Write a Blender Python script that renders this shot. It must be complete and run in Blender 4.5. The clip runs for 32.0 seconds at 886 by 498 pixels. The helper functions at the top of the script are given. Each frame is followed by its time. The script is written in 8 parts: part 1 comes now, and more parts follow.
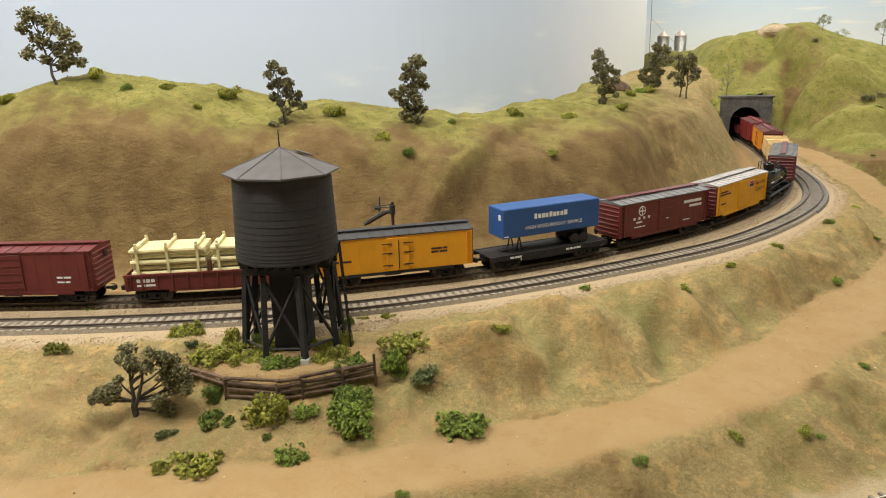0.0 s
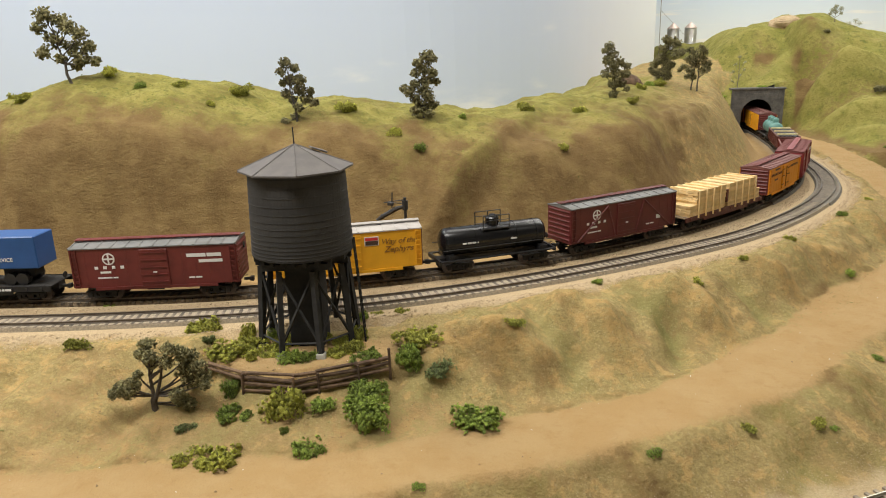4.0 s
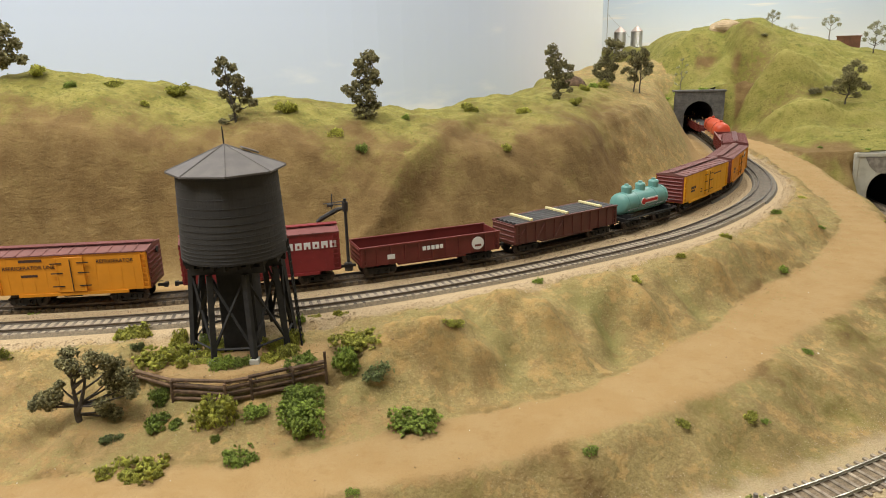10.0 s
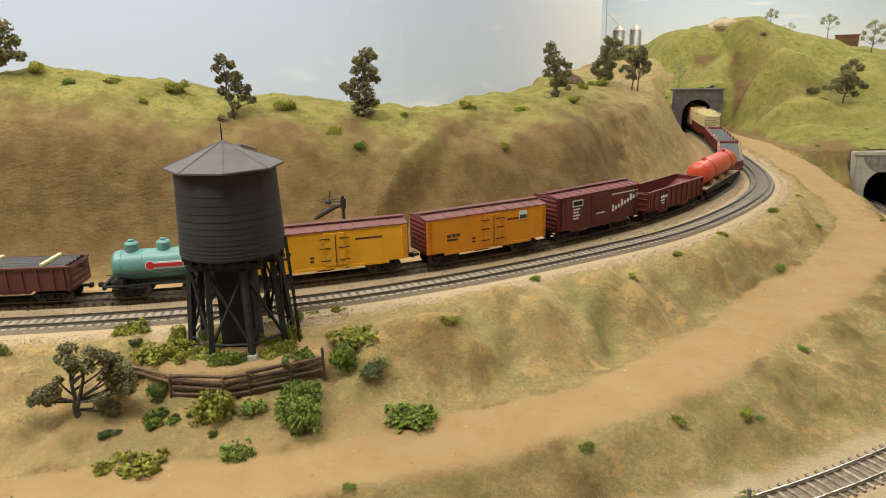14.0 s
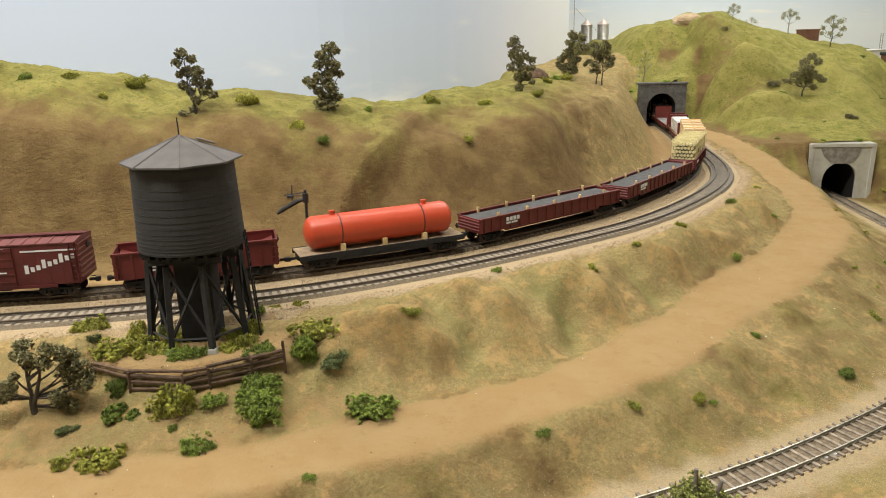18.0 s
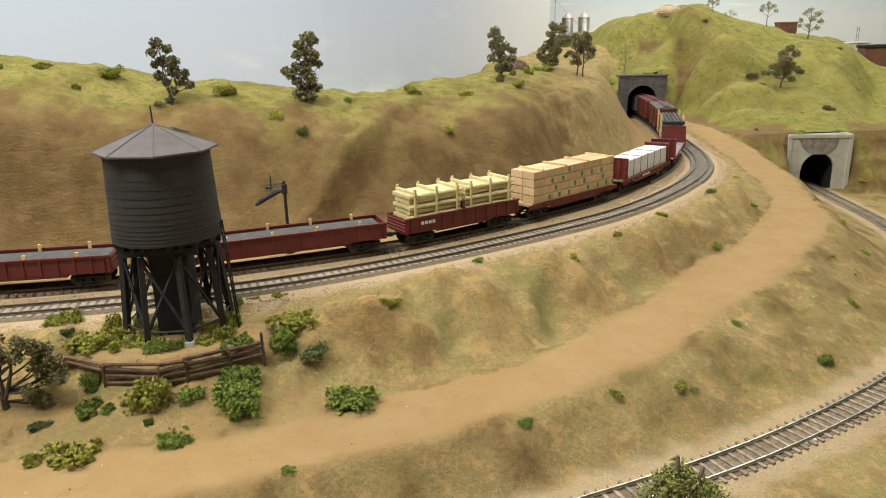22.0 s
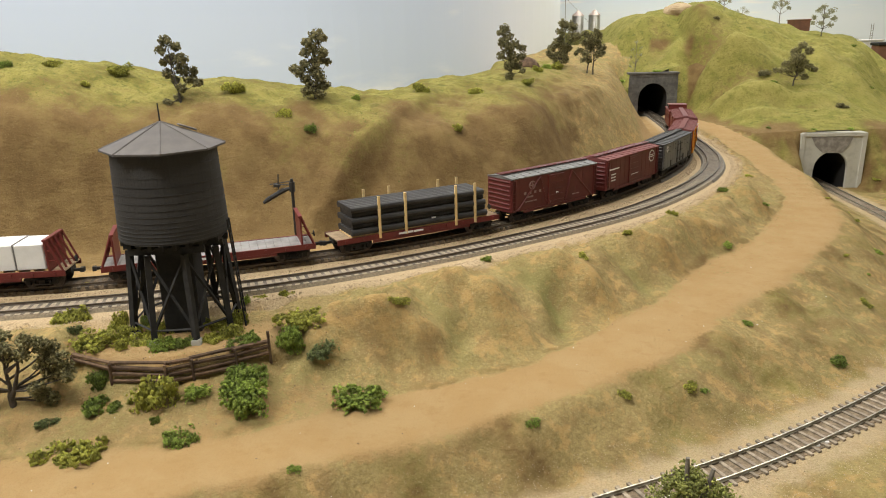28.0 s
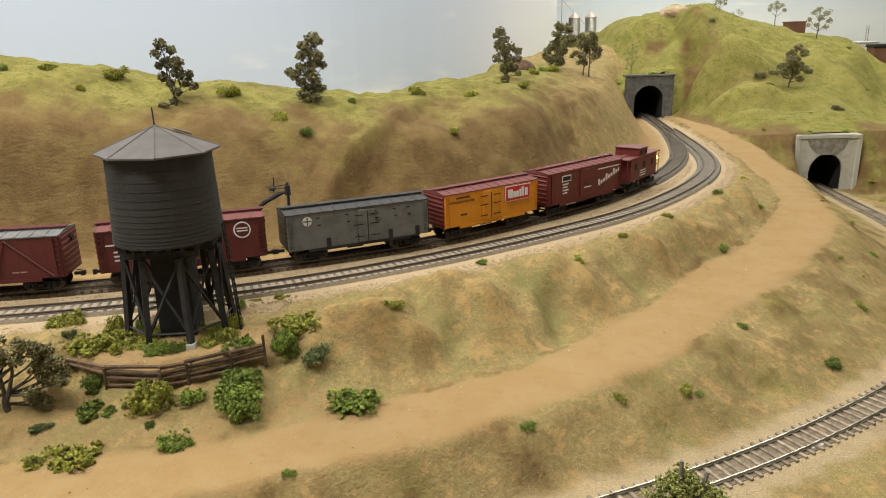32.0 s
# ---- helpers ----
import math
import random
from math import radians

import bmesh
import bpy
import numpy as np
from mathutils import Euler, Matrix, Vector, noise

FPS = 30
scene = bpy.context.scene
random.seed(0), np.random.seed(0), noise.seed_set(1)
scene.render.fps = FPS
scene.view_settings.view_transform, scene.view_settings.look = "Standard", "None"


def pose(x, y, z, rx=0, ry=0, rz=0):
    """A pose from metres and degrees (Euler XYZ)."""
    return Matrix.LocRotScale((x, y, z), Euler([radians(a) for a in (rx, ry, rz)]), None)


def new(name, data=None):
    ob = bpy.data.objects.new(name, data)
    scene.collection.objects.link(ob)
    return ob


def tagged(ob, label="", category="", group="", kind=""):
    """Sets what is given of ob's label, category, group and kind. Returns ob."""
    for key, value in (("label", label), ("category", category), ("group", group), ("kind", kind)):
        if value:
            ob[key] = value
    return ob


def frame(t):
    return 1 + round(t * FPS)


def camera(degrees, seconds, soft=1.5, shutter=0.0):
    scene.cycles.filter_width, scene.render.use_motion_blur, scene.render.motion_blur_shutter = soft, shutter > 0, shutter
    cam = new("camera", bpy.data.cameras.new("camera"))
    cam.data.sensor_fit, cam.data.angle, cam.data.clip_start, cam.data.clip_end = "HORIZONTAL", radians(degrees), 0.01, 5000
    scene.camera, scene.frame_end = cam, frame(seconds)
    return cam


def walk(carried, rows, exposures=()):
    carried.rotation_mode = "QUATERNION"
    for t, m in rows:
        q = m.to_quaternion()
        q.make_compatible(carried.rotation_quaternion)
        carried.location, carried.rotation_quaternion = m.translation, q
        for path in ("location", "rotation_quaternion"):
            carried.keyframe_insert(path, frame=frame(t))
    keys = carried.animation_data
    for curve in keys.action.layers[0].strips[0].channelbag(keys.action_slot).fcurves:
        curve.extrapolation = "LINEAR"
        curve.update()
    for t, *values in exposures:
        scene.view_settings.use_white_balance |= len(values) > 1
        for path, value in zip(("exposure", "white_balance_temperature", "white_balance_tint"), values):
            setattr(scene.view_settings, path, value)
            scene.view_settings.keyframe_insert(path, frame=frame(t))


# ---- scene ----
def view(x, y, z, tilt, roll, yaw):
    """Camera pose: yaw to the left, tilt from straight down, roll round the line of sight."""
    return pose(x, y, z, 0, 0, yaw) @ pose(0, 0, 0, tilt, 0, 0) @ pose(0, 0, 0, 0, 0, roll)


cam = camera(64.41, 32.0, soft=1.0)
PATH = [
    (0,-0.0121,0.0006,0.1976,74.47,-1.34,3.00), (0.5,-0.0109,-0.0032,0.1983,74.40,-1.41,2.61), (1,-0.0117,-0.0055,0.1996,74.39,-1.47,2.41), (1.5,-0.0140,-0.0069,0.2003,74.38,-1.48,2.28),
    (2,-0.0116,-0.0063,0.1986,74.43,-1.48,2.10), (2.5,-0.0100,-0.0022,0.1974,74.36,-1.49,1.92), (3,-0.0115,-0.0022,0.1973,74.27,-1.50,1.76), (3.5,-0.0152,-0.0039,0.1993,74.15,-2.01,3.91),
    (5.5,-0.0111,0.0003,0.1970,73.93,-1.36,2.77), (6,-0.0090,-0.0019,0.1973,73.91,-1.40,2.43), (6.5,-0.0070,-0.0042,0.1996,73.91,-1.47,2.06), (7,-0.0052,-0.0045,0.2002,74.02,-1.57,1.70),
    (7.5,-0.0044,-0.0053,0.1989,74.07,-1.54,1.32), (8,-0.0025,-0.0040,0.1982,74.09,-1.55,1.03), (8.5,-0.0013,-0.0017,0.1975,74.11,-1.54,0.74), (9,-0.0010,-0.0024,0.1978,74.09,-1.57,0.47),
    (9.5,-0.0007,-0.0013,0.1990,74.10,-1.59,0.29), (10,-0.0010,0.0019,0.1959,74.15,-1.56,0.10), (10.5,-0.0007,0.0025,0.1948,74.03,-1.52,-0.07), (11,-0.0007,0.0010,0.1957,73.91,-1.48,-0.12),
    (11.5,-0.0004,0.0003,0.1956,73.91,-1.50,-0.10), (12,-0.0005,0.0004,0.1969,73.88,-1.51,-0.06), (12.5,-0.0004,0.0007,0.1966,73.91,-1.50,-0.03), (13,0.0000,0.0000,0.1967,73.91,-1.45,-0.00),
    (13.5,0.0002,-0.0007,0.1962,73.97,-1.43,0.01), (14,0.0000,-0.0005,0.1957,73.99,-1.41,0.00), (14.5,0.0006,-0.0018,0.1968,73.95,-1.37,0.01), (16.5,0.0045,-0.0049,0.1958,73.78,-1.43,-0.70),
    (17,0.0103,-0.0060,0.1950,73.73,-1.54,-1.05), (17.5,0.0127,-0.0072,0.1937,73.66,-1.56,-1.38), (18,0.0107,-0.0069,0.1948,73.55,-1.43,-2.17), (18.5,0.0110,-0.0067,0.1931,73.52,-1.43,-2.79),
    (19,0.0127,-0.0068,0.1918,73.43,-1.45,-3.16), (19.5,0.0140,-0.0052,0.1910,73.32,-1.45,-3.40), (20,0.0131,-0.0057,0.1910,73.20,-1.44,-3.55), (20.5,0.0135,-0.0050,0.1913,73.12,-1.45,-3.67),
    (21,0.0126,-0.0044,0.1925,73.06,-1.45,-3.71), (21.5,0.0125,-0.0041,0.1912,73.06,-1.45,-3.55), (22,0.0125,-0.0036,0.1899,73.08,-1.41,-3.61), (22.5,0.0136,-0.0029,0.1901,72.96,-1.41,-3.67),
    (23,0.0142,-0.0038,0.1897,72.96,-1.41,-3.69), (23.5,0.0138,-0.0018,0.1905,72.89,-1.42,-3.64), (24,0.0133,-0.0009,0.1905,72.89,-1.44,-3.61), (24.5,0.0136,-0.0016,0.1894,72.90,-1.40,-3.63),
    (25,0.0138,-0.0007,0.1890,72.86,-1.37,-3.66), (25.5,0.0139,-0.0012,0.1891,72.82,-1.36,-3.69), (27.5,0.0133,0.0007,0.1890,72.96,-1.47,-2.84), (28,0.0140,0.0000,0.1889,72.97,-1.49,-2.80),
    (28.5,0.0150,-0.0001,0.1892,72.95,-1.48,-2.76), (29,0.0146,-0.0000,0.1901,72.98,-1.49,-2.77), (29.5,0.0149,0.0000,0.1901,73.05,-1.53,-2.76), (30,0.0145,0.0000,0.1890,73.06,-1.48,-2.82),
    (30.5,0.0151,0.0007,0.1888,73.08,-1.49,-2.88), (31,0.0155,-0.0007,0.1893,73.02,-1.51,-2.94), (31.5,0.0160,-0.0008,0.1893,73.06,-1.52,-2.96), (32,0.0159,-0.0002,0.1901,73.11,-1.54,-3.01),
]
walk(cam, [(r[0], view(*r[1:])) for r in PATH])

# ---- light: soft ceiling lamps of the room ----
world = bpy.data.worlds.new("room_air")
world.use_nodes = True
world.node_tree.nodes["Background"].inputs[0].default_value = (1.0, 0.97, 0.93, 1)
world.node_tree.nodes["Background"].inputs[1].default_value = 0.01
scene.world = world
scene.view_settings.exposure = -0.27


def ceiling_lamp(x, y, sx, sy, watts):
    d = bpy.data.lights.new("ceiling_lamp", "AREA")
    d.shape, d.size, d.size_y, d.energy, d.color = "RECTANGLE", sx, sy, watts, (1.0, 0.968, 0.91)
    o = new("ceiling_lamp_light", d)
    o.location = (x, y, 1.62)
    return o


# unseen lamps at assumed places; the last two are added to brighten the sky panels
for lx, ly, watts in ((-1.5, 0.05, 34), (-0.35, 0.05, 33), (1.5, 0.05, 2), (-1.4, 1.15, 25), (0.1, 1.15, 12), (1.5, 1.5, 22), (0.95, 2.15, 9), (1.3, 2.75, 22)):
    ceiling_lamp(lx, ly, 1.1, 0.25, watts)

# ---- track lines in plan ----
FRONT = [(-5.5, 0.46), (-2.5, 0.47), (-1.2, 0.485), (-0.60, 0.500), (-0.40, 0.505), (-0.293, 0.512), (-0.20, 0.524), (-0.109, 0.544), (-0.019, 0.578), (0.07, 0.621), (0.175, 0.682),
         (0.247, 0.728), (0.30, 0.777), (0.35, 0.829), (0.396, 0.884), (0.438, 0.945), (0.471, 1.013), (0.497, 1.096), (0.515, 1.182), (0.532, 1.270), (0.550, 1.370),
         (0.566, 1.477), (0.578, 1.56), (0.586, 1.61)]
BACK = [(-5.5, 0.515), (-2.5, 0.525), (-1.2, 0.54), (-0.60, 0.555), (-0.40, 0.559), (-0.27, 0.566), (-0.19, 0.581), (-0.113, 0.603), (-0.044, 0.626), (0.016, 0.648), (0.071, 0.678),
        (0.122, 0.712), (0.168, 0.744), (0.218, 0.779), (0.266, 0.822), (0.310, 0.871), (0.355, 0.922), (0.401, 0.987), (0.445, 1.068), (0.484, 1.171), (0.513, 1.270),
        (0.541, 1.370), (0.562, 1.477), (0.577, 1.56), (0.586, 1.61)]
# inside the hill the line bends round to the right, out of sight
HIDDEN = [(0.605, 1.75), (0.65, 1.93), (0.74, 2.12), (0.88, 2.28), (1.06, 2.40), (1.26, 2.47), (1.6, 2.5), (2.2, 2.5), (2.65, 2.48), (2.92, 2.38), (3.02, 2.2), (2.92, 2.02), (2.65, 1.92), (2.2, 1.9), (1.7, 1.9)]
LOWER = [(-0.6, 0.12, -0.079), (-0.1, 0.268, -0.079), (0.06, 0.326, -0.079), (0.14, 0.3525, -0.079), (0.2111, 0.3770, -0.079), (0.2696, 0.4022, -0.079), (0.3278, 0.4315, -0.079), (0.3612, 0.4492, -0.079), (0.42, 0.483, -0.079),
         (0.46, 0.512, -0.079), (0.56, 0.61, -0.082), (0.66, 0.755, -0.088), (0.735, 0.96, -0.093), (0.768, 1.11, -0.097), (0.797, 1.25, -0.10), (0.83, 1.45, -0.10)]


def line_through(pts, step=0.01, ease=40):
    """A smooth line through points, as an array of evenly spaced places."""
    p = np.array(pts, float)
    p = np.vstack([2 * p[0] - p[1], p, 2 * p[-1] - p[-2]])
    q = []
    for i in range(1, len(p) - 2):
        a, b, c, d = p[i - 1:i + 3]
        n = max(4, int(np.linalg.norm(c - b) / step))
        for k in range(n):
            t = k / n
            q.append(0.5 * (2 * b + (c - a) * t + (2 * a - 5 * b + 4 * c - d) * t * t + (3 * b - a - 3 * c + d) * t ** 3))
    q.append(p[-2])
    q = np.array(q)
    s = np.r_[0, np.cumsum(np.linalg.norm(np.diff(q, axis=0), axis=1))]
    u = np.arange(0, s[-1], step)
    r = np.stack([np.interp(u, s, q[:, k]) for k in range(q.shape[1])], 1)
    for _ in range(ease):
        r[1:-1] = 0.25 * r[:-2] + 0.5 * r[1:-1] + 0.25 * r[2:]
    return r


front_line, back_line, lower_line = line_through(FRONT), line_through(BACK + HIDDEN), line_through(LOWER)


def arc_of(line):
    return np.r_[0, np.cumsum(np.linalg.norm(np.diff(line[:, :2], axis=0), axis=1))]


back_arc = arc_of(back_line)
portal_arc = back_arc[int(np.argmin(((back_line - (0.586, 1.61)) ** 2).sum(1)))]


# ---- materials ----
def material(name, colour, rough=0.6, metal=0.0, other=None, scale=60.0, low=0.4, high=0.62, bump=0.0, bump_scale=400.0, per_piece=0.0, coords="Object", islands=0.0):
    """A surface of two colours mixed by noise at one scale, with fine grain and relief at another."""
    m = bpy.data.materials.new(name)
    m.use_nodes = True
    nt = m.node_tree
    b = nt.nodes["Principled BSDF"]
    b.inputs["Roughness"].default_value, b.inputs["Metallic"].default_value = rough, metal
    b.inputs["Base Color"].default_value = (*colour, 1)
    co = nt.nodes.new("ShaderNodeTexCoord")
    out = None
    if other:
        n = nt.nodes.new("ShaderNodeTexNoise")
        n.inputs["Scale"].default_value, n.inputs["Detail"].default_value, n.inputs["Roughness"].default_value = scale, 6, 0.65
        nt.links.new(co.outputs[coords], n.inputs["Vector"])
        r = nt.nodes.new("ShaderNodeValToRGB")
        r.color_ramp.elements[0].position, r.color_ramp.elements[1].position = low, high
        r.color_ramp.elements[0].color, r.color_ramp.elements[1].color = (*colour, 1), (*other, 1)
        nt.links.new(n.outputs["Fac"], r.inputs["Fac"])
        out = r.outputs["Color"]
    if per_piece:
        info = nt.nodes.new("ShaderNodeObjectInfo")
        v = nt.nodes.new("ShaderNodeHueSaturation")
        mr = nt.nodes.new("ShaderNodeMapRange")
        mr.inputs["To Min"].default_value, mr.inputs["To Max"].default_value = 1 - per_piece, 1 + per_piece
        nt.links.new(info.outputs["Random"], mr.inputs["Value"])
        nt.links.new(mr.outputs["Result"], v.inputs["Value"])
        if out:
            nt.links.new(out, v.inputs["Color"])
        else:
            v.inputs["Color"].default_value = (*colour, 1)
        out = v.outputs["Color"]
    if islands:
        geo = nt.nodes.new("ShaderNodeNewGeometry")
        v = nt.nodes.new("ShaderNodeHueSaturation")
        mr = nt.nodes.new("ShaderNodeMapRange")
        mr.inputs["To Min"].default_value, mr.inputs["To Max"].default_value = 1 - islands, 1 + islands
        nt.links.new(geo.outputs["Random Per Island"], mr.inputs["Value"])
        nt.links.new(mr.outputs["Result"], v.inputs["Value"])
        nt.links.new(out, v.inputs["Color"])
        out = v.outputs["Color"]
    if out:
        nt.links.new(out, b.inputs["Base Color"])
    if bump:
        n2 = nt.nodes.new("ShaderNodeTexNoise")
        n2.inputs["Scale"].default_value, n2.inputs["Detail"].default_value = bump_scale, 4
        nt.links.new(co.outputs[coords], n2.inputs["Vector"])
        bp = nt.nodes.new("ShaderNodeBump")
        bp.inputs["Strength"].default_value, bp.inputs["Distance"].default_value = bump, 0.001
        nt.links.new(n2.outputs["Fac"], bp.inputs["Height"])
        nt.links.new(bp.outputs["Normal"], b.inputs["Normal"])
    return m


def ground_material():
    """Sand, dry grass, green turf and brown soil, laid by the masks of the ground mesh and broken up by noise."""
    m = bpy.data.materials.new("scenic_ground")
    m.use_nodes = True
    nt = m.node_tree
    b = nt.nodes["Principled BSDF"]
    b.inputs["Roughness"].default_value = 0.95
    b.inputs["Specular IOR Level"].default_value = 0.15
    co = nt.nodes.new("ShaderNodeTexCoord")
    at = nt.nodes.new("ShaderNodeAttribute")
    at.attribute_name = "zone"
    sp = nt.nodes.new("ShaderNodeSeparateColor")
    nt.links.new(at.outputs["Color"], sp.inputs["Color"])
    at2 = nt.nodes.new("ShaderNodeAttribute")
    at2.attribute_name = "crest_gully_gravel"
    sp2 = nt.nodes.new("ShaderNodeSeparateColor")
    nt.links.new(at2.outputs["Color"], sp2.inputs["Color"])

    def noise_at(scale, detail=6, rough=0.6):
        n = nt.nodes.new("ShaderNodeTexNoise")
        n.inputs["Scale"].default_value, n.inputs["Detail"].default_value, n.inputs["Roughness"].default_value = scale, detail, rough
        nt.links.new(co.outputs["Object"], n.inputs["Vector"])
        return n.outputs["Fac"]

    def mixed(a, b_, fac):
        x = nt.nodes.new("ShaderNodeMix")
        x.data_type = "RGBA"
        for sock, val in ((x.inputs[6], a), (x.inputs[7], b_)):
            if isinstance(val, tuple):
                sock.default_value = (*val, 1)
            else:
                nt.links.new(val, sock)
        nt.links.new(fac, x.inputs[0])
        return x.outputs[2]

    def maths(op, a, b_, clamp=True):
        x = nt.nodes.new("ShaderNodeMath")
        x.operation, x.use_clamp = op, clamp
        for sock, val in ((x.inputs[0], a), (x.inputs[1], b_)):
            if isinstance(val, (int, float)):
                sock.default_value = val
            else:
                nt.links.new(val, sock)
        return x.outputs[0]

    def ramp(fac, lo, hi):
        x = nt.nodes.new("ShaderNodeMapRange")
        x.interpolation_type = "SMOOTHSTEP"
        x.inputs["From Min"].default_value, x.inputs["From Max"].default_value = lo, hi
        nt.links.new(fac, x.inputs["Value"])
        return x.outputs["Result"]

    def stretched(sx, sy, sz, detail=5):
        mp = nt.nodes.new("ShaderNodeMapping")
        mp.inputs["Scale"].default_value = (sx, sy, sz)
        nt.links.new(co.outputs["Object"], mp.inputs["Vector"])
        n = nt.nodes.new("ShaderNodeTexNoise")
        n.inputs["Scale"].default_value, n.inputs["Detail"].default_value, n.inputs["Roughness"].default_value = 1.0, detail, 0.62
        nt.links.new(mp.outputs["Vector"], n.inputs["Vector"])
        return n.outputs["Fac"]

    big, mid, small, fine, grit = noise_at(9), noise_at(34), noise_at(95), noise_at(300, 5, 0.7), noise_at(1000, 3, 0.7)
    down, across, crumbs = stretched(34, 34, 9), stretched(30, 30, 420), stretched(48, 48, 80)
    # carved brown face of the hills, streaked downwards and finely layered
    soil = mixed(SOIL_A, SOIL_B, ramp(mid, 0.38, 0.62))
    soil = mixed(soil, SOIL_C, maths("MULTIPLY", ramp(down, 0.45, 0.70), 0.6))
    soil = mixed(soil, SOIL_D, maths("MULTIPLY", ramp(crumbs, 0.50, 0.68), 0.45))
    # dry grass of the banks: straw, olive, bare orange earth
    dry = mixed(DRY_A, DRY_B, ramp(fine, 0.36, 0.64))
    dry = mixed(dry, DRY_GREEN, maths("MULTIPLY", ramp(big, 0.46, 0.66), 0.5))
    dry = mixed(dry, DRY_BROWN, maths("MULTIPLY", ramp(mid, 0.48, 0.66), 0.7))
    dry = mixed(dry, DRY_EARTH, maths("MULTIPLY", ramp(small, 0.50, 0.64), 0.7))
    # golden earth on the washed-out crests, olive green in the gullies
    dry = mixed(dry, DRY_GOLD, maths("MULTIPLY", maths("MULTIPLY", sp2.outputs["Red"], 0.85), ramp(small, 0.36, 0.58)))
    dry = mixed(dry, DRY_GREEN, maths("MULTIPLY", sp2.outputs["Green"], 0.8))
    streak = stretched(60, 60, 14)
    dry = mixed(dry, DRY_BROWN, maths("MULTIPLY", ramp(streak, 0.52, 0.70), 0.6))
    turf = mixed(TURF_A, TURF_B, ramp(mid, 0.35, 0.65))
    turf = mixed(turf, TURF_C, ramp(fine, 0.48, 0.70))
    turf = mixed(turf, TURF_D, maths("MULTIPLY", ramp(small, 0.50, 0.68), 0.7))
    turf = mixed(turf, DRY_B, maths("MULTIPLY", ramp(big, 0.55, 0.72), 0.3))
    # relief of the hill folds put into colour: straw-lit crests, browner shaded gullies
    turf = mixed(turf, (0.36, 0.315, 0.095), maths("MULTIPLY", maths("MULTIPLY", sp2.outputs["Red"], 0.7), ramp(small, 0.35, 0.62)))
    turf = mixed(turf, SOIL_B, maths("MULTIPLY", maths("MULTIPLY", sp2.outputs["Green"], 0.75), ramp(small, 0.38, 0.60)))
    sand = mixed(SAND_A, SAND_B, ramp(mid, 0.35, 0.65))
    sand = mixed(sand, SAND_C, maths("MULTIPLY", ramp(small, 0.52, 0.72), 0.45))
    g = maths("ADD", sp.outputs["Green"], maths("MULTIPLY", maths("SUBTRACT", mid, 0.5, False), 1.0, False), False)
    g = maths("ADD", g, maths("MULTIPLY", maths("SUBTRACT", fine, 0.5, False), 0.7, False), False)
    col = mixed(soil, turf, ramp(g, 0.2, 0.8))
    d = maths("ADD", sp.outputs["Blue"], maths("MULTIPLY", maths("SUBTRACT", mid, 0.5, False), 1.2, False), False)
    col = mixed(col, dry, ramp(d, 0.2, 0.7))
    r = maths("ADD", sp.outputs["Red"], maths("MULTIPLY", maths("SUBTRACT", fine, 0.5, False), 0.9, False), False)
    r = maths("ADD", r, maths("MULTIPLY", maths("SUBTRACT", small, 0.5, False), 0.6, False), False)
    col = mixed(col, sand, ramp(r, 0.25, 0.75))
    stones = mixed((0.52, 0.41, 0.265), (0.40, 0.31, 0.19), ramp(noise_at(700, 3, 0.7), 0.40, 0.60))
    col = mixed(col, stones, maths("MULTIPLY", sp2.outputs["Blue"], 0.9))
    speck = ramp(grit, 0.54, 0.66)
    col = mixed(col, (0.11, 0.085, 0.035), maths("MULTIPLY", speck, maths("SUBTRACT", 0.34, maths("MULTIPLY", sp.outputs["Red"], 0.26))))
    pale = ramp(noise_at(620, 3), 0.58, 0.68)
    col = mixed(col, (0.62, 0.52, 0.34), maths("MULTIPLY", pale, maths("SUBTRACT", maths("ADD", 0.08, maths("MULTIPLY", sp.outputs["Blue"], 0.16)), maths("MULTIPLY", sp.outputs["Red"], 0.2))))
    nt.links.new(col, b.inputs["Base Color"])
    bp = nt.nodes.new("ShaderNodeBump")
    bp.inputs["Strength"].default_value, bp.inputs["Distance"].default_value = 0.75, 0.0026
    rough_face = maths("ADD", maths("MULTIPLY", across, maths("SUBTRACT", 0.14, maths("MULTIPLY", maths("ADD", sp.outputs["Red"], sp.outputs["Blue"]), 0.4))), maths("MULTIPLY", crumbs, maths("SUBTRACT", 1.9, maths("ADD", maths("ADD", sp.outputs["Red"], sp.outputs["Blue"]), sp.outputs["Green"]), False), False), False)
    nt.links.new(maths("ADD", maths("ADD", maths("MULTIPLY", grit, 0.2), fine, False), rough_face, False), bp.inputs["Height"])
    nt.links.new(bp.outputs["Normal"], b.inputs["Normal"])
    return m


SOIL_A, SOIL_B, SOIL_C, SOIL_D = (0.175, 0.113, 0.045), (0.225, 0.152, 0.062), (0.115, 0.070, 0.026), (0.145, 0.09, 0.034)
DRY_A, DRY_B = (0.345, 0.265, 0.112), (0.255, 0.195, 0.08)
DRY_GOLD = (0.40, 0.262, 0.10)
DRY_GREEN, DRY_BROWN, DRY_EARTH = (0.225, 0.212, 0.075), (0.25, 0.168, 0.072), (0.46, 0.30, 0.12)
TURF_D = (0.095, 0.108, 0.022)
TURF_A, TURF_B, TURF_C = (0.20, 0.195, 0.042), (0.29, 0.258, 0.072), (0.13, 0.13, 0.028)
SAND_A, SAND_B, SAND_C = (0.345, 0.225, 0.098), (0.37, 0.252, 0.118), (0.30, 0.184, 0.073)
GROUND = ground_material()


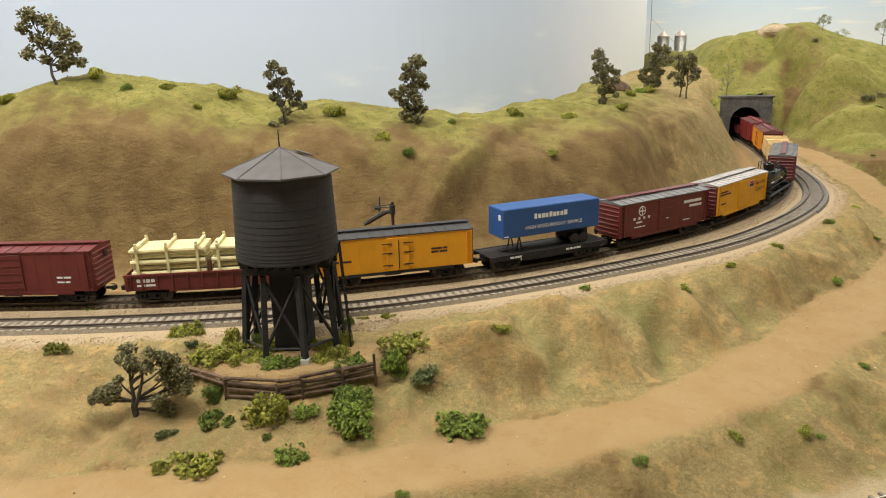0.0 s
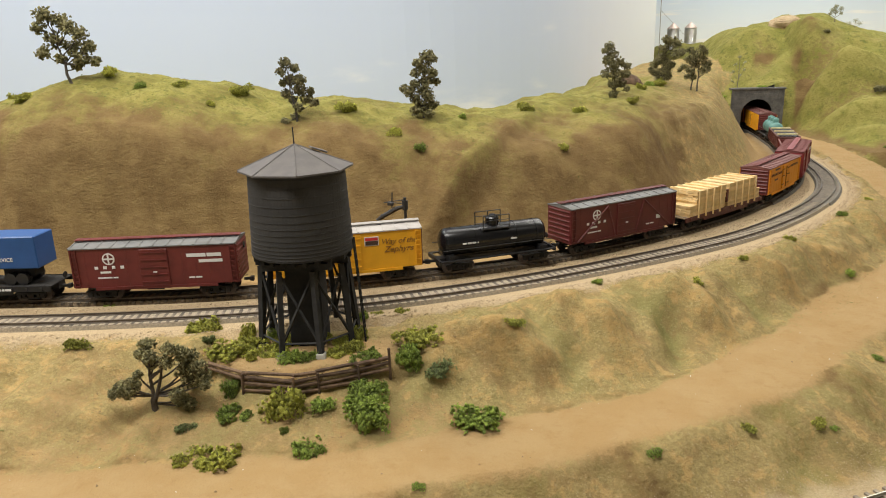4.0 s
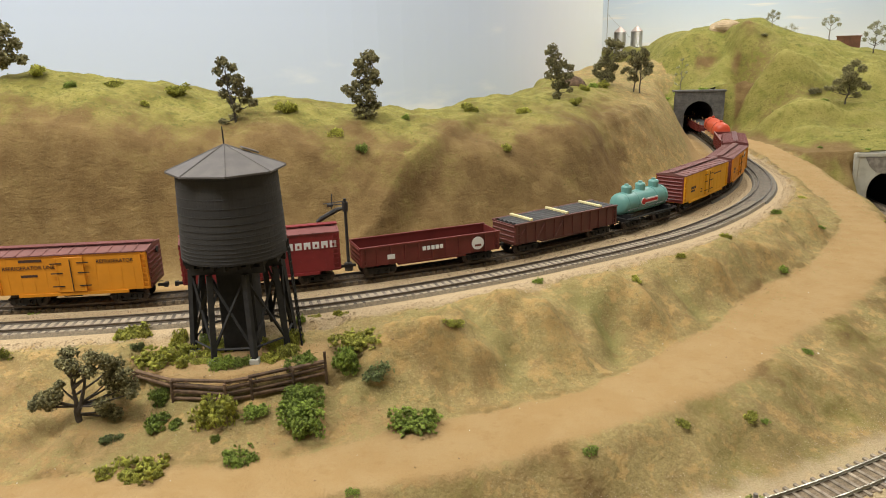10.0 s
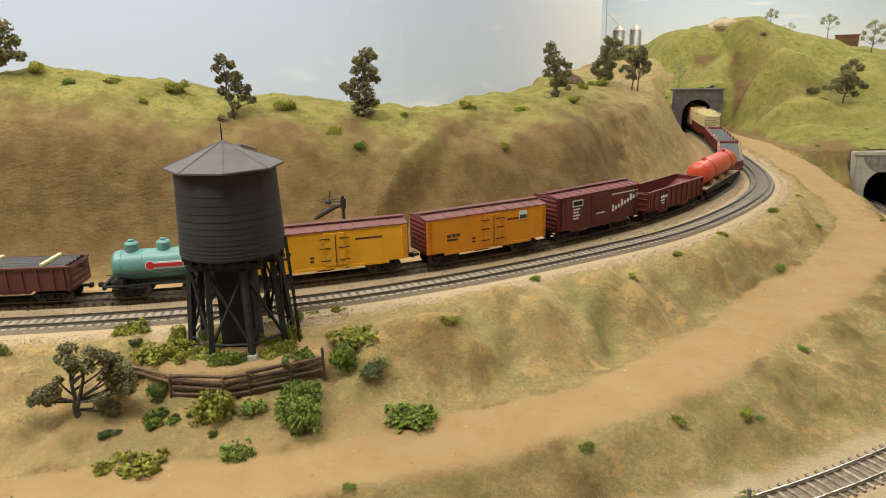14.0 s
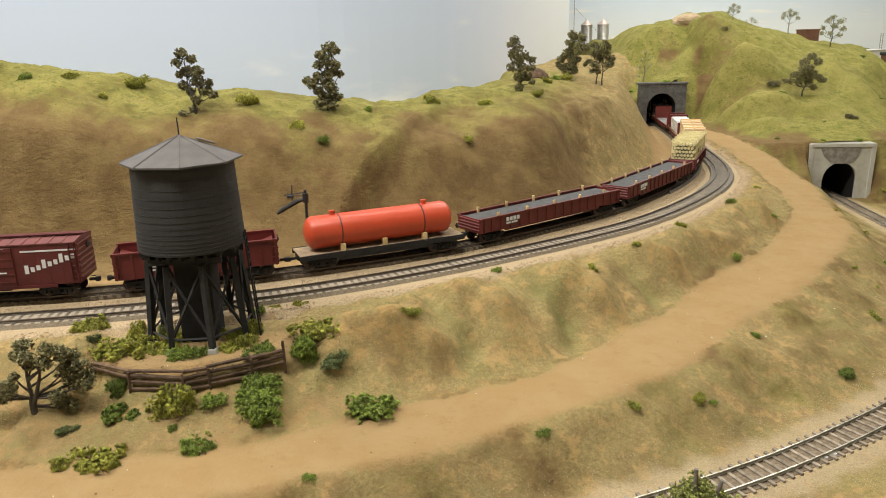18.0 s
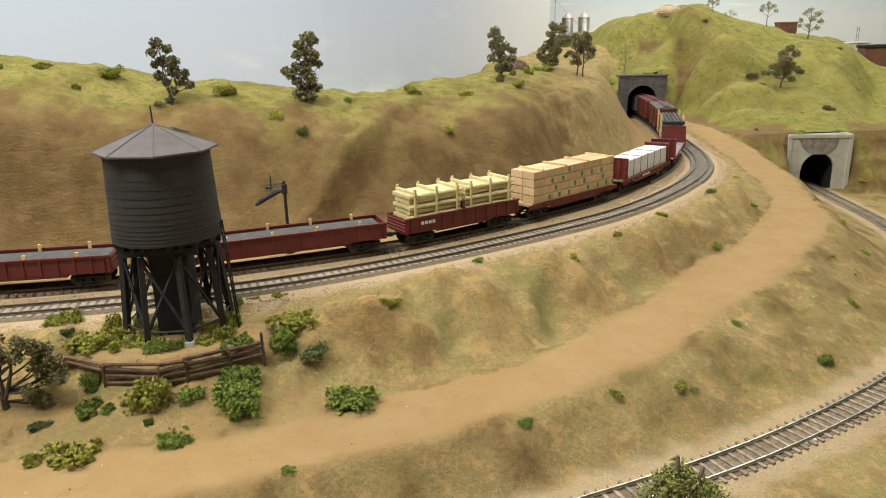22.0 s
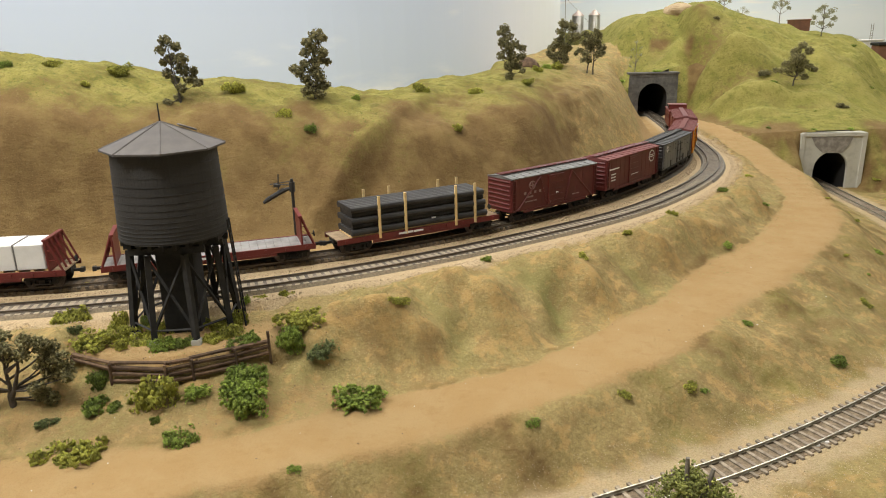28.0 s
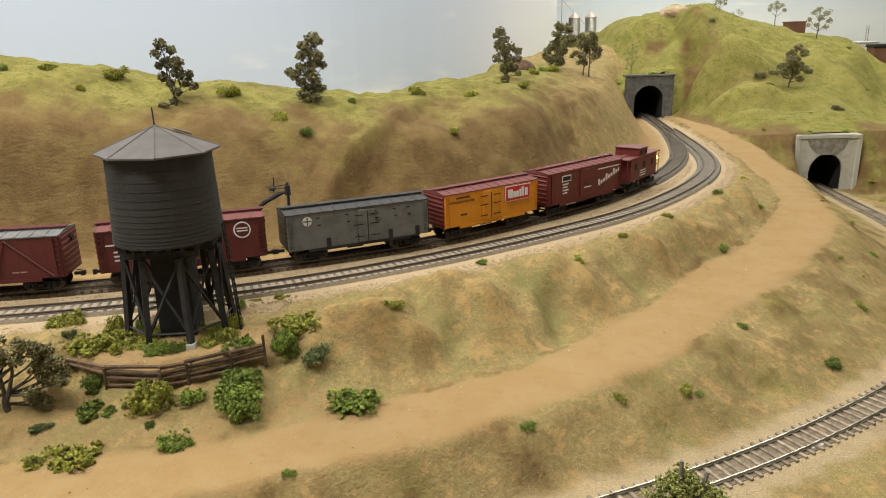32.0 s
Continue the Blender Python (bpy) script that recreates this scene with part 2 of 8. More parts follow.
# ---- the ground: bench of the two tracks, road valley, lower bench, left hill, right hill ----
def nearest(line, px, py):
    """For many places: distance to a line, signed (positive to its right-hand side), and the index of the nearest point."""
    dist, idx = np.full(px.shape, 9.0), np.zeros(px.shape, int)
    for k in range(0, len(line), 2):
        d2 = (px - line[k, 0]) ** 2 + (py - line[k, 1]) ** 2
        better = d2 < dist
        dist[better], idx[better] = d2[better], k
    k = np.clip(idx, 1, len(line) - 2)
    t = line[k + 1, :2] - line[k - 1, :2]
    side = t[..., 0] * (py - line[k, 1]) - t[..., 1] * (px - line[k, 0])
    return np.sqrt(dist) * np.where(side < 0, 1, -1), idx


def step(a, b, v):
    t = np.clip((v - a) / (b - a), 0, 1)
    return t * t * (3 - 2 * t)


def lumps(px, py, size, seed):
    """Smooth uneven relief between -1 and 1, from sums of waves."""
    rng = np.random.RandomState(seed)
    z = 0
    for _ in range(14):
        a, w, ph = rng.uniform(0, 6.283), rng.uniform(0.6, 1.9) / size, rng.uniform(0, 6.283)
        z = z + np.sin((px * math.cos(a) + py * math.sin(a)) * w * 6.283 + ph)
    return z / 5.0


def ridge(px, py, pts, wide):
    """A rounded crest (or a gully, where the height is negative) along a line of x, y and height."""
    best, amp = np.full(px.shape, 9.0), np.zeros(px.shape)
    for (ax, ay, ah), (bx, by, bh) in zip(pts, pts[1:]):
        ux, uy = bx - ax, by - ay
        t = np.clip(((px - ax) * ux + (py - ay) * uy) / (ux * ux + uy * uy), 0, 1)
        q = np.hypot(px - ax - ux * t, py - ay - uy * t)
        near = q < best
        best, amp = np.where(near, q, best), np.where(near, ah + (bh - ah) * t, amp)
    return amp * np.exp(-(best / wide) ** 2)


# washed-out spurs and gullies of the embankment
SPURS = [(((-0.054, 0.470, 0.005), (-0.036, 0.487, 0.010), (-0.006, 0.488, 0.010), (0.022, 0.478, 0.006)), 0.013), (((0.030, 0.548, 0.004), (0.072, 0.530, 0.008), (0.084, 0.514, 0.008), (0.088, 0.492, 0.004)), 0.016),
         (((0.112, 0.578, -0.004), (0.131, 0.555, -0.008), (0.136, 0.528, -0.007), (0.135, 0.505, -0.003)), 0.012), (((0.130, 0.588, 0.003), (0.159, 0.580, 0.009), (0.181, 0.562, 0.009), (0.186, 0.535, 0.004)), 0.014),
         (((0.227, 0.652, 0.003), (0.259, 0.645, 0.008), (0.281, 0.638, 0.006)), 0.013), (((0.205, 0.630, -0.003), (0.225, 0.604, -0.007), (0.230, 0.580, -0.004)), 0.012), (((0.025, 0.520, -0.003), (0.045, 0.490, -0.006), (0.050, 0.470, -0.004)), 0.012),
         (((0.30, 0.70, 0.003), (0.335, 0.705, 0.007), (0.36, 0.715, 0.004)), 0.014), (((0.40, 0.83, 0.004), (0.43, 0.80, 0.006)), 0.02)]
# folds of the green hill
FOLDS = [(((0.664, 1.602, 0.010), (0.682, 1.602, 0.022), (0.701, 1.589, 0.026), (0.731, 1.585, 0.026), (0.778, 1.583, 0.018), (0.86, 1.60, 0.006)), 0.030), (((0.668, 1.645, -0.008), (0.70, 1.655, -0.022), (0.745, 1.65, -0.022), (0.80, 1.66, -0.010)), 0.028),
         (((0.640, 1.463, 0.006), (0.671, 1.478, 0.018), (0.709, 1.445, 0.022), (0.769, 1.445, 0.022), (0.837, 1.432, 0.014), (0.92, 1.42, 0.006)), 0.030), (((0.655, 1.535, -0.008), (0.70, 1.525, -0.016), (0.78, 1.515, -0.014), (0.87, 1.51, -0.006)), 0.028),
         (((0.655, 1.40, 0.005), (0.69, 1.385, 0.012), (0.73, 1.365, 0.008)), 0.024), (((0.80, 1.82, 0.0), (0.76, 1.78, 0.002), (0.716, 1.729, 0.009), (0.681, 1.715, 0.012), (0.645, 1.675, 0.007)), 0.034),
         (((0.78, 1.735, -0.003), (0.745, 1.69, -0.011), (0.70, 1.67, -0.009)), 0.026), (((0.640, 1.80, -0.008), (0.655, 1.745, -0.014), (0.62, 1.70, -0.006)), 0.022), (((0.95, 1.60, 0.010), (1.0, 1.50, 0.012), (1.0, 1.42, 0.008)), 0.045)]
# x, y, z and half width
ROAD = [(-5.5, 0.27, -0.046, 0.027), (-1.2, 0.285, -0.046, 0.027), (-0.5, 0.318, -0.046, 0.027), (-0.260, 0.341, -0.046, 0.027), (-0.134, 0.353, -0.046, 0.027), (-0.057, 0.381, -0.047, 0.025),
        (0.018, 0.410, -0.048, 0.025), (0.106, 0.446, -0.048, 0.028), (0.179, 0.490, -0.047, 0.028), (0.233, 0.540, -0.046, 0.031), (0.283, 0.587, -0.044, 0.033), (0.335, 0.631, -0.041, 0.035),
        (0.381, 0.670, -0.039, 0.035), (0.429, 0.712, -0.036, 0.035), (0.465, 0.751, -0.033, 0.033), (0.497, 0.796, -0.028, 0.029), (0.519, 0.842, -0.024, 0.025), (0.545, 0.946, -0.013, 0.022),
        (0.567, 1.070, -0.008, 0.026), (0.594, 1.20, -0.004, 0.027), (0.612, 1.333, 0.0, 0.024), (0.63, 1.48, 0.0, 0.02), (0.65, 1.6, 0.0, 0.02)]
road_line = line_through(ROAD)
# front corners of the log wall that holds the tower's terrace
TERRACE = [(-0.2142, 0.4456), (-0.1833, 0.4300), (-0.1477, 0.4246), (-0.1328, 0.4310), (-0.1084, 0.4427), (-0.0880, 0.4515)]
CREST_AT = [-5.0, -0.72, -0.60, -0.52, -0.46, -0.38, -0.31, -0.24, -0.18, -0.11, -0.04, 0.025, 0.09, 0.18, 0.28, 0.36, 0.42, 0.6]
CREST = [0.12, 0.135, 0.156, 0.180, 0.188, 0.175, 0.160, 0.146, 0.143, 0.134, 0.122, 0.126, 0.128, 0.136, 0.136, 0.142, 0.155, 0.16]


def terrain(px, py):
    """Height of the ground and the masks (sand, green, dry grass) at many places."""
    d, _ = nearest(front_line, px, py)
    db, ib = nearest(back_line[:int(np.argmin(np.abs(back_arc - portal_arc))) + 3], px, py)
    dr, ir = nearest(road_line, px, py)
    dl, il = nearest(lower_line, px, py)
    zr = road_line[ir, 2]
    road_half = road_line[ir, 3] + 0.003 * np.sin(ir * 0.31) + 0.003 * lumps(px, py, 0.05, 2)
    bench = -0.0058
    # between bench and road
    e_bench, e_road = np.maximum(d - 0.032, 0), np.maximum(np.abs(dr) - road_half, 0)
    w = e_bench / (e_bench + e_road + 1e-6)
    hold = np.interp(px, [-0.3, 0.0, 0.3], [0.12, 0.22, 0.28])
    ease_in = np.clip((w - hold) / (1 - hold), 0, 1)
    slope = bench + (zr - bench) * (0.3 * ease_in + 0.7 * step(0.0, 1.0, ease_in))
    amp = np.minimum(1, 4 * w * (1 - w))
    slope = slope + amp * (np.interp(px, [0.2, 0.4], [0.008, 0.0045]) * lumps(px, py, 0.15, 3) + np.interp(px, [0.0, 0.15, 0.4], [0.0058, 0.0045, 0.003]) * lumps(px, py, 0.055, 4) + 0.0015 * lumps(px, py, 0.022, 24))
    spurs = sum(ridge(px, py, *r) for r in SPURS)
    slope = slope + 1.9 * amp * spurs
    # terrace of the water tower, held by a log wall
    edge = np.interp(px, [p[0] for p in TERRACE], [p[1] for p in TERRACE]) + 0.0012
    ends = step(-0.228, -0.212, px) * step(-0.076, -0.089, px)
    gap = edge - py
    beyond = np.maximum(gap - 0.001, 0)
    skirt = -0.026 + (zr + 0.026) * beyond / (beyond + e_road + 1e-6) + 0.0018 * amp * lumps(px, py, 0.03, 41)
    skirt = slope + (skirt - slope) * ends * step(-0.0015, 0.0015, gap)
    terrace = ends * step(0.001, -0.0025, gap) * step(0.56, 0.53, py)
    slope = skirt + (-0.0105 - skirt) * terrace
    # beyond the road, down to the lower bench
    low = lower_line[il, 2] - 0.0037
    e_low = np.maximum(np.abs(dl) - 0.026, 0)
    w2 = e_road / (e_road + e_low + 1e-6)
    bank = zr + (low - zr) * (0.5 * w2 + 0.5 * step(0.0, np.interp(py, [0.68, 0.90], [1.0, 0.6]), w2))
    bank = bank + np.minimum(1, 4 * w2 * (1 - w2)) * (0.005 * lumps(px, py, 0.12, 5) + 0.0025 * lumps(px, py, 0.05, 25)) * np.interp(py, [0.7, 0.95], [1.0, 0.35])
    bank = np.where(dl > 0, low + 0.002 * lumps(px, py, 0.1, 6) * step(0.025, 0.06, np.abs(dl)), bank)
    z = np.where(dr > 0, bank, slope)
    z = np.where(d < 0.032, bench, z)
    # hill behind the tracks
    foot = np.interp(back_line[ib, 0], [-0.6, -0.10, 0.05, 0.20, 0.35, 0.48, 0.6], [0.075, 0.078, 0.052, 0.05, 0.05, 0.04, 0.035])
    foot = foot + 0.007 * lumps(px, py, 0.22, 7)
    # spurs, hollows and washed-out flutes of the carved face
    xi = px + 0.085 - 1.0 * np.maximum(-db - 0.075, 0)
    spur = np.where(xi < 0, np.exp(np.minimum(xi, 0) / 0.06), 1.5 * step(0.03, 0.0, xi) - 0.5 * np.exp(-np.maximum(xi, 0) / 0.07))
    foot = foot - 0.022 * spur - 0.008 * np.exp(-((px - 0.17) / 0.05) ** 2) + 0.010 * np.exp(-((px + 0.30) / 0.05) ** 2)
    foot = foot + np.interp(px, [0.1, 0.28], [1.0, 0.35]) * (0.0034 * lumps(ib * 0.01 + 0.5 * (-db), db * 0.5, 0.11, 21) + 0.0014 * lumps(ib * 0.01 - 0.6 * db, py * 0.5, 0.035, 22))
    crest = np.interp(px, CREST_AT, CREST)
    rise = -db - foot
    face = step(0.0, 0.09, rise)
    hill = bench + crest * (0.66 * face + 0.34 * step(0.02, 0.20, rise)) - 0.12 * step(0.26, 0.6, rise) + 0.004 * face * lumps(px, py, 0.16, 8) + 0.0020 * face * lumps(px, py, 0.05, 9) + 0.0010 * face * lumps(px, py, 0.02, 71)
    behind = (d < 0) & (db < 0)
    z = np.where(behind, np.maximum(hill, bench), z)
    # right hill: rises away from the road, with a cut face above the lower tunnel
    foot_r = np.interp(py, [1.2, 1.25, 1.33, 1.45, 1.61, 1.8], [0.665, 0.66, 0.65, 0.64, 0.642, 0.60])
    far = np.interp(py, [1.25, 1.33, 1.42, 1.50, 1.60, 1.75, 1.90, 2.2, 2.6, 3.3], [0.0, 0.032, 0.055, 0.110, 0.175, 0.235, 0.25, 0.24, 0.22, 0.2])
    fall = np.interp(px / py, [0.30, 0.36, 0.393, 0.44, 0.517, 0.56, 0.60, 0.643, 0.665, 0.69, 0.71, 0.73, 0.76, 0.9], [0.85, 0.96, 1.0, 0.97, 0.80, 0.67, 0.65, 0.57, 0.48, 0.28, 0.15, 0.16, 0.34, 0.44])
    hr = far * fall * step(-0.005, 0.13, px - foot_r)
    ok = (py > 1.25) & (px > foot_r - 0.01)
    rough = step(0.0, 0.15, px - foot_r) * step(1.25, 1.45, py)
    hr = np.where(ok, hr + rough * (0.010 * lumps(px, py, 0.27, 10) + 0.004 * lumps(px, py, 0.10, 11) + 0.002 * lumps(px, py, 0.045, 31)), -1)
    over = (0.100 + 0.125 * step(1.63, 1.86, py)) * step(0.40, 0.66, px) ** 0.8 * step(2.6, 2.0, py) + 0.005 * lumps(px, py, 0.22, 12)
    over = np.where((py > 1.622) & (px > 0.36) & (px < 0.8), over, -1)
    z = np.maximum(z, np.maximum(hr, over))
    hilly = (hr >= z - 1e-6) | (over >= z - 1e-6)
    inland = step(0.0, 0.05, px - foot_r + 0.6 * np.maximum(py - 1.622, 0)) * step(1.27, 1.33, py)
    folds = 1.45 * inland * sum(ridge(px, py, r[0], r[1] * 0.85) for r in FOLDS)
    z = np.where(hilly, np.maximum(z + folds, bench), z)
    # earth piled against both sides of the lower portal
    side = step(0.750, 0.724, px) + step(0.838, 0.866, px)
    pile = (-0.002 - 1.15 * np.maximum(1.262 - py, 0) + 0.006 * lumps(px, py, 0.06, 61) + 0.003 * lumps(px, py, 0.03, 62)) * side - 0.13 * (1 - side)
    piled = (py > 1.10) & (py < 1.262) & (dr > 0) & (pile > z)
    z = np.where(piled, pile, z)
    # masks
    sand = np.maximum(np.where(dr > 0, step(0.017, -0.008, np.abs(dr) - road_half), step(0.007, -0.005, np.abs(dr) - road_half)), 0.75 * step(0.045, 0.028, d) * step(-0.12, -0.085, d))
    gravel = 0.7 * step(0.034, 0.024, np.abs(dl) + 0.004 * lumps(px, py, 0.03, 51)) * (z < -0.03)
    gravel = np.maximum(gravel, 0.85 * step(0.040, 0.030, d + 0.004 * lumps(px, py, 0.03, 52)) * step(-0.030, -0.018, db) * ~hilly)
    crest = np.where(behind, 0.0, np.where(hilly, np.clip(folds / 0.024, -1, 1), np.clip(spurs / 0.008, -1, 1)))
    sand = np.maximum(sand, 0.9 * terrace * step(0.50, 0.47, py))
    sand = np.maximum(sand, (0.42 + 0.12 * lumps(px, py, 0.06, 53)) * step(-0.42, -0.30, px) * step(0.02, -0.06, px) * step(0.002, 0.010, gap) * (dr < 0))
    sand = np.where(hilly, 0.95 * np.exp(-(np.hypot((px - 0.722) * 0.7, py - 1.842) / 0.026) ** 2), sand)
    top = step(0.0, 0.19, rise + 0.03 * lumps(px, py, 0.12, 17) + 0.025 * lumps(px, py, 0.30, 18))
    green = np.where(behind, top * 0.68, np.where(dr > 0, 0.40 + 0.22 * lumps(px, py, 0.10, 13), 0.15 + 0.2 * lumps(px, py, 0.15, 13)))
    patchy = np.clip(0.65 + 0.5 * lumps(px, py, 0.07, 33), 0, 1.2)
    # bare brown soil, widened on the ridge flanks to paint in their shade
    soil_shade = patchy * ridge(px, py, ((0.656, 1.623, 1.2), (0.675, 1.622, 1.2), (0.706, 1.618, 1.1), (0.728, 1.600, 0.7)), 0.018) + patchy * ridge(px, py, ((0.690, 1.700, 0.8), (0.715, 1.722, 1.0), (0.76, 1.77, 0.7)), 0.020)
    soil_shade = soil_shade + patchy * ridge(px, py, ((0.655, 1.76, 0.8), (0.622, 1.745, 1.0), (0.611, 1.73, 0.7)), 0.022) + 0.5 * patchy * ridge(px, py, ((0.71, 1.415, 0.6), (0.78, 1.41, 0.8), (0.85, 1.39, 0.5)), 0.014)
    soil_shade = soil_shade + 0.6 * step(0.03, 0.01, px - foot_r) * step(1.61, 1.58, py) + 1.1 * np.exp(-(np.hypot(px - 0.71, py - 1.28) / 0.045) ** 2) + 1.1 * np.exp(-(np.hypot(px - 0.91, py - 1.27) / 0.06) ** 2)
    green = np.where(hilly, 1.0 + 0.2 * lumps(px, py, 0.3, 14) - soil_shade, green)
    # past x 0.16 the hill face turns olive-tan, brighter light included in the colour
    dry = np.where(behind, 0.06 + 0.15 * lumps(px, py, 0.2, 15) + 0.3 * step(0.0, -0.03, rise) + 0.06 * top + 0.7 * step(0.16, 0.40, px), np.where(dr > 0, 0.56 + 0.18 * lumps(px, py, 0.10, 19) + 0.2 * np.exp(-(np.hypot(px - 0.14, py - 0.415) / 0.03) ** 2), 0.85 + 0.2 * lumps(px, py, 0.11, 16)))
    dry = np.where(hilly, 0.05, dry - 0.9 * np.exp(-(np.hypot(px - 0.73, py - 1.24) / 0.05) ** 2) - 0.9 * np.exp(-(np.hypot(px - 0.88, py - 1.24) / 0.05) ** 2))
    green = np.where(piled, 0.42 + 0.25 * lumps(px, py, 0.06, 63), green)
    dry = np.where(piled, 0.25, dry - 0.55 * step(0.013, 0.004, e_road) * (dr < 0) * ~behind * step(0.0, 0.003, e_road) * (0.6 + 0.5 * lumps(px, py, 0.05, 64)))
    return z, np.clip(sand, 0, 1), np.clip(green, 0, 1), np.clip(dry, 0, 1), np.maximum(crest, 0), np.maximum(-crest, 0), gravel


def spaced(stops):
    out = []
    for a, b, st in stops:
        out += list(np.arange(a, b - st * 0.5, st))
    return np.array(out + [stops[-1][1]])


def height(x, y):
    return float(terrain(np.array([x], float), np.array([y], float))[0][0])


def grid_mesh(name, gx, gy, z, mouths=()):
    nx, ny = len(gx), len(gy)
    X, Y = np.meshgrid(gx, gy)
    co = np.stack([X, Y, z], -1).reshape(-1, 3)
    i = np.arange(nx * ny).reshape(ny, nx)
    quads = np.stack([i[:-1, :-1], i[:-1, 1:], i[1:, 1:], i[1:, :-1]], -1).reshape(-1, 4)
    # leave the ground open where it stands upright behind a tunnel mouth
    q = co[quads]
    mid, rise = q.mean(1), np.ptp(q[:, :, 2], axis=1)
    shut = np.ones(len(quads), bool)
    for mx, my, mw, mz in mouths:
        shut &= ~((np.abs(mid[:, 0] - mx) < mw) & (np.abs(mid[:, 1] - my) < 0.03) & (rise > 0.02) & (q[:, :, 2].min(1) < mz))
    quads = quads[shut]
    me = bpy.data.meshes.new(name)
    me.vertices.add(len(co))
    me.vertices.foreach_set("co", co.ravel())
    me.loops.add(quads.size)
    me.loops.foreach_set("vertex_index", quads.ravel())
    me.polygons.add(len(quads))
    me.polygons.foreach_set("loop_start", np.arange(0, quads.size, 4))
    me.polygons.foreach_set("use_smooth", np.ones(len(quads), bool))
    me.update(calc_edges=True)
    return me


gx = spaced([(-5.6, -0.9, 0.15), (-0.9, -0.6, 0.02), (-0.6, 0.95, 0.005), (0.95, 1.3, 0.012), (1.3, 3.3, 0.12)])
gy = spaced([(0.05, 0.28, 0.02), (0.28, 0.75, 0.004), (0.75, 1.2, 0.005), (1.2, 1.9, 0.008), (1.9, 2.6, 0.03), (2.6, 3.4, 0.1)])
GX, GY = np.meshgrid(gx, gy)
gz, m_sand, m_green, m_dry, m_crest, m_gully, m_gravel = terrain(GX, GY)
me = grid_mesh("ground", gx, gy, gz, ((0.584, 1.62, 0.034, 0.03), (0.797, 1.25, 0.034, -0.05)))
zone = me.color_attributes.new("zone", "FLOAT_COLOR", "POINT")
zone.data.foreach_set("color", np.stack([m_sand, m_green, m_dry, np.ones_like(m_sand)], -1).astype(np.float32).ravel())
crest_gully_gravel = me.color_attributes.new("crest_gully_gravel", "FLOAT_COLOR", "POINT")
crest_gully_gravel.data.foreach_set("color", np.stack([m_crest, m_gully, m_gravel, np.ones_like(m_sand)], -1).astype(np.float32).ravel())
me.materials.append(GROUND)
ground = tagged(new("ground", me), "sandy model landscape with brown hillsides, dry grass and green turf", "ground", kind="structure")


# ---- backdrops and room ----
def mesh_ob(name, bm, mat, parent=None, label="", smooth=False):
    me = bpy.data.meshes.new(name)
    if smooth:
        for f in bm.faces:
            f.smooth = True
    bm.to_mesh(me)
    bm.free()
    me.materials.append(mat)
    ob = new(name, me)
    if parent:
        ob.parent = parent
    if label:
        ob["label"] = label
    return ob


def part(name, bm, mat, parent, label="", smooth=False):
    return mesh_ob(name, bm, mat, parent, label, smooth)


def box(bm, x0, x1, y0, y1, z0, z1, m=None):
    vs = [bm.verts.new((x, y, z)) for x in (x0, x1) for y in (y0, y1) for z in (z0, z1)]
    for q in ((0, 1, 3, 2), (4, 6, 7, 5), (0, 4, 5, 1), (2, 3, 7, 6), (0, 2, 6, 4), (1, 5, 7, 3)):
        bm.faces.new([vs[i] for i in q])
    if m is not None:
        bmesh.ops.transform(bm, matrix=m, verts=vs)
    return vs


def one_box(x0, x1, y0, y1, z0, z1, bevel=0.0):
    bm = bmesh.new()
    box(bm, x0, x1, y0, y1, z0, z1)
    if bevel:
        bmesh.ops.bevel(bm, geom=list(bm.edges), offset=bevel, segments=1, affect="EDGES")
    return bm


def rod(bm, a, b, r, sides=6, r2=None):
    """A round bar from a to b, closed at both ends."""
    a, b = Vector(a), Vector(b)
    q = (b - a).to_track_quat("Z", "Y")
    rings = []
    for p, rr in ((a, r), (b, r if r2 is None else r2)):
        rings.append([bm.verts.new(p + q @ Vector((rr * math.cos(6.2832 * k / sides), rr * math.sin(6.2832 * k / sides), 0))) for k in range(sides)])
    for k in range(sides):
        j = (k + 1) % sides
        bm.faces.new((rings[0][k], rings[0][j], rings[1][j], rings[1][k]))
    bm.faces.new(rings[0][::-1])
    bm.faces.new(rings[1])


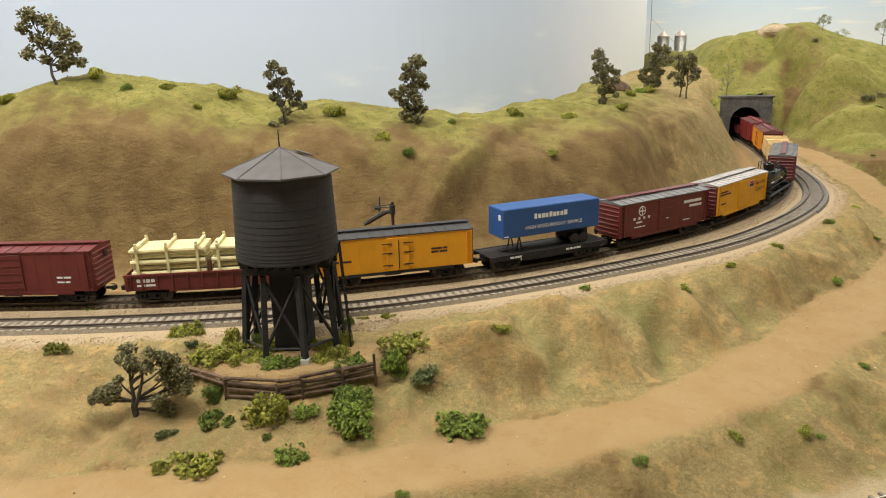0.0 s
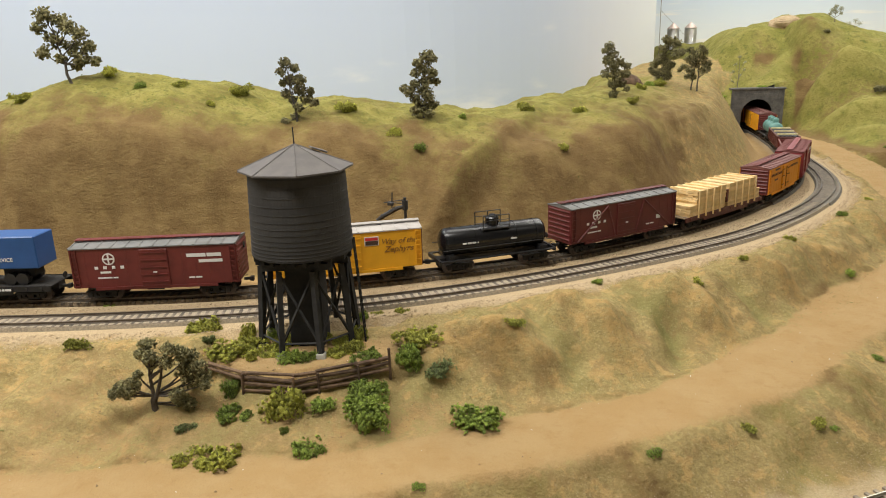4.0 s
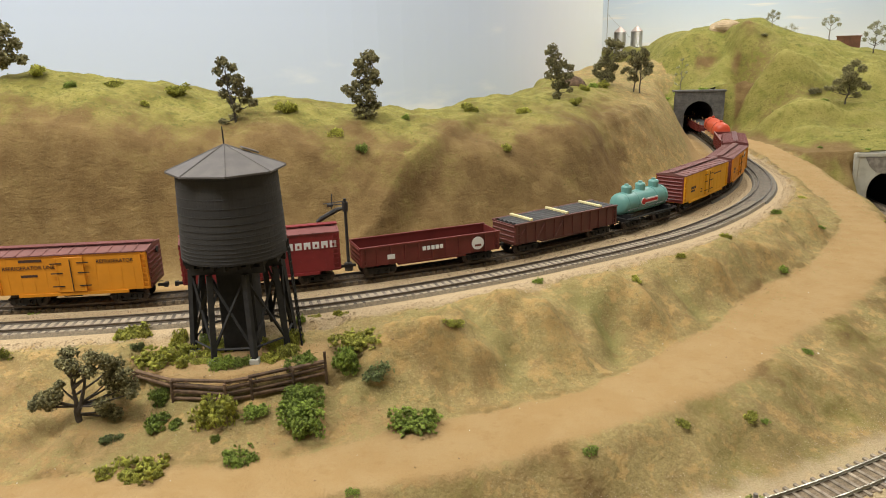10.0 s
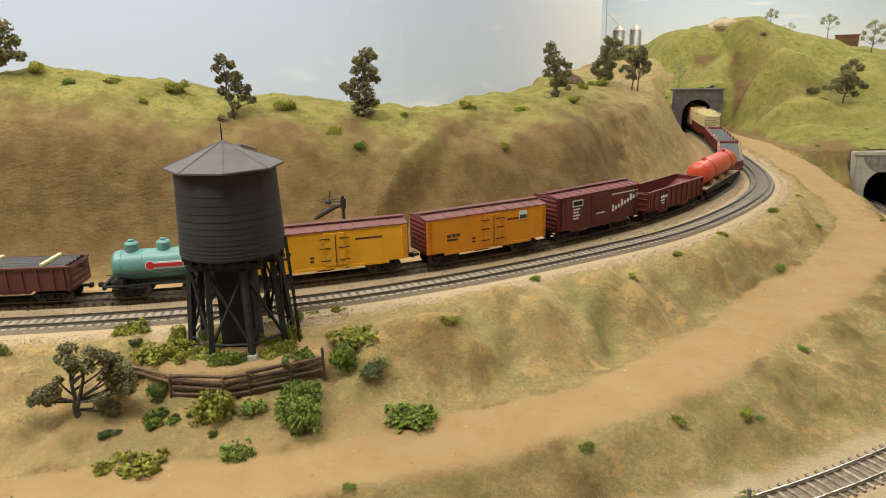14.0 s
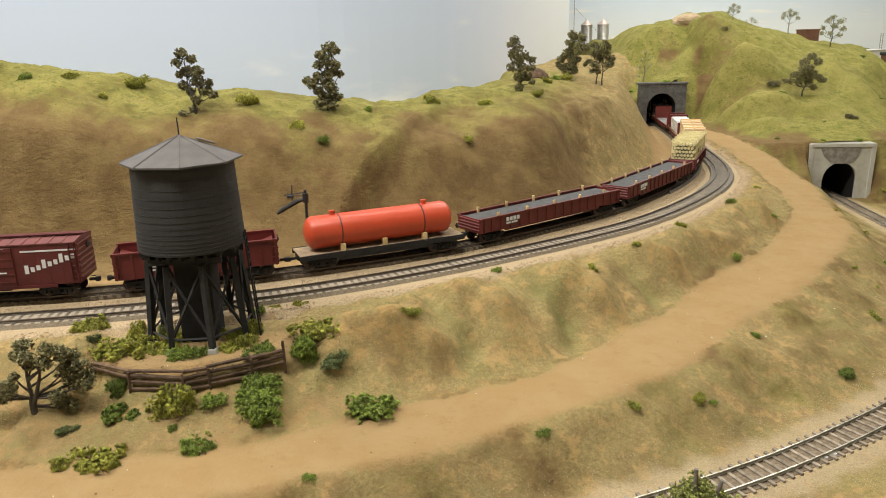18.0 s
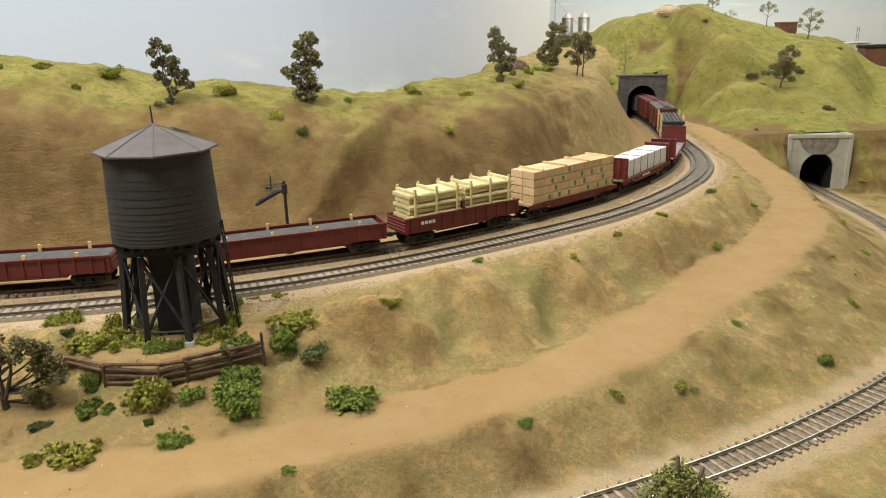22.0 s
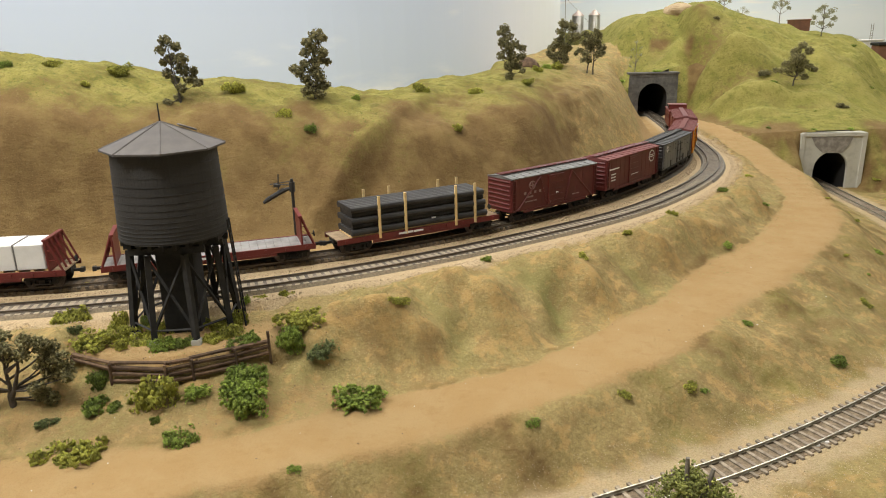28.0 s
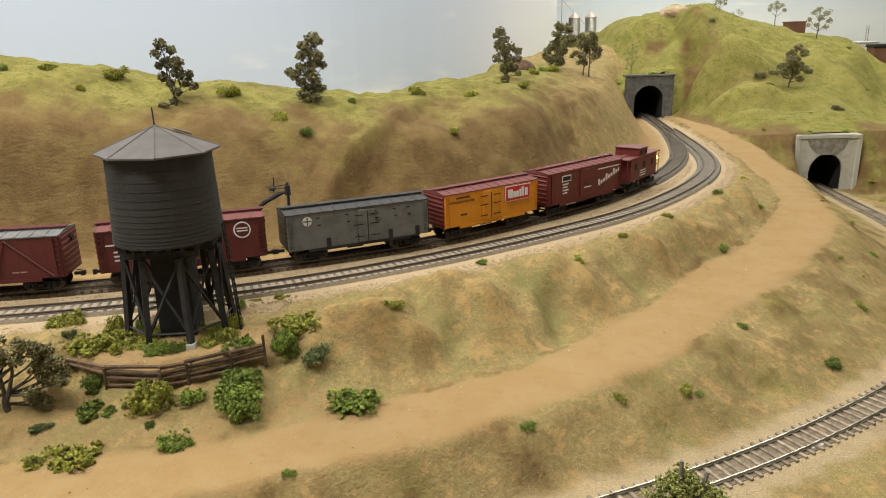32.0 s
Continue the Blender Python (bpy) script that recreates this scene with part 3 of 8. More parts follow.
def sky_material(name, low, high, z0, z1, cloud=0.5, flat=7.0, lit_end=None):
    m = bpy.data.materials.new(name)
    m.use_nodes = True
    nt = m.node_tree
    b = nt.nodes["Principled BSDF"]
    b.inputs["Roughness"].default_value = 0.7
    co = nt.nodes.new("ShaderNodeTexCoord")
    sx = nt.nodes.new("ShaderNodeSeparateXYZ")
    nt.links.new(co.outputs["Object"], sx.inputs[0])
    mr = nt.nodes.new("ShaderNodeMapRange")
    mr.inputs["From Min"].default_value, mr.inputs["From Max"].default_value = z0, z1
    nt.links.new(sx.outputs["Z"], mr.inputs["Value"])
    x = nt.nodes.new("ShaderNodeMix")
    x.data_type = "RGBA"
    x.inputs[6].default_value, x.inputs[7].default_value = (*low, 1), (*high, 1)
    nt.links.new(mr.outputs["Result"], x.inputs[0])
    mp = nt.nodes.new("ShaderNodeMapping")
    mp.inputs["Scale"].default_value = (1.6, 1.6, flat)
    nt.links.new(co.outputs["Object"], mp.inputs["Vector"])
    n = nt.nodes.new("ShaderNodeTexNoise")
    n.inputs["Scale"].default_value, n.inputs["Detail"].default_value = 1.7, 7
    nt.links.new(mp.outputs["Vector"], n.inputs["Vector"])
    r = nt.nodes.new("ShaderNodeMapRange")
    r.interpolation_type = "SMOOTHSTEP"
    r.inputs["From Min"].default_value, r.inputs["From Max"].default_value, r.inputs["To Max"].default_value = 0.56, 0.72, cloud
    nt.links.new(n.outputs["Fac"], r.inputs["Value"])
    y = nt.nodes.new("ShaderNodeMix")
    y.data_type = "RGBA"
    y.inputs[7].default_value = (0.95, 0.94, 0.93, 1)
    nt.links.new(x.outputs[2], y.inputs[6])
    nt.links.new(r.outputs["Result"], y.inputs[0])
    out = y.outputs[2]
    if lit_end:
        # painted brightening where the panel curves into the light at one end
        hz = nt.nodes.new("ShaderNodeMapRange")
        hz.interpolation_type = "SMOOTHSTEP"
        hz.inputs["From Min"].default_value, hz.inputs["From Max"].default_value, hz.inputs["To Max"].default_value = lit_end[0], lit_end[1], 0.9
        nt.links.new(sx.outputs["X"], hz.inputs["Value"])
        w = nt.nodes.new("ShaderNodeMix")
        w.data_type = "RGBA"
        w.inputs[7].default_value = (0.94, 0.945, 0.97, 1)
        nt.links.new(out, w.inputs[6])
        nt.links.new(hz.outputs["Result"], w.inputs[0])
        out = w.outputs[2]
    nt.links.new(out, b.inputs["Base Color"])
    return m


def curved_wall(name, plan, z0, z1, mat, label):
    """A thin upright painted panel that follows a line in plan."""
    bm = bmesh.new()
    rows = []
    pl = np.array(plan)
    for k in range(len(pl)):
        a, c = pl[max(k - 1, 0)], pl[min(k + 1, len(pl) - 1)]
        n = np.array([-(c - a)[1], (c - a)[0]])
        n = n / np.linalg.norm(n) * 0.006
        rows.append([bm.verts.new((*q, z)) for q in (pl[k], pl[k] + n) for z in (z0, z1)])
    for a, c in zip(rows, rows[1:]):
        for i, j in ((0, 1), (1, 3), (3, 2), (2, 0)):
            bm.faces.new((a[i], c[i], c[j], a[j]))
    for r_ in (rows[0], rows[-1]):
        bm.faces.new((r_[0], r_[1], r_[3], r_[2]))
    bmesh.ops.recalc_face_normals(bm, faces=bm.faces)
    return tagged(mesh_ob(name, bm, mat, smooth=False), label, "backdrop", kind="structure")


SKY = sky_material("painted_sky_near", (0.60, 0.675, 0.835), (0.54, 0.62, 0.80), 0.15, 0.6, 0.65, 5.0, (0.05, 0.55))
SKY_FAR = sky_material("painted_sky_far", (0.86, 0.90, 0.94), (0.60, 0.74, 0.92), 0.22, 0.46, 0.95, 16.0)
near_plan = line_through([(-5.6, 1.75), (-2.0, 1.75), (-0.4, 1.72), (0.0, 1.80), (0.25, 1.97), (0.42, 2.2), (0.54, 2.45), (0.60, 2.70)], 0.06, 3)
curved_wall("backdrop_near", near_plan, 0.0, 1.5, SKY, "pale blue hand-painted sky panel with soft clouds")
curved_wall("backdrop_far", [(-0.6, 3.3), (3.3, 3.3)], 0.1, 1.5, SKY_FAR, "blue hand-painted sky panel with white clouds")

WALL = material("plaster", (0.62, 0.60, 0.57), 0.9, other=(0.57, 0.55, 0.52), scale=3)
CARPET = material("room_floor", (0.20, 0.18, 0.16), 0.95, other=(0.26, 0.24, 0.2), scale=30)
for nm, b in (("wall_south", (-6.1, 4.1, -2.6, -2.5, -1.1, 1.75)), ("wall_north", (-6.1, 4.1, 4.0, 4.1, -1.1, 1.75)), ("wall_west", (-6.1, -6.0, -2.5, 4.0, -1.1, 1.75)), ("wall_east", (4.0, 4.1, -2.5, 4.0, -1.1, 1.75))):
    tagged(mesh_ob(nm, one_box(*b), WALL), "plain off-white painted room wall", "wall", kind="structure")
tagged(mesh_ob("floor", one_box(-6.1, 4.1, -2.6, 4.1, -1.2, -1.1), CARPET), "dark grey carpeted room floor", "floor", kind="structure")
tagged(mesh_ob("layout_table", one_box(-5.58, 3.28, 0.07, 3.38, -1.1, -0.16), CARPET), "dark plain table base under the model landscape", "table", kind="structure")
tagged(mesh_ob("ceiling", one_box(-6.1, 4.1, -2.6, 4.1, 1.75, 1.85), WALL), "plain white room ceiling", "ceiling", kind="structure")


# ---- paints and stuffs ----
STEEL = material("rail_steel", (0.46, 0.44, 0.37), 0.30, 0.8, other=(0.22, 0.19, 0.13), scale=90, low=0.45, high=0.7)
STEEL_DARK = material("rail_weathered", (0.15, 0.125, 0.10), 0.4, 0.55, other=(0.10, 0.075, 0.055), scale=90, low=0.45, high=0.7)
TIE = material("tie_brown", (0.10, 0.08, 0.06), 0.85, other=(0.19, 0.155, 0.115), scale=200, per_piece=0.35)
TIE_PALE = material("tie_weathered", (0.30, 0.25, 0.185), 0.9, other=(0.20, 0.16, 0.115), scale=240, per_piece=0.3, bump=0.3, bump_scale=900)
BALLAST = material("ballast", (0.36, 0.30, 0.215), 0.95, other=(0.24, 0.20, 0.145), scale=620, low=0.4, high=0.6, bump=0.8, bump_scale=700)
BALLAST_DARK = material("ballast_grey", (0.135, 0.122, 0.098), 0.95, other=(0.205, 0.185, 0.15), scale=420, low=0.4, high=0.6, bump=0.8, bump_scale=700)
BALLAST_DUSTY = material("ballast_dusty", (0.34, 0.285, 0.20), 0.95, other=(0.22, 0.19, 0.14), scale=420, low=0.4, high=0.6, bump=0.8, bump_scale=700)
BALLAST_BROWN = material("ballast_brown", (0.24, 0.18, 0.115), 0.95, other=(0.13, 0.098, 0.062), scale=420, low=0.4, high=0.6, bump=0.8, bump_scale=700)
GRAVEL = material("gravel", (0.50, 0.39, 0.26), 0.95, other=(0.38, 0.29, 0.185), scale=90)
STONE_DARK = material("portal_stone_dark", (0.085, 0.084, 0.080), 0.9, other=(0.15, 0.145, 0.135), scale=70, bump=0.4, bump_scale=300)
STONE_PALE = material("portal_concrete_pale", (0.50, 0.49, 0.42), 0.9, other=(0.36, 0.345, 0.285), scale=45, low=0.5, high=0.75, bump=0.3, bump_scale=350)
STONE_SOOT = material("portal_soot", (0.20, 0.18, 0.155), 0.95, other=(0.33, 0.31, 0.27), scale=90)
VOID = material("tunnel_lining", (0.018, 0.016, 0.014), 0.95)
TANK_BLACK = material("tower_black", (0.030, 0.029, 0.028), 0.85, other=(0.044, 0.042, 0.039), scale=45, bump=0.25, bump_scale=500, per_piece=0.05)
ROOF_GREY = material("tower_roof_grey", (0.105, 0.095, 0.09), 0.75, other=(0.135, 0.122, 0.112), scale=60, per_piece=0.1)
TIMBER = material("tower_timber", (0.013, 0.0128, 0.0125), 0.85, other=(0.025, 0.024, 0.023), scale=120)
FOOTING = material("concrete_footing", (0.36, 0.35, 0.30), 0.9, other=(0.26, 0.25, 0.22), scale=200)
LOG = material("log_brown", (0.075, 0.043, 0.024), 0.85, other=(0.17, 0.105, 0.06), scale=150, per_piece=0.35, bump=0.5, bump_scale=700)
BARK = material("bark", (0.06, 0.05, 0.04), 0.9, other=(0.10, 0.085, 0.07), scale=250, bump=0.5, bump_scale=900)
BARK_PALE = material("bark_pale", (0.20, 0.18, 0.15), 0.9, other=(0.13, 0.11, 0.09), scale=250)
LEAF = material("bush_green", (0.125, 0.195, 0.024), 0.9, other=(0.33, 0.41, 0.06), scale=330, low=0.35, high=0.65, per_piece=0.3, bump=1.0, bump_scale=1500, islands=0.5)
LEAF_Y = material("bush_yellow_green", (0.21, 0.225, 0.028), 0.9, other=(0.50, 0.48, 0.07), scale=330, low=0.35, high=0.65, per_piece=0.25, bump=1.0, bump_scale=1500, islands=0.5)
LEAF_B = material("bush_blue_green", (0.12, 0.155, 0.05), 0.9, other=(0.25, 0.29, 0.10), scale=330, low=0.35, high=0.65, bump=1.0, bump_scale=1500, islands=0.5)
LEAF_D = material("tree_olive", (0.105, 0.10, 0.042), 0.9, other=(0.29, 0.26, 0.12), scale=330, low=0.35, high=0.65, per_piece=0.15, bump=1.0, bump_scale=1500, islands=0.5)
LEAF_O = material("tree_top_green", (0.17, 0.19, 0.045), 0.9, other=(0.32, 0.33, 0.085), scale=330, low=0.35, high=0.65, bump=1.0, bump_scale=1500, islands=0.5)
LEAF_P = material("tree_pale", (0.25, 0.25, 0.14), 0.9, other=(0.36, 0.35, 0.22), scale=200)
CRANE = material("crane_iron", (0.02, 0.019, 0.018), 0.6, other=(0.04, 0.036, 0.032), scale=200)
ROCK = material("tan_rock", (0.47, 0.36, 0.22), 0.95, other=(0.36, 0.26, 0.15), scale=40, bump=0.5, bump_scale=200)


# ---- tracks ----
def frame_at(line, k):
    k0, k1 = max(k - 1, 0), min(k + 1, len(line) - 1)
    t = line[k1, :2] - line[k0, :2]
    t = t / np.linalg.norm(t)
    z = line[k, 2] if line.shape[1] > 2 else 0.0
    return line[k, 0], line[k, 1], z, t


def swept(line, profile, a, b, every=1):
    """A closed profile (across, up) carried along part of a line."""
    bm = bmesh.new()
    rings = []
    for k in list(range(a, b, every)) + [b]:
        x, y, z, t = frame_at(line, k)
        rings.append([bm.verts.new((x + t[1] * c, y - t[0] * c, z + h)) for c, h in profile])
    n = len(profile)
    for r, q in zip(rings, rings[1:]):
        for i in range(n):
            j = (i + 1) % n
            bm.faces.new((r[i], r[j], q[j], q[i]))
    bm.faces.new(rings[0])
    bm.faces.new(rings[-1][::-1])
    bmesh.ops.recalc_face_normals(bm, faces=bm.faces)
    return bm


def rail_profile(side):
    c = side * 0.00862
    w = 0.00042
    return [(c - w * 2, -0.0022), (c - w * 2, -0.0018), (c - w * 0.5, -0.0015), (c - w * 0.5, -0.0007), (c - w, -0.0006), (c - w, 0.0), (c + w, 0.0), (c + w, -0.0006), (c + w * 0.5, -0.0007), (c + w * 0.5, -0.0015),
            (c + w * 2, -0.0018), (c + w * 2, -0.0022)]


def index_near(line, x, y):
    return int(np.argmin((line[:, 0] - x) ** 2 + (line[:, 1] - y) ** 2))


TIE_MESHES = {}


def tie_mesh(mat, half):
    if mat.name not in TIE_MESHES:
        bm = one_box(-0.0013, 0.0013, -half, half, -0.0042, -0.0021, 0.0002)
        me = bpy.data.meshes.new("tie")
        bm.to_mesh(me)
        bm.free()
        me.materials.append(mat)
        TIE_MESHES[mat.name] = me
    return TIE_MESHES[mat.name]


def track(label, line, a, b, near_a, near_b, mat, spacing=0.0068, step_=1, steel=None, tie_half=0.0130):
    """Ballast bed, two rails and ties; the ties of the near stretch are pieces of their own."""
    root = tagged(new("railway_track"), label, "railway track", kind="structure")
    for side in (-1, 1):
        part("rail", swept(line, rail_profile(side), a, b, step_), steel or STEEL_DARK, root)
    arc = arc_of(line)
    rest = bmesh.new()
    rng = random.Random(len(line))
    s = arc[a]
    while s < arc[b]:
        x, y = np.interp(s, arc, line[:, 0]), np.interp(s, arc, line[:, 1])
        z = np.interp(s, arc, line[:, 2]) if line.shape[1] > 2 else 0.0
        k = int(np.clip(np.searchsorted(arc, s), 1, len(line) - 2))
        t = frame_at(line, k)[3]
        m = pose(x, y, z, 0, 0, math.degrees(math.atan2(t[1], t[0])) + rng.uniform(-2, 2))
        if arc[near_a] <= s <= arc[near_b]:
            o = new("tie", tie_mesh(mat, tie_half))
            o.parent, o.matrix_basis = root, m
        else:
            box(rest, -0.0013, 0.0013, -tie_half, tie_half, -0.0042, -0.0021, m)
        s += spacing * rng.uniform(0.94, 1.06)
    if len(rest.verts):
        tagged(part("ties", rest, mat, root), kind="stuff")
    else:
        rest.free()
    return root


def bed(label, line, a, b, mat, half=0.0175, top=-0.0024, skirt=0.008):
    prof = [(-half - skirt, -0.010), (-half, top), (half, top), (half + skirt, -0.010)]
    bm = swept(line, prof, a, b)
    return tagged(mesh_ob("ballast", bm, mat), label, "ballast", kind="structure")


fa, fb = index_near(front_line, -0.9, 0.49), len(front_line) - 2
ba, bb = index_near(back_line, -0.9, 0.548), index_near(back_line, 0.60, 1.72)
split, dark_from = index_near(front_line, 0.29, 0.765), index_near(front_line, 0.40, 0.89)
bed("pale sand-coloured ballast bed of the outer track", front_line, fa, split, BALLAST, 0.0132, -0.0025, 0.003)
bed("dusty grey ballast bed of the outer track before the curve", front_line, split, dark_from, BALLAST_DUSTY, 0.0140, -0.0025, 0.003)
bed("grey ballast bed of the outer track in the curve", front_line, dark_from, index_near(front_line, 0.530, 1.26), BALLAST_DARK, 0.0150, -0.0024, 0.004)
bsplit = index_near(back_line, 0.33, 0.90)
# the brown also carries the shade that the cars cast on this bed
bed("brown ballast bed of the inner track, darkened with painted shade", back_line, ba, bsplit, BALLAST_BROWN, 0.0112, -0.0026, 0.003)
bed("grey-brown ballast bed of the inner track, darkened with painted shade in the curve", back_line, bsplit, bb, BALLAST_DARK, 0.0135, -0.0026, 0.004)
bed("brown ballast bed of the lower track", lower_line, index_near(lower_line, -0.1, 0.268), len(lower_line) - 2, BALLAST_BROWN, 0.0125, -0.0032, 0.003)

# ---- tunnel portals ----


def arch_face(w, h, ow, spring, crown, depth, base=0.0):
    """A wall pierced by an arched opening, centred on x, standing on z = base, front at y = 0."""
    bm = bmesh.new()
    n = 14
    arc = [(-ow, base)] + [(-ow * math.cos(math.pi * k / n), spring + (crown - spring) * math.sin(math.pi * k / n)) for k in range(n + 1)] + [(ow, base)]
    outer = [(-w, base)]
    for x, z in arc[1:-1]:
        ang = math.atan2(z - spring, x)
        tx = abs(math.cos(ang)) / w
        tz = math.sin(ang) / (h - spring)
        s = 1 / max(tx, tz, 1e-6)
        outer.append((s * math.cos(ang), spring + s * math.sin(ang)))
    outer.append((w, base))
    rows = []
    for y in (0.0, depth):
        rows.append(([bm.verts.new((x, y, z)) for x, z in arc], [bm.verts.new((x, y, z)) for x, z in outer]))
    m = len(arc)
    for i in range(m - 1):
        for (ia, oa), flip in ((rows[0], False), (rows[1], True)):
            q = (ia[i], ia[i + 1], oa[i + 1], oa[i])
            bm.faces.new(q[::-1] if flip else q)
        bm.faces.new((rows[0][0][i], rows[1][0][i], rows[1][0][i + 1], rows[0][0][i + 1]))
        bm.faces.new((rows[0][1][i], rows[0][1][i + 1], rows[1][1][i + 1], rows[1][1][i]))
    for e in (0, m - 1):
        bm.faces.new((rows[0][0][e], rows[0][1][e], rows[1][1][e], rows[1][0][e]))
    bmesh.ops.recalc_face_normals(bm, faces=bm.faces)
    return bm


def lining(ow, spring, crown, y0, y1, base=0.0):
    bm = bmesh.new()
    n = 14
    ring = [(-ow, base)] + [(-ow * math.cos(math.pi * k / n), spring + (crown - spring) * math.sin(math.pi * k / n)) for k in range(n + 1)] + [(ow, base)]
    thick = [(x * 1.06, z + 0.002 if z > base else z) for x, z in ring]
    rr = [[bm.verts.new((x, y, z)) for x, z in r] for y in (y0, y1) for r in (ring, thick)]
    m = len(ring)
    for i in range(m - 1):
        bm.faces.new((rr[0][i], rr[0][i + 1], rr[2][i + 1], rr[2][i]))
        bm.faces.new((rr[1][i], rr[3][i], rr[3][i + 1], rr[1][i + 1]))
    bm.faces.new(rr[3][::-1])
    bmesh.ops.recalc_face_normals(bm, faces=bm.faces)
    return bm


def portal(label, at, w, h, ow, spring, crown, base, stone, wing, rows_of, soot=None, cap=0.0):
    root = tagged(new("tunnel_portal"), label, "tunnel portal")
    part("facade", arch_face(w, h, ow, spring, crown, 0.006, base), stone, root)
    part("lining", lining(ow * 1.02, spring, crown * 1.01, 0.004, 0.34, base), VOID, root, "dark tunnel lining")
    n = 15
    for k in range(n):
        a0, a1 = math.pi * k / n + 0.012, math.pi * (k + 1) / n - 0.012
        bm = bmesh.new()
        ring = []
        for y in (-0.0012, 0.004):
            for a, s in ((a0, 1.0), (a1, 1.0), (a1, 1.16), (a0, 1.16)):
                ring.append(bm.verts.new((-ow * s * math.cos(a), y, spring + (crown - spring) * s * math.sin(a))))
        for q in ((0, 1, 2, 3), (7, 6, 5, 4), (0, 4, 5, 1), (1, 5, 6, 2), (2, 6, 7, 3), (3, 7, 4, 0)):
            bm.faces.new([ring[i] for i in q])
        bmesh.ops.recalc_face_normals(bm, faces=bm.faces)
        part("arch_stone", bm, stone, root)
    # courses of cut stone
    if rows_of:
        z = base
        r = random.Random(5)
        course = 0
        while z < h - 0.006:
            hh = rows_of
            x = -w + (0.0 if course % 2 else -rows_of * 0.9)
            while x < w:
                x1 = min(x + rows_of * r.uniform(1.7, 2.4), w)
                xa = max(x, -w)
                mid = (xa + x1) / 2
                e = math.hypot(mid / (ow * 1.2), max(z + hh * 0.5 - spring, 0) / ((crown - spring) * 1.2 + 1e-6))
                clear = e > 1.0 if z + hh > spring else abs(mid) > ow * 1.2
                if x1 - xa > 0.003 and clear and not (z < spring and min(abs(xa), abs(x1)) < ow * 1.02 and abs(mid) < ow * 1.3):
                    part("stone_block", one_box(xa + 0.0003, x1 - 0.0003, -0.0003 - r.uniform(0, 0.0003), 0.003, z + 0.0003, z + hh - 0.0003, 0.0004), stone, root)
                x = x1
            z += hh
            course += 1
    if cap:
        part("coping", one_box(-w - 0.002, w + 0.002, -0.003, 0.024, h - cap, h, 0.0006), stone, root)
    if soot:
        bm = bmesh.new()
        vs = [bm.verts.new((x, -0.0017, z)) for x, z in ((-ow * 0.55, crown - 0.002), (ow * 0.55, crown - 0.002), (ow * 0.9, crown + 0.010), (ow * 1.1, h - cap - 0.001), (-ow * 1.3, h - cap - 0.001), (-ow * 1.05, crown + 0.012))]
        ex = bmesh.ops.extrude_face_region(bm, geom=[bm.faces.new(vs)])
        bmesh.ops.translate(bm, vec=(0, 0.0015, 0), verts=[v for v in ex["geom"] if isinstance(v, bmesh.types.BMVert)])
        bmesh.ops.recalc_face_normals(bm, faces=bm.faces)
        part("soot_stain", bm, soot, root, "sooty dark stain above the arch")
    if wing:
        for sgn in (-1, 1):
            part("buttress", one_box(sgn * w - 0.004, sgn * w + 0.004, -0.002, 0.007, base, h - 0.001, 0.0006), stone, root)
    root.matrix_basis = at
    return root


portal("dark grey cut-stone tunnel portal with an arched mouth", pose(0.581, 1.608, 0, 0, 0, -6), 0.0545, 0.093, 0.0325, 0.036, 0.069, -0.012, STONE_DARK, False, 0.0085, None, 0.004)
portal("pale concrete tunnel portal with a sooty arched mouth", pose(0.7935, 1.243, 0, 0, 0, -8), 0.0540, -0.001, 0.0300, -0.068, -0.036, -0.112, STONE_PALE, True, 0, STONE_SOOT, 0.007)

# ---- water tower ----


def disc_ring(bm, n, r, z, turn=0.0):
    return [bm.verts.new((r * math.cos(6.28319 * k / n + turn), r * math.sin(6.28319 * k / n + turn), z)) for k in range(n)]


def lathe(profile, n, turn=0.0, cap=True):
    bm = bmesh.new()
    rings = [disc_ring(bm, n, r, z, turn) for r, z in profile]
    for a, b in zip(rings, rings[1:]):
        for k in range(n):
            j = (k + 1) % n
            bm.faces.new((a[k], a[j], b[j], b[k]))
    if cap:
        bm.faces.new(rings[0][::-1])
        bm.faces.new(rings[-1])
    return bm


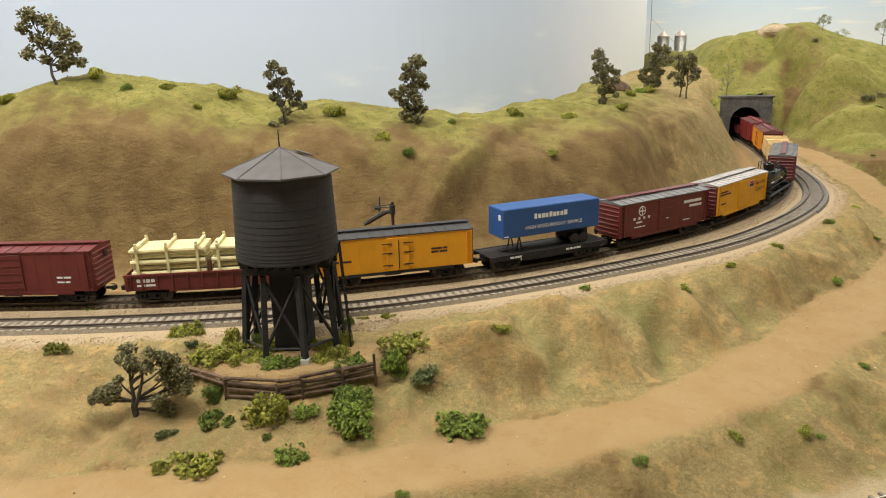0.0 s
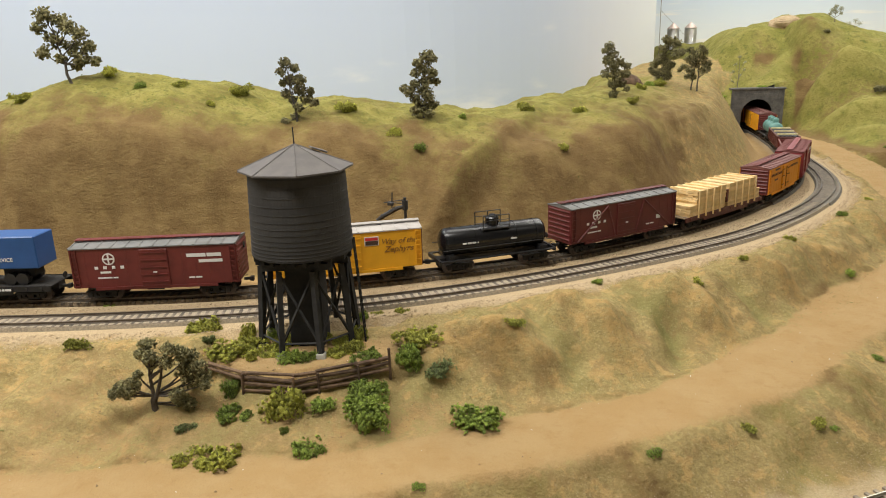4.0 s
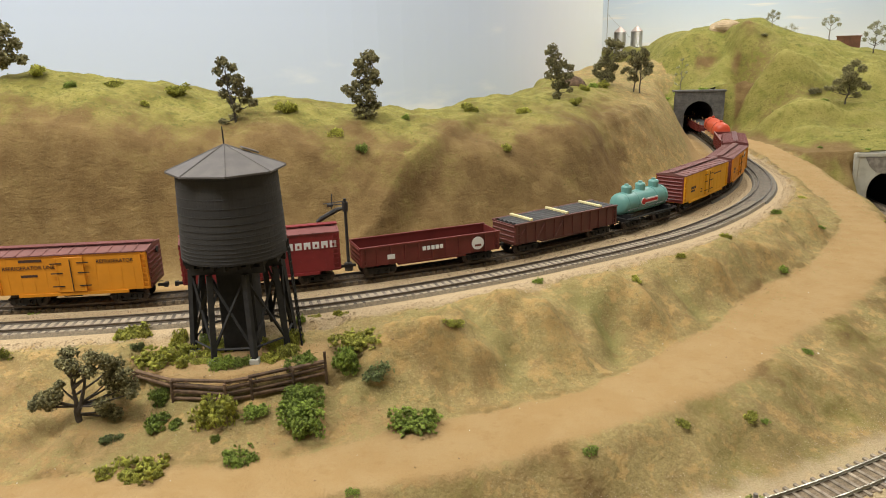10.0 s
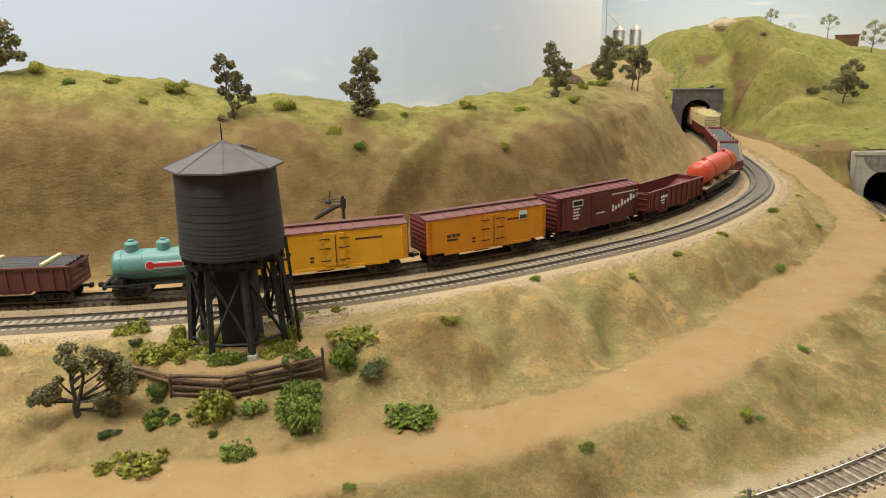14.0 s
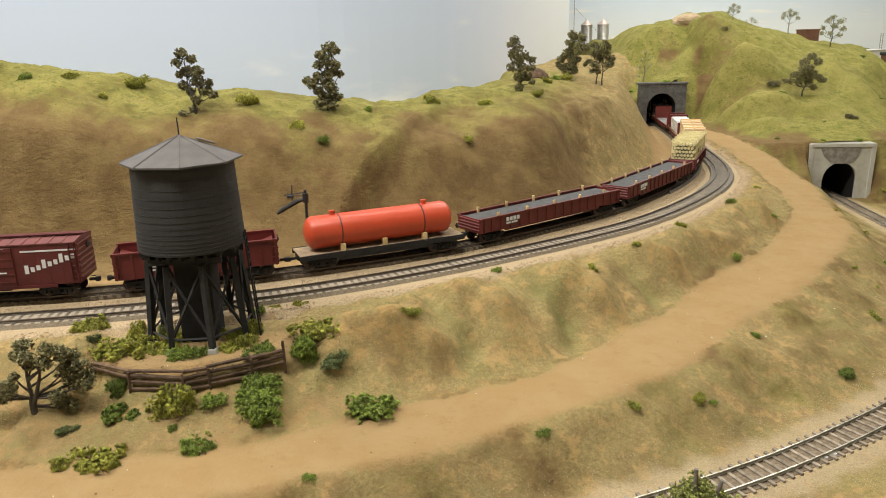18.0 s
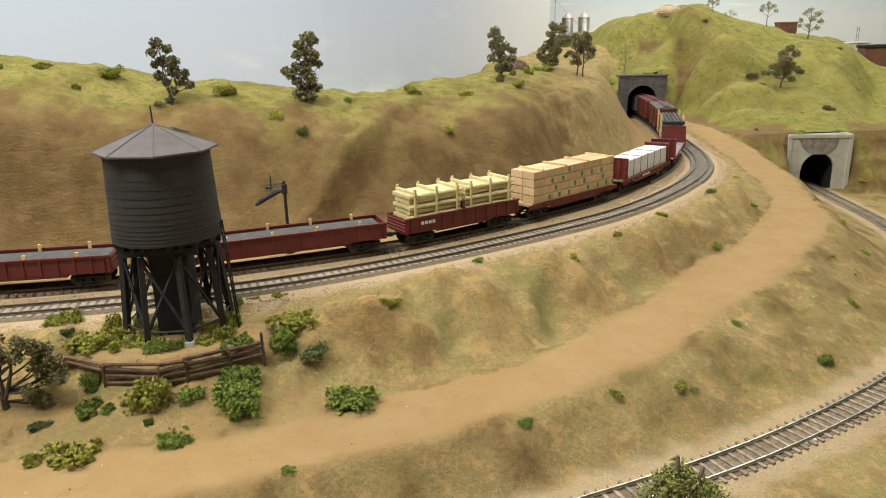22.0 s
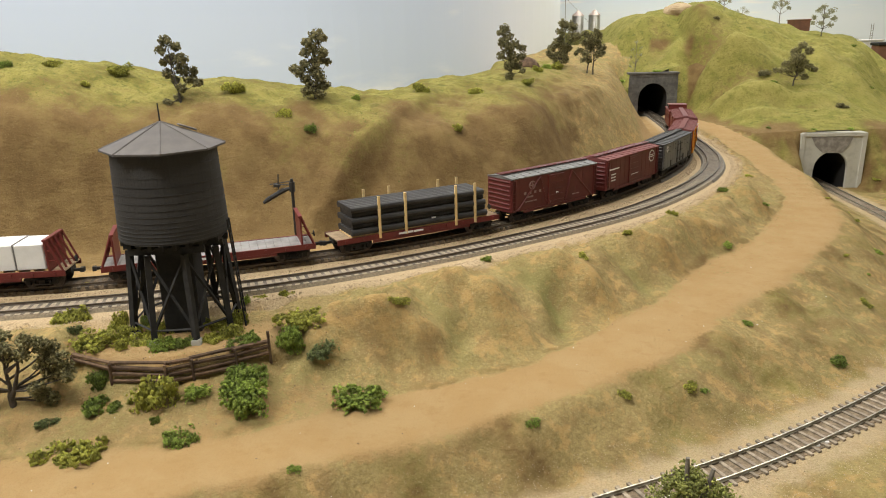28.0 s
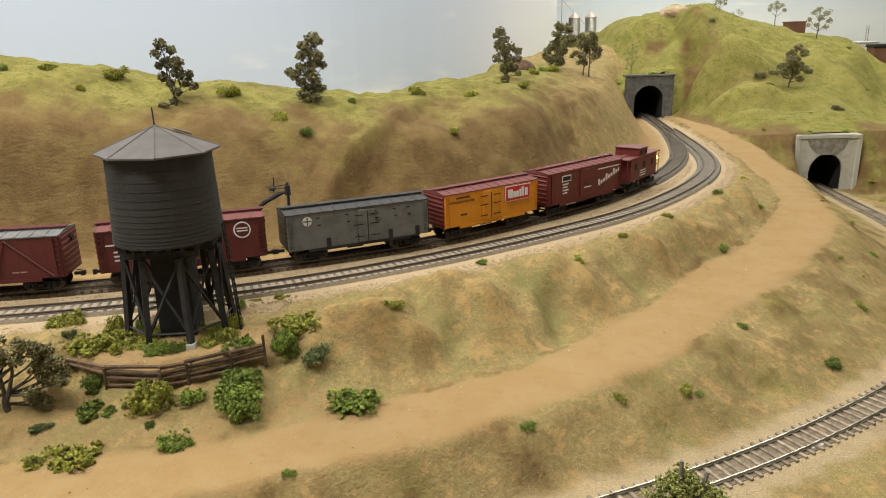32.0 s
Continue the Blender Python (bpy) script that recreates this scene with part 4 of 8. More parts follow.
def water_tower():
    root = tagged(new("water_tower"), "black wooden-stave water tower with a grey eight-sided roof on timber legs", "water tower")
    z0, z1 = 0.0712, 0.132
    r0, r1 = 0.0366, 0.0342
    part("tank_core", lathe([(r0 - 0.0001, z0 + 0.0005), (r1 - 0.0001, z1)], 64), TANK_BLACK, root)
    n = 88
    stave = bmesh.new()
    w0, w1 = math.pi * r0 / n * 0.9995, math.pi * r1 / n * 0.9995
    a = [stave.verts.new(p) for p in ((r0 - 0.00008, -w0, z0), (r0, -w0 * 0.9, z0), (r0, w0 * 0.9, z0), (r0 - 0.00008, w0, z0))]
    b = [stave.verts.new(p) for p in ((r1 - 0.00008, -w1, z1), (r1, -w1 * 0.9, z1), (r1, w1 * 0.9, z1), (r1 - 0.00008, w1, z1))]
    for k in range(3):
        stave.faces.new((a[k], a[k + 1], b[k + 1], b[k]))
    stave.faces.new(a[::-1])
    stave.faces.new(b)
    stave.faces.new((a[0], b[0], b[3], a[3]))
    bmesh.ops.recalc_face_normals(stave, faces=stave.faces)
    first = part("stave", stave, TANK_BLACK, root)
    for k in range(1, n):
        o = new("stave", first.data)
        o.parent, o.matrix_basis = root, pose(0, 0, 0, 0, 0, 360 * k / n)
    for h in (0.0726, 0.0748, 0.0772, 0.0798, 0.0828, 0.0862, 0.0900, 0.0942, 0.0988, 0.1040, 0.1096, 0.1156, 0.1220, 0.1282):
        r = r0 + (r1 - r0) * (h - z0) / (z1 - z0) + 0.0001
        part("hoop", lathe([(r - 0.0006, h - 0.0003), (r + 0.00016, h - 0.0002), (r + 0.00016, h + 0.0002), (r - 0.0006, h + 0.0003)], 64, 0, False), TANK_BLACK, root)
    # roof of eight panels
    for k in range(8):
        bm = bmesh.new()
        a0, a1 = math.radians(45 * k + 13), math.radians(45 * k + 58)
        R, zb, zt = 0.0404, 0.1305, 0.1468
        vs = [bm.verts.new(p) for p in ((R * math.cos(a0), R * math.sin(a0), zb), (R * math.cos(a1), R * math.sin(a1), zb), (0, 0, zt))]
        ex = bmesh.ops.extrude_face_region(bm, geom=[bm.faces.new(vs)])
        bmesh.ops.translate(bm, vec=(0, 0, 0.0012), verts=[v for v in ex["geom"] if isinstance(v, bmesh.types.BMVert)])
        bmesh.ops.recalc_face_normals(bm, faces=bm.faces)
        part("roof_panel", bm, ROOF_GREY, root, "grey sheet roof panel")
        rb = bmesh.new()
        rod(rb, (R * math.cos(a0), R * math.sin(a0), zb + 0.0014), (0, 0, zt + 0.0014), 0.0004, 4)
        part("roof_seam", rb, ROOF_GREY, root)
    bm = bmesh.new()
    rod(bm, (0, 0, 0.146), (-0.0002, 0, 0.160), 0.0006, 6, 0.0004)
    part("mast", bm, TIMBER, root)
    bm = one_box(-0.006, 0.006, -0.0045, 0.0045, 0, 0.0012, 0.0003)
    bmesh.ops.transform(bm, matrix=pose(0.0150, 0.0075, 0.1423, 0, 21, 25), verts=bm.verts)
    part("hatch", bm, ROOF_GREY, root)
    # floor joists under the tank
    for k in range(9):
        x = -0.0312 + 0.0078 * k
        half = math.sqrt(max(0.0352 ** 2 - x * x, 1e-5))
        part("joist", one_box(x - 0.0012, x + 0.0012, -half, half, 0.0672, 0.0712), TIMBER, root)
    for y in (-0.024, -0.008, 0.008, 0.024):
        half = math.sqrt(0.0345 ** 2 - y * y)
        part("girder", one_box(-half, half, y - 0.0017, y + 0.0017, 0.0627, 0.0672), TIMBER, root)
    # eight splayed legs with footings, braces and rails
    feet, tops = [], []
    for k in range(8):
        a = math.radians(22.5 + 45 * k)
        feet.append(Vector((0.0362 * math.cos(a), 0.0362 * math.sin(a), 0.002)))
        tops.append(Vector((0.0312 * math.cos(a), 0.0312 * math.sin(a), 0.063)))
    for f_, t_ in zip(feet, tops):
        bm = bmesh.new()
        rod(bm, f_, t_, 0.0027, 4)
        part("leg", bm, TIMBER, root)
        ft = one_box(-0.0042, 0.0042, -0.0042, 0.0042, -0.004, 0.0035, 0.0006)
        for v in ft.verts:
            if v.co.z > 0.002:
                v.co.x, v.co.y = v.co.x * 0.75, v.co.y * 0.75
        bmesh.ops.translate(ft, vec=(f_.x, f_.y, 0), verts=ft.verts)
        part("footing", ft, FOOTING, root, "pale concrete footing")
    for k in range(8):
        j = (k + 1) % 8
        for p, q in ((feet[k].lerp(tops[k], 0.12), feet[j].lerp(tops[j], 0.96)), (feet[j].lerp(tops[j], 0.12), feet[k].lerp(tops[k], 0.96))):
            bm = bmesh.new()
            rod(bm, p, q, 0.0012, 4)
            part("brace", bm, TIMBER, root)
        bm = bmesh.new()
        rod(bm, feet[k].lerp(tops[k], 0.14), feet[j].lerp(tops[j], 0.14), 0.0009, 4)
        part("tie_rail", bm, TIMBER, root)
    part("riser_housing", one_box(-0.0125, 0.0125, -0.0125, 0.0125, -0.004, 0.0635, 0.0008), TIMBER, root)
    # ladder on the right-hand side
    for s_ in (-0.0028, 0.0028):
        bm = bmesh.new()
        rod(bm, (0.0425, s_ - 0.004, -0.002), (0.0378, s_ - 0.004, 0.080), 0.0006, 4)
        part("ladder_rail", bm, TIMBER, root)
    for k in range(14):
        t = k / 14
        bm = bmesh.new()
        rod(bm, (0.0425 - 0.0047 * t, -0.0068, 0.002 + 0.078 * t), (0.0425 - 0.0047 * t, -0.0012, 0.002 + 0.078 * t), 0.0004, 4)
        part("rung", bm, TIMBER, root)
    root.matrix_basis = pose(-0.1497, 0.485, -0.0105, 0, 0, 2)
    return root


water_tower()


# ---- water crane beside the inner track ----
def water_crane():
    root = tagged(new("water_crane"), "black iron railway water crane with a drooping spout", "water crane")
    bm = bmesh.new()
    rod(bm, (0, 0, -0.014), (0, 0, 0.058), 0.0017, 8, 0.0014)
    part("column", bm, CRANE, root)
    part("base", lathe([(0.0042, -0.016), (0.0042, -0.006), (0.003, -0.004)], 10), CRANE, root)
    bm = bmesh.new()
    rod(bm, (0, 0, 0.046), (0, 0, 0.055), 0.0028, 8)
    part("collar", bm, CRANE, root)
    bm = bmesh.new()
    rod(bm, (0, 0, 0.0495), (-0.008, -0.001, 0.0475), 0.0014, 8, 0.0022)
    rod(bm, (-0.008, -0.001, 0.0475), (-0.021, -0.003, 0.0405), 0.0024, 8, 0.0022)
    rod(bm, (-0.021, -0.003, 0.0405), (-0.027, -0.004, 0.0365), 0.0026, 8, 0.0014)
    part("spout", bm, CRANE, root)
    bm = bmesh.new()
    rod(bm, (0.001, 0, 0.056), (-0.020, -0.002, 0.0535), 0.0005, 5)
    rod(bm, (0.001, 0, 0.052), (-0.014, -0.002, 0.0535), 0.0005, 5)
    part("counter_arm", bm, CRANE, root)
    bm = bmesh.new()
    rod(bm, (-0.0125, -0.002, 0.0485), (-0.0115, -0.002, 0.063), 0.0006, 5)
    part("pull_rod", bm, CRANE, root)
    part("counterweight", one_box(-0.0165, -0.0105, -0.0035, -0.0005, 0.0508, 0.0538, 0.0005), CRANE, root)
    root.matrix_basis = pose(-0.093, 0.648, 0.006, 0, 0, -4)


water_crane()


def blob(bm, c, r, rng, squash=0.8):
    """One small uneven clump of foam foliage."""
    base = bmesh.ops.create_icosphere(bm, subdivisions=1, radius=r)["verts"]
    for v in base:
        n = v.co.copy()
        v.co = Vector((n.x, n.y, n.z * squash)) * rng.uniform(0.62, 1.3) + Vector(c)


# ---- log retaining wall ----
def log_wall():
    root = tagged(new("retaining_wall"), "low brown log retaining wall round the tower terrace", "retaining wall")
    pts = [Vector((x, y, 0)) for x, y in TERRACE]
    r = random.Random(4)
    for i, (p, q) in enumerate(zip(pts, pts[1:])):
        ht = (2, 4, 4, 4, 3)[i]
        for c in range(ht):
            bm = bmesh.new()
            zz = -0.0114 - 0.0040 * c
            out = (((p + q) / 2) - Vector((-0.150, 0.480, 0))).normalized() * 0.0006 * c
            rod(bm, p.lerp(q, -0.05) + out + Vector((0, 0, zz + r.uniform(-0.0008, 0.0008))), p.lerp(q, 1.05) + out + Vector((0, 0, zz + r.uniform(-0.0008, 0.0008))), r.uniform(0.0012, 0.0017), 7, r.uniform(0.0011, 0.0016))
            part("log", bm, LOG, root)
            # stones packed between the courses
            for _ in range(3):
                m_ = p.lerp(q, r.random()) + Vector((0, 0, zz - 0.0018))
                sb = bmesh.new()
                blob(sb, m_ - out.normalized() * 0.0006, r.uniform(0.0008, 0.0014), r)
                part("stone", sb, ROCK, root)
    for i, p in enumerate(pts):
        d = (p - Vector((-0.150, 0.480, 0))).normalized()
        bm = bmesh.new()
        up = -0.0115 if i < 5 else -0.003
        rod(bm, p + d * 0.0028 + Vector((0, 0, -0.027)), p + d * 0.0025 + Vector((0, 0, up)), 0.0010, 6)
        part("post", bm, LOG, root)


log_wall()


# ---- bushes and trees ----
def flakes(name, centres, seed):
    """Many small crumpled leaf clumps in one mesh; each centre has x, y, z and a radius."""
    rng = np.random.RandomState(seed)
    c = np.array(centres, float)
    n = len(c)
    unit = np.array([(1, 0, 0), (-1, 0, 0), (0, 1, 0), (0, -1, 0), (0, 0, 1), (0, 0, -1)], float)
    tri = np.array([(0, 2, 4), (2, 1, 4), (1, 3, 4), (3, 0, 4), (2, 0, 5), (1, 2, 5), (3, 1, 5), (0, 3, 5)])
    q = rng.normal(size=(n, 4))
    q /= np.linalg.norm(q, axis=1)[:, None]
    w, x, y, z = q.T
    rot = np.stack([1 - 2 * (y * y + z * z), 2 * (x * y - z * w), 2 * (x * z + y * w), 2 * (x * y + z * w), 1 - 2 * (x * x + z * z), 2 * (y * z - x * w),
                    2 * (x * z - y * w), 2 * (y * z + x * w), 1 - 2 * (x * x + y * y)], 1).reshape(n, 3, 3)
    v = unit[None] * rng.uniform(0.45, 1.35, (n, 6, 1)) * np.array([1, 1, 0.6])
    v = np.einsum("nij,nkj->nki", rot, v) * c[:, 3][:, None, None] + c[:, None, :3]
    f = (tri[None] + 6 * np.arange(n)[:, None, None]).reshape(-1, 3)
    me = bpy.data.meshes.new(name)
    me.from_pydata(v.reshape(-1, 3).tolist(), [], f.tolist())
    return me


def bush_mesh(seed, mat, flat=False):
    """A leafy clump one unit wide, standing on z = 0; a flat one is a low spreading patch."""
    rng = random.Random(seed)
    cs = []
    if flat:
        lobes = [(rng.uniform(-0.38, 0.38), rng.uniform(-0.24, 0.24), rng.uniform(0.0, 0.06), rng.uniform(0.08, 0.15)) for _ in range(14)]
    else:
        lobes = [(rng.uniform(-0.29, 0.29), rng.uniform(-0.22, 0.22), rng.uniform(0.0, 0.2), rng.uniform(0.12, 0.22)) for _ in range(10)]
    for _ in range(620):
        lx, ly, lz, lr = rng.choice(lobes)
        a, e = rng.uniform(0, 6.283), math.asin(rng.uniform(-0.3, 1))
        q = lr * rng.uniform(0.55, 1.15)
        cs.append((lx + q * math.cos(a) * math.cos(e), ly + q * math.sin(a) * math.cos(e), max(0.01, lz + q * math.sin(e)), rng.uniform(0.024, 0.058)))
    me = flakes("foliage", cs, seed)
    me.materials.append(mat)
    return me


BUSHES = [bush_mesh(k, LEAF) for k in range(5)] + [bush_mesh(10 + k, LEAF_Y) for k in range(5)]
BUSH_BLUE = [bush_mesh(30 + k, LEAF_B) for k in range(2)]
BUSH_DARK = [bush_mesh(20 + k, LEAF_D) for k in range(2)]
LOW_ONES = {mat.name: [bush_mesh(50 + k, mat, True) for k in range(3)] for mat in (LEAF, LEAF_Y, LEAF_B, LEAF_D)}


def bushes(label, spots, group, meshes, tall=1.0, seed=0):
    rng = random.Random(seed)
    for x, y, w, *rise in spots:
        me, s = rng.choice(meshes), w * rng.uniform(1.08, 1.22)
        tall_ = max(0.22 * w, rise[0] * 1.45 - 0.37 * w) if rise else 0.0
        low = bool(rise) and tall_ < 0.33 * w
        if low:
            me = rng.choice(LOW_ONES[me.materials[0].name])
        o = tagged(new("bush", me), label, "bush", group)
        o.location = (x, y, height(x, y) - 0.0012)
        o.rotation_euler = (rng.uniform(-0.12, 0.12), rng.uniform(-0.12, 0.12), rng.uniform(-0.5, 0.5) if rise else rng.uniform(0, 6.28))
        o.scale = (s, s, (s * 1.15 if low else max(s * 0.75, tall_ / 0.38)) if rise else s * tall * rng.uniform(0.9, 1.15))


HILL_SPOTS = [(-0.409, 0.799, 0.0162), (-0.374, 0.83, 0.021), (-0.328, 0.798, 0.0138), (-0.306, 0.844, 0.028), (-0.177, 0.831, 0.026), (-0.118, 0.792, 0.0205), (-0.088, 0.768, 0.0190), (-0.043, 0.867, 0.0138),
              (0.037, 0.918, 0.0235), (0.110, 0.944, 0.0215), (0.074, 0.831, 0.0187), (0.186, 1.005, 0.0238), (0.226, 1.128, 0.0212), (0.281, 1.245, 0.030), (0.252, 1.19, 0.02), (-0.534, 0.771, 0.0251),
              (-0.452, 0.815, 0.025)]
SLOPE_SPOTS = [(0.392, 0.814, 0.0144), (0.349, 0.696, 0.0139), (0.292, 0.705, 0.0115), (0.226, 0.648, 0.0111), (0.172, 0.603, 0.0125), (0.159, 0.616, 0.0047), (0.082, 0.596, 0.0112), (0.004, 0.490, 0.0155),
               (-0.108, 0.527, 0.0052), (-0.320, 0.463, 0.0190), (-0.0675, 0.4846, 0.0373, 0.0189), (-0.0746, 0.4621, 0.0225, 0.0180), (-0.0858, 0.5293, 0.0148, 0.0052), (-0.2574, 0.5676, 0.0095, 0.0059), (-0.3429, 0.5506, 0.0126, 0.0048)]
TOWER_SPOTS = [(-0.190, 0.472, 0.020, 0.013), (-0.167, 0.474, 0.018, 0.012), (-0.127, 0.476, 0.016, 0.011), (-0.113, 0.463, 0.018, 0.013),
               (-0.2405, 0.4937, 0.0301, 0.0079), (-0.2052, 0.4547, 0.0338, 0.0170), (-0.2003, 0.4897, 0.0132, 0.0120), (-0.1767, 0.4597, 0.0292, 0.0113), (-0.1563, 0.4465, 0.0191, 0.0109), (-0.1446, 0.4479, 0.0165, 0.0092), (-0.1234, 0.4563, 0.0216, 0.0090), (-0.1043, 0.4523, 0.0204, 0.0078),
               (-0.1137, 0.4834, 0.0138, 0.0121), (-0.1149, 0.5128, 0.0091, 0.0072), (-0.1047, 0.5257, 0.0083, 0.0037), (-0.1793, 0.4865, 0.0112, 0.0097), (-0.1397, 0.4834, 0.0131, 0.0077), (-0.1540, 0.4745, 0.0130, 0.0076)]
FRONT_SPOTS = [(-0.1945, 0.4313, 0.0164, 0.0121), (-0.1889, 0.4118, 0.0278, 0.0118), (-0.1532, 0.4124, 0.0295, 0.0207), (-0.1303, 0.4172, 0.0194, 0.0101), (-0.1497, 0.3984, 0.0066, 0.0050), (-0.1928, 0.3776, 0.0380, 0.0166), (-0.1334, 0.3860, 0.0244, 0.0076), (-0.0249, 0.4247, 0.0378, 0.0183)]
VALLEY_SPOTS = [(0.159, 0.432, 0.0147), (0.212, 0.446, 0.0140), (0.222, 0.445, 0.0080), (0.089, 0.398, 0.0125), (-0.057, 0.354, 0.0099), (0.292, 0.528, 0.0104), (0.358, 0.503, 0.0175), (0.440, 0.594, 0.0179),
                (0.528, 0.713, 0.0148), (0.469, 0.677, 0.0071), (0.482, 0.657, 0.0082), (0.554, 0.795, 0.0113), (0.441, 0.802, 0.0116), (0.479, 0.923, 0.0112), (0.543, 0.842, 0.0086), (0.566, 0.832, 0.0098),
                (0.858, 1.203, 0.0143), (0.836, 1.133, 0.0156)]
RIGHT_SPOTS = [(0.794, 1.523, 0.0293), (0.791, 1.481, 0.0240), (1.116, 1.730, 0.0194), (0.762, 1.720, 0.0215), (0.811, 1.624, 0.0116), (0.832, 1.377, 0.0090), (1.039, 1.527, 0.0149), (0.640, 1.202, 0.0129),
               (0.696, 1.294, 0.0128), (0.620, 1.071, 0.0133), (0.596, 1.632, 0.0270), (0.766, 1.262, 0.0104), (0.833, 1.260, 0.0146), (0.535, 1.688, 0.0161), (0.555, 1.683, 0.0160)]
bushes("small green foam bush on the grassy hilltop", HILL_SPOTS, "hilltop bushes", BUSHES, 1.0, 1)
bushes("small green foam bush on the dry embankment", SLOPE_SPOTS, "embankment bushes", BUSHES, 0.95, 2)
bushes("yellow-green foam bush round the water tower legs", TOWER_SPOTS, "bushes round the tower", BUSHES[4:] + BUSHES[:1], 0.85, 3)
bushes("leafy green foam bush on the sandy bank", FRONT_SPOTS, "bushes below the log wall", BUSHES, 1.0, 4)
bushes("big leafy green foam bush climbing the end of the log wall", [(-0.0969, 0.4349, 0.0300, 0.0166), (-0.0956, 0.4200, 0.0340, 0.0190), (-0.0936, 0.4085, 0.0250, 0.0176)], "bushes below the log wall", BUSHES[1:2], 1.1, 9)
bushes("dull blue-green foam bush on the dry bank", [(-0.2157, 0.4015, 0.0144, 0.0072), (-0.2218, 0.4659, 0.0116, 0.0082), (-0.0504, 0.4567, 0.0206, 0.0112)], "dull green bushes", BUSH_BLUE, 1.0, 12)
bushes("small green foam bush beside the sandy road", VALLEY_SPOTS, "valley bushes", BUSHES, 0.75, 5)
bushes("dark green foam bush on the grassy hill", RIGHT_SPOTS, "bushes of the green hill", BUSHES[:4] + BUSH_DARK, 0.8, 6)
bushes("dark olive foam bush on the grassy hill", [(0.883, 1.370, 0.0247)], "bushes of the green hill", BUSH_DARK, 1.0, 7)


def tree(label, x, y, tall, clumps, seed, leaf=None, bark=None, fork=0.3, dense=1.0, trunk_r=0.02, stems=((0, 0),), fine=1.0):
    """A crooked tapered trunk with limbs that carry foliage; clumps are across, up and radius as shares of the height."""
    rng = random.Random(seed)
    root = tagged(new("tree"), label, "tree", "model trees")
    tb = bmesh.new()
    tr = tall * trunk_r
    high = max(clumps, key=lambda c: c[1])
    cs = []
    for sx, sl in stems:
        path = [Vector((sx * tall, 0, -0.004))]
        for v in (0.12, fork, 0.5, 0.72, high[1]):
            u = sx + (high[0] - sx) * v * 0.8 + sl * v
            path.append(Vector(((u + rng.uniform(-0.025, 0.025)) * tall, rng.uniform(-0.02, 0.02) * tall, v * tall)))
        for i, (p, q) in enumerate(zip(path, path[1:])):
            rod(tb, p, q, tr * (1 - 0.18 * i), 7, tr * (1 - 0.18 * (i + 1)))
    for u, v, r in clumps:
        end = Vector((u, rng.uniform(-0.8, 0.8) * r + rng.uniform(-0.06, 0.06), v)) * tall
        low = max(fork * 0.9, min(v - 0.2 - 0.3 * abs(u), 0.75))
        sx, sl = min(stems, key=lambda q: abs(q[0] - u))
        start = Vector(((sx + (high[0] - sx) * low * 0.8 + sl * low) * tall, 0, low * tall))
        if v < fork:
            start.z = max(0.08, v * 0.7) * tall
        knee = start.lerp(end, 0.55) + Vector((0, 0, -0.025 * tall))
        rod(tb, start, knee, tr * 0.42, 5, tr * 0.3)
        rod(tb, knee, end, tr * 0.3, 5, tr * 0.1)
        rr = r * tall
        for _ in range(int((40 + 1100 * r) * dense)):
            d = Vector((rng.gauss(0, 1), rng.gauss(0, 1), rng.gauss(0, 1))).normalized() * rr * rng.uniform(0.25, 1.08)
            cs.append((end.x + d.x, end.y + d.y, end.z + d.z * 0.85, tall * rng.uniform(0.013, 0.032) * fine))
    part("trunk", tb, bark or BARK, root)
    me = flakes("crown", cs, seed)
    me.materials.append(leaf or LEAF_D)
    crown = new("crown", me)
    crown.parent = root
    root.location = (x, y, height(x, y))
    return root


def clumps_of(base_x, base_y, size, rows):
    return [((x - base_x) / size, (base_y - y) / size, r / size) for x, y, r in rows]


tree("tall open-crowned olive tree on the hilltop", -0.488, 0.800, 0.083, clumps_of(0, 62, 62, ((-15, 6, 9), (-5, 10, 8), (5, 16, 7), (-21, 16, 6), (15, 22, 8), (20, 32, 6), (-11, 26, 9), (1, 33, 8), (-21, 36, 6), (12, 41, 8), (5, 47, 5), (-7, 41, 5), (23, 44, 5))), 31, fork=0.28, trunk_r=0.024)
tree("slender olive tree on the grassy hillside", -0.228, 0.793, 0.072, clumps_of(490, 222, 194, ((465, 45, 20), (490, 60, 16), (455, 70, 15), (475, 95, 20), (510, 95, 18), (452, 105, 12), (500, 125, 24), (460, 135, 18), (535, 130, 12), (520, 150, 20), (475, 155, 15), (548, 162, 14),
     (500, 175, 16), (455, 215, 12), (478, 205, 13))), 12, fork=0.2)
tree("slender olive tree on the hill crest", -0.088, 0.836, 0.074, clumps_of(890, 222, 184, ((905, 50, 24), (880, 65, 16), (925, 55, 12), (895, 85, 24), (870, 95, 14), (920, 95, 17), (900, 115, 22), (868, 125, 15), (930, 120, 12), (890, 140, 24), (850, 145, 19), (832, 135, 11),
     (905, 160, 20), (870, 165, 18), (895, 190, 25), (920, 185, 15), (870, 200, 20), (905, 210, 16))), 13, fork=0.15)
tree("bushy dark tree on the hill crest", 0.172, 1.040, 0.076, clumps_of(135, 505, 273, ((95, 250, 30), (70, 265, 18), (110, 290, 34), (80, 310, 25), (150, 325, 28), (185, 345, 25), (110, 340, 35), (75, 380, 26), (130, 385, 35), (180, 385, 25), (160, 430, 30), (115, 430, 26), (185, 455, 16),
     (120, 480, 24))), 14, fork=0.2)
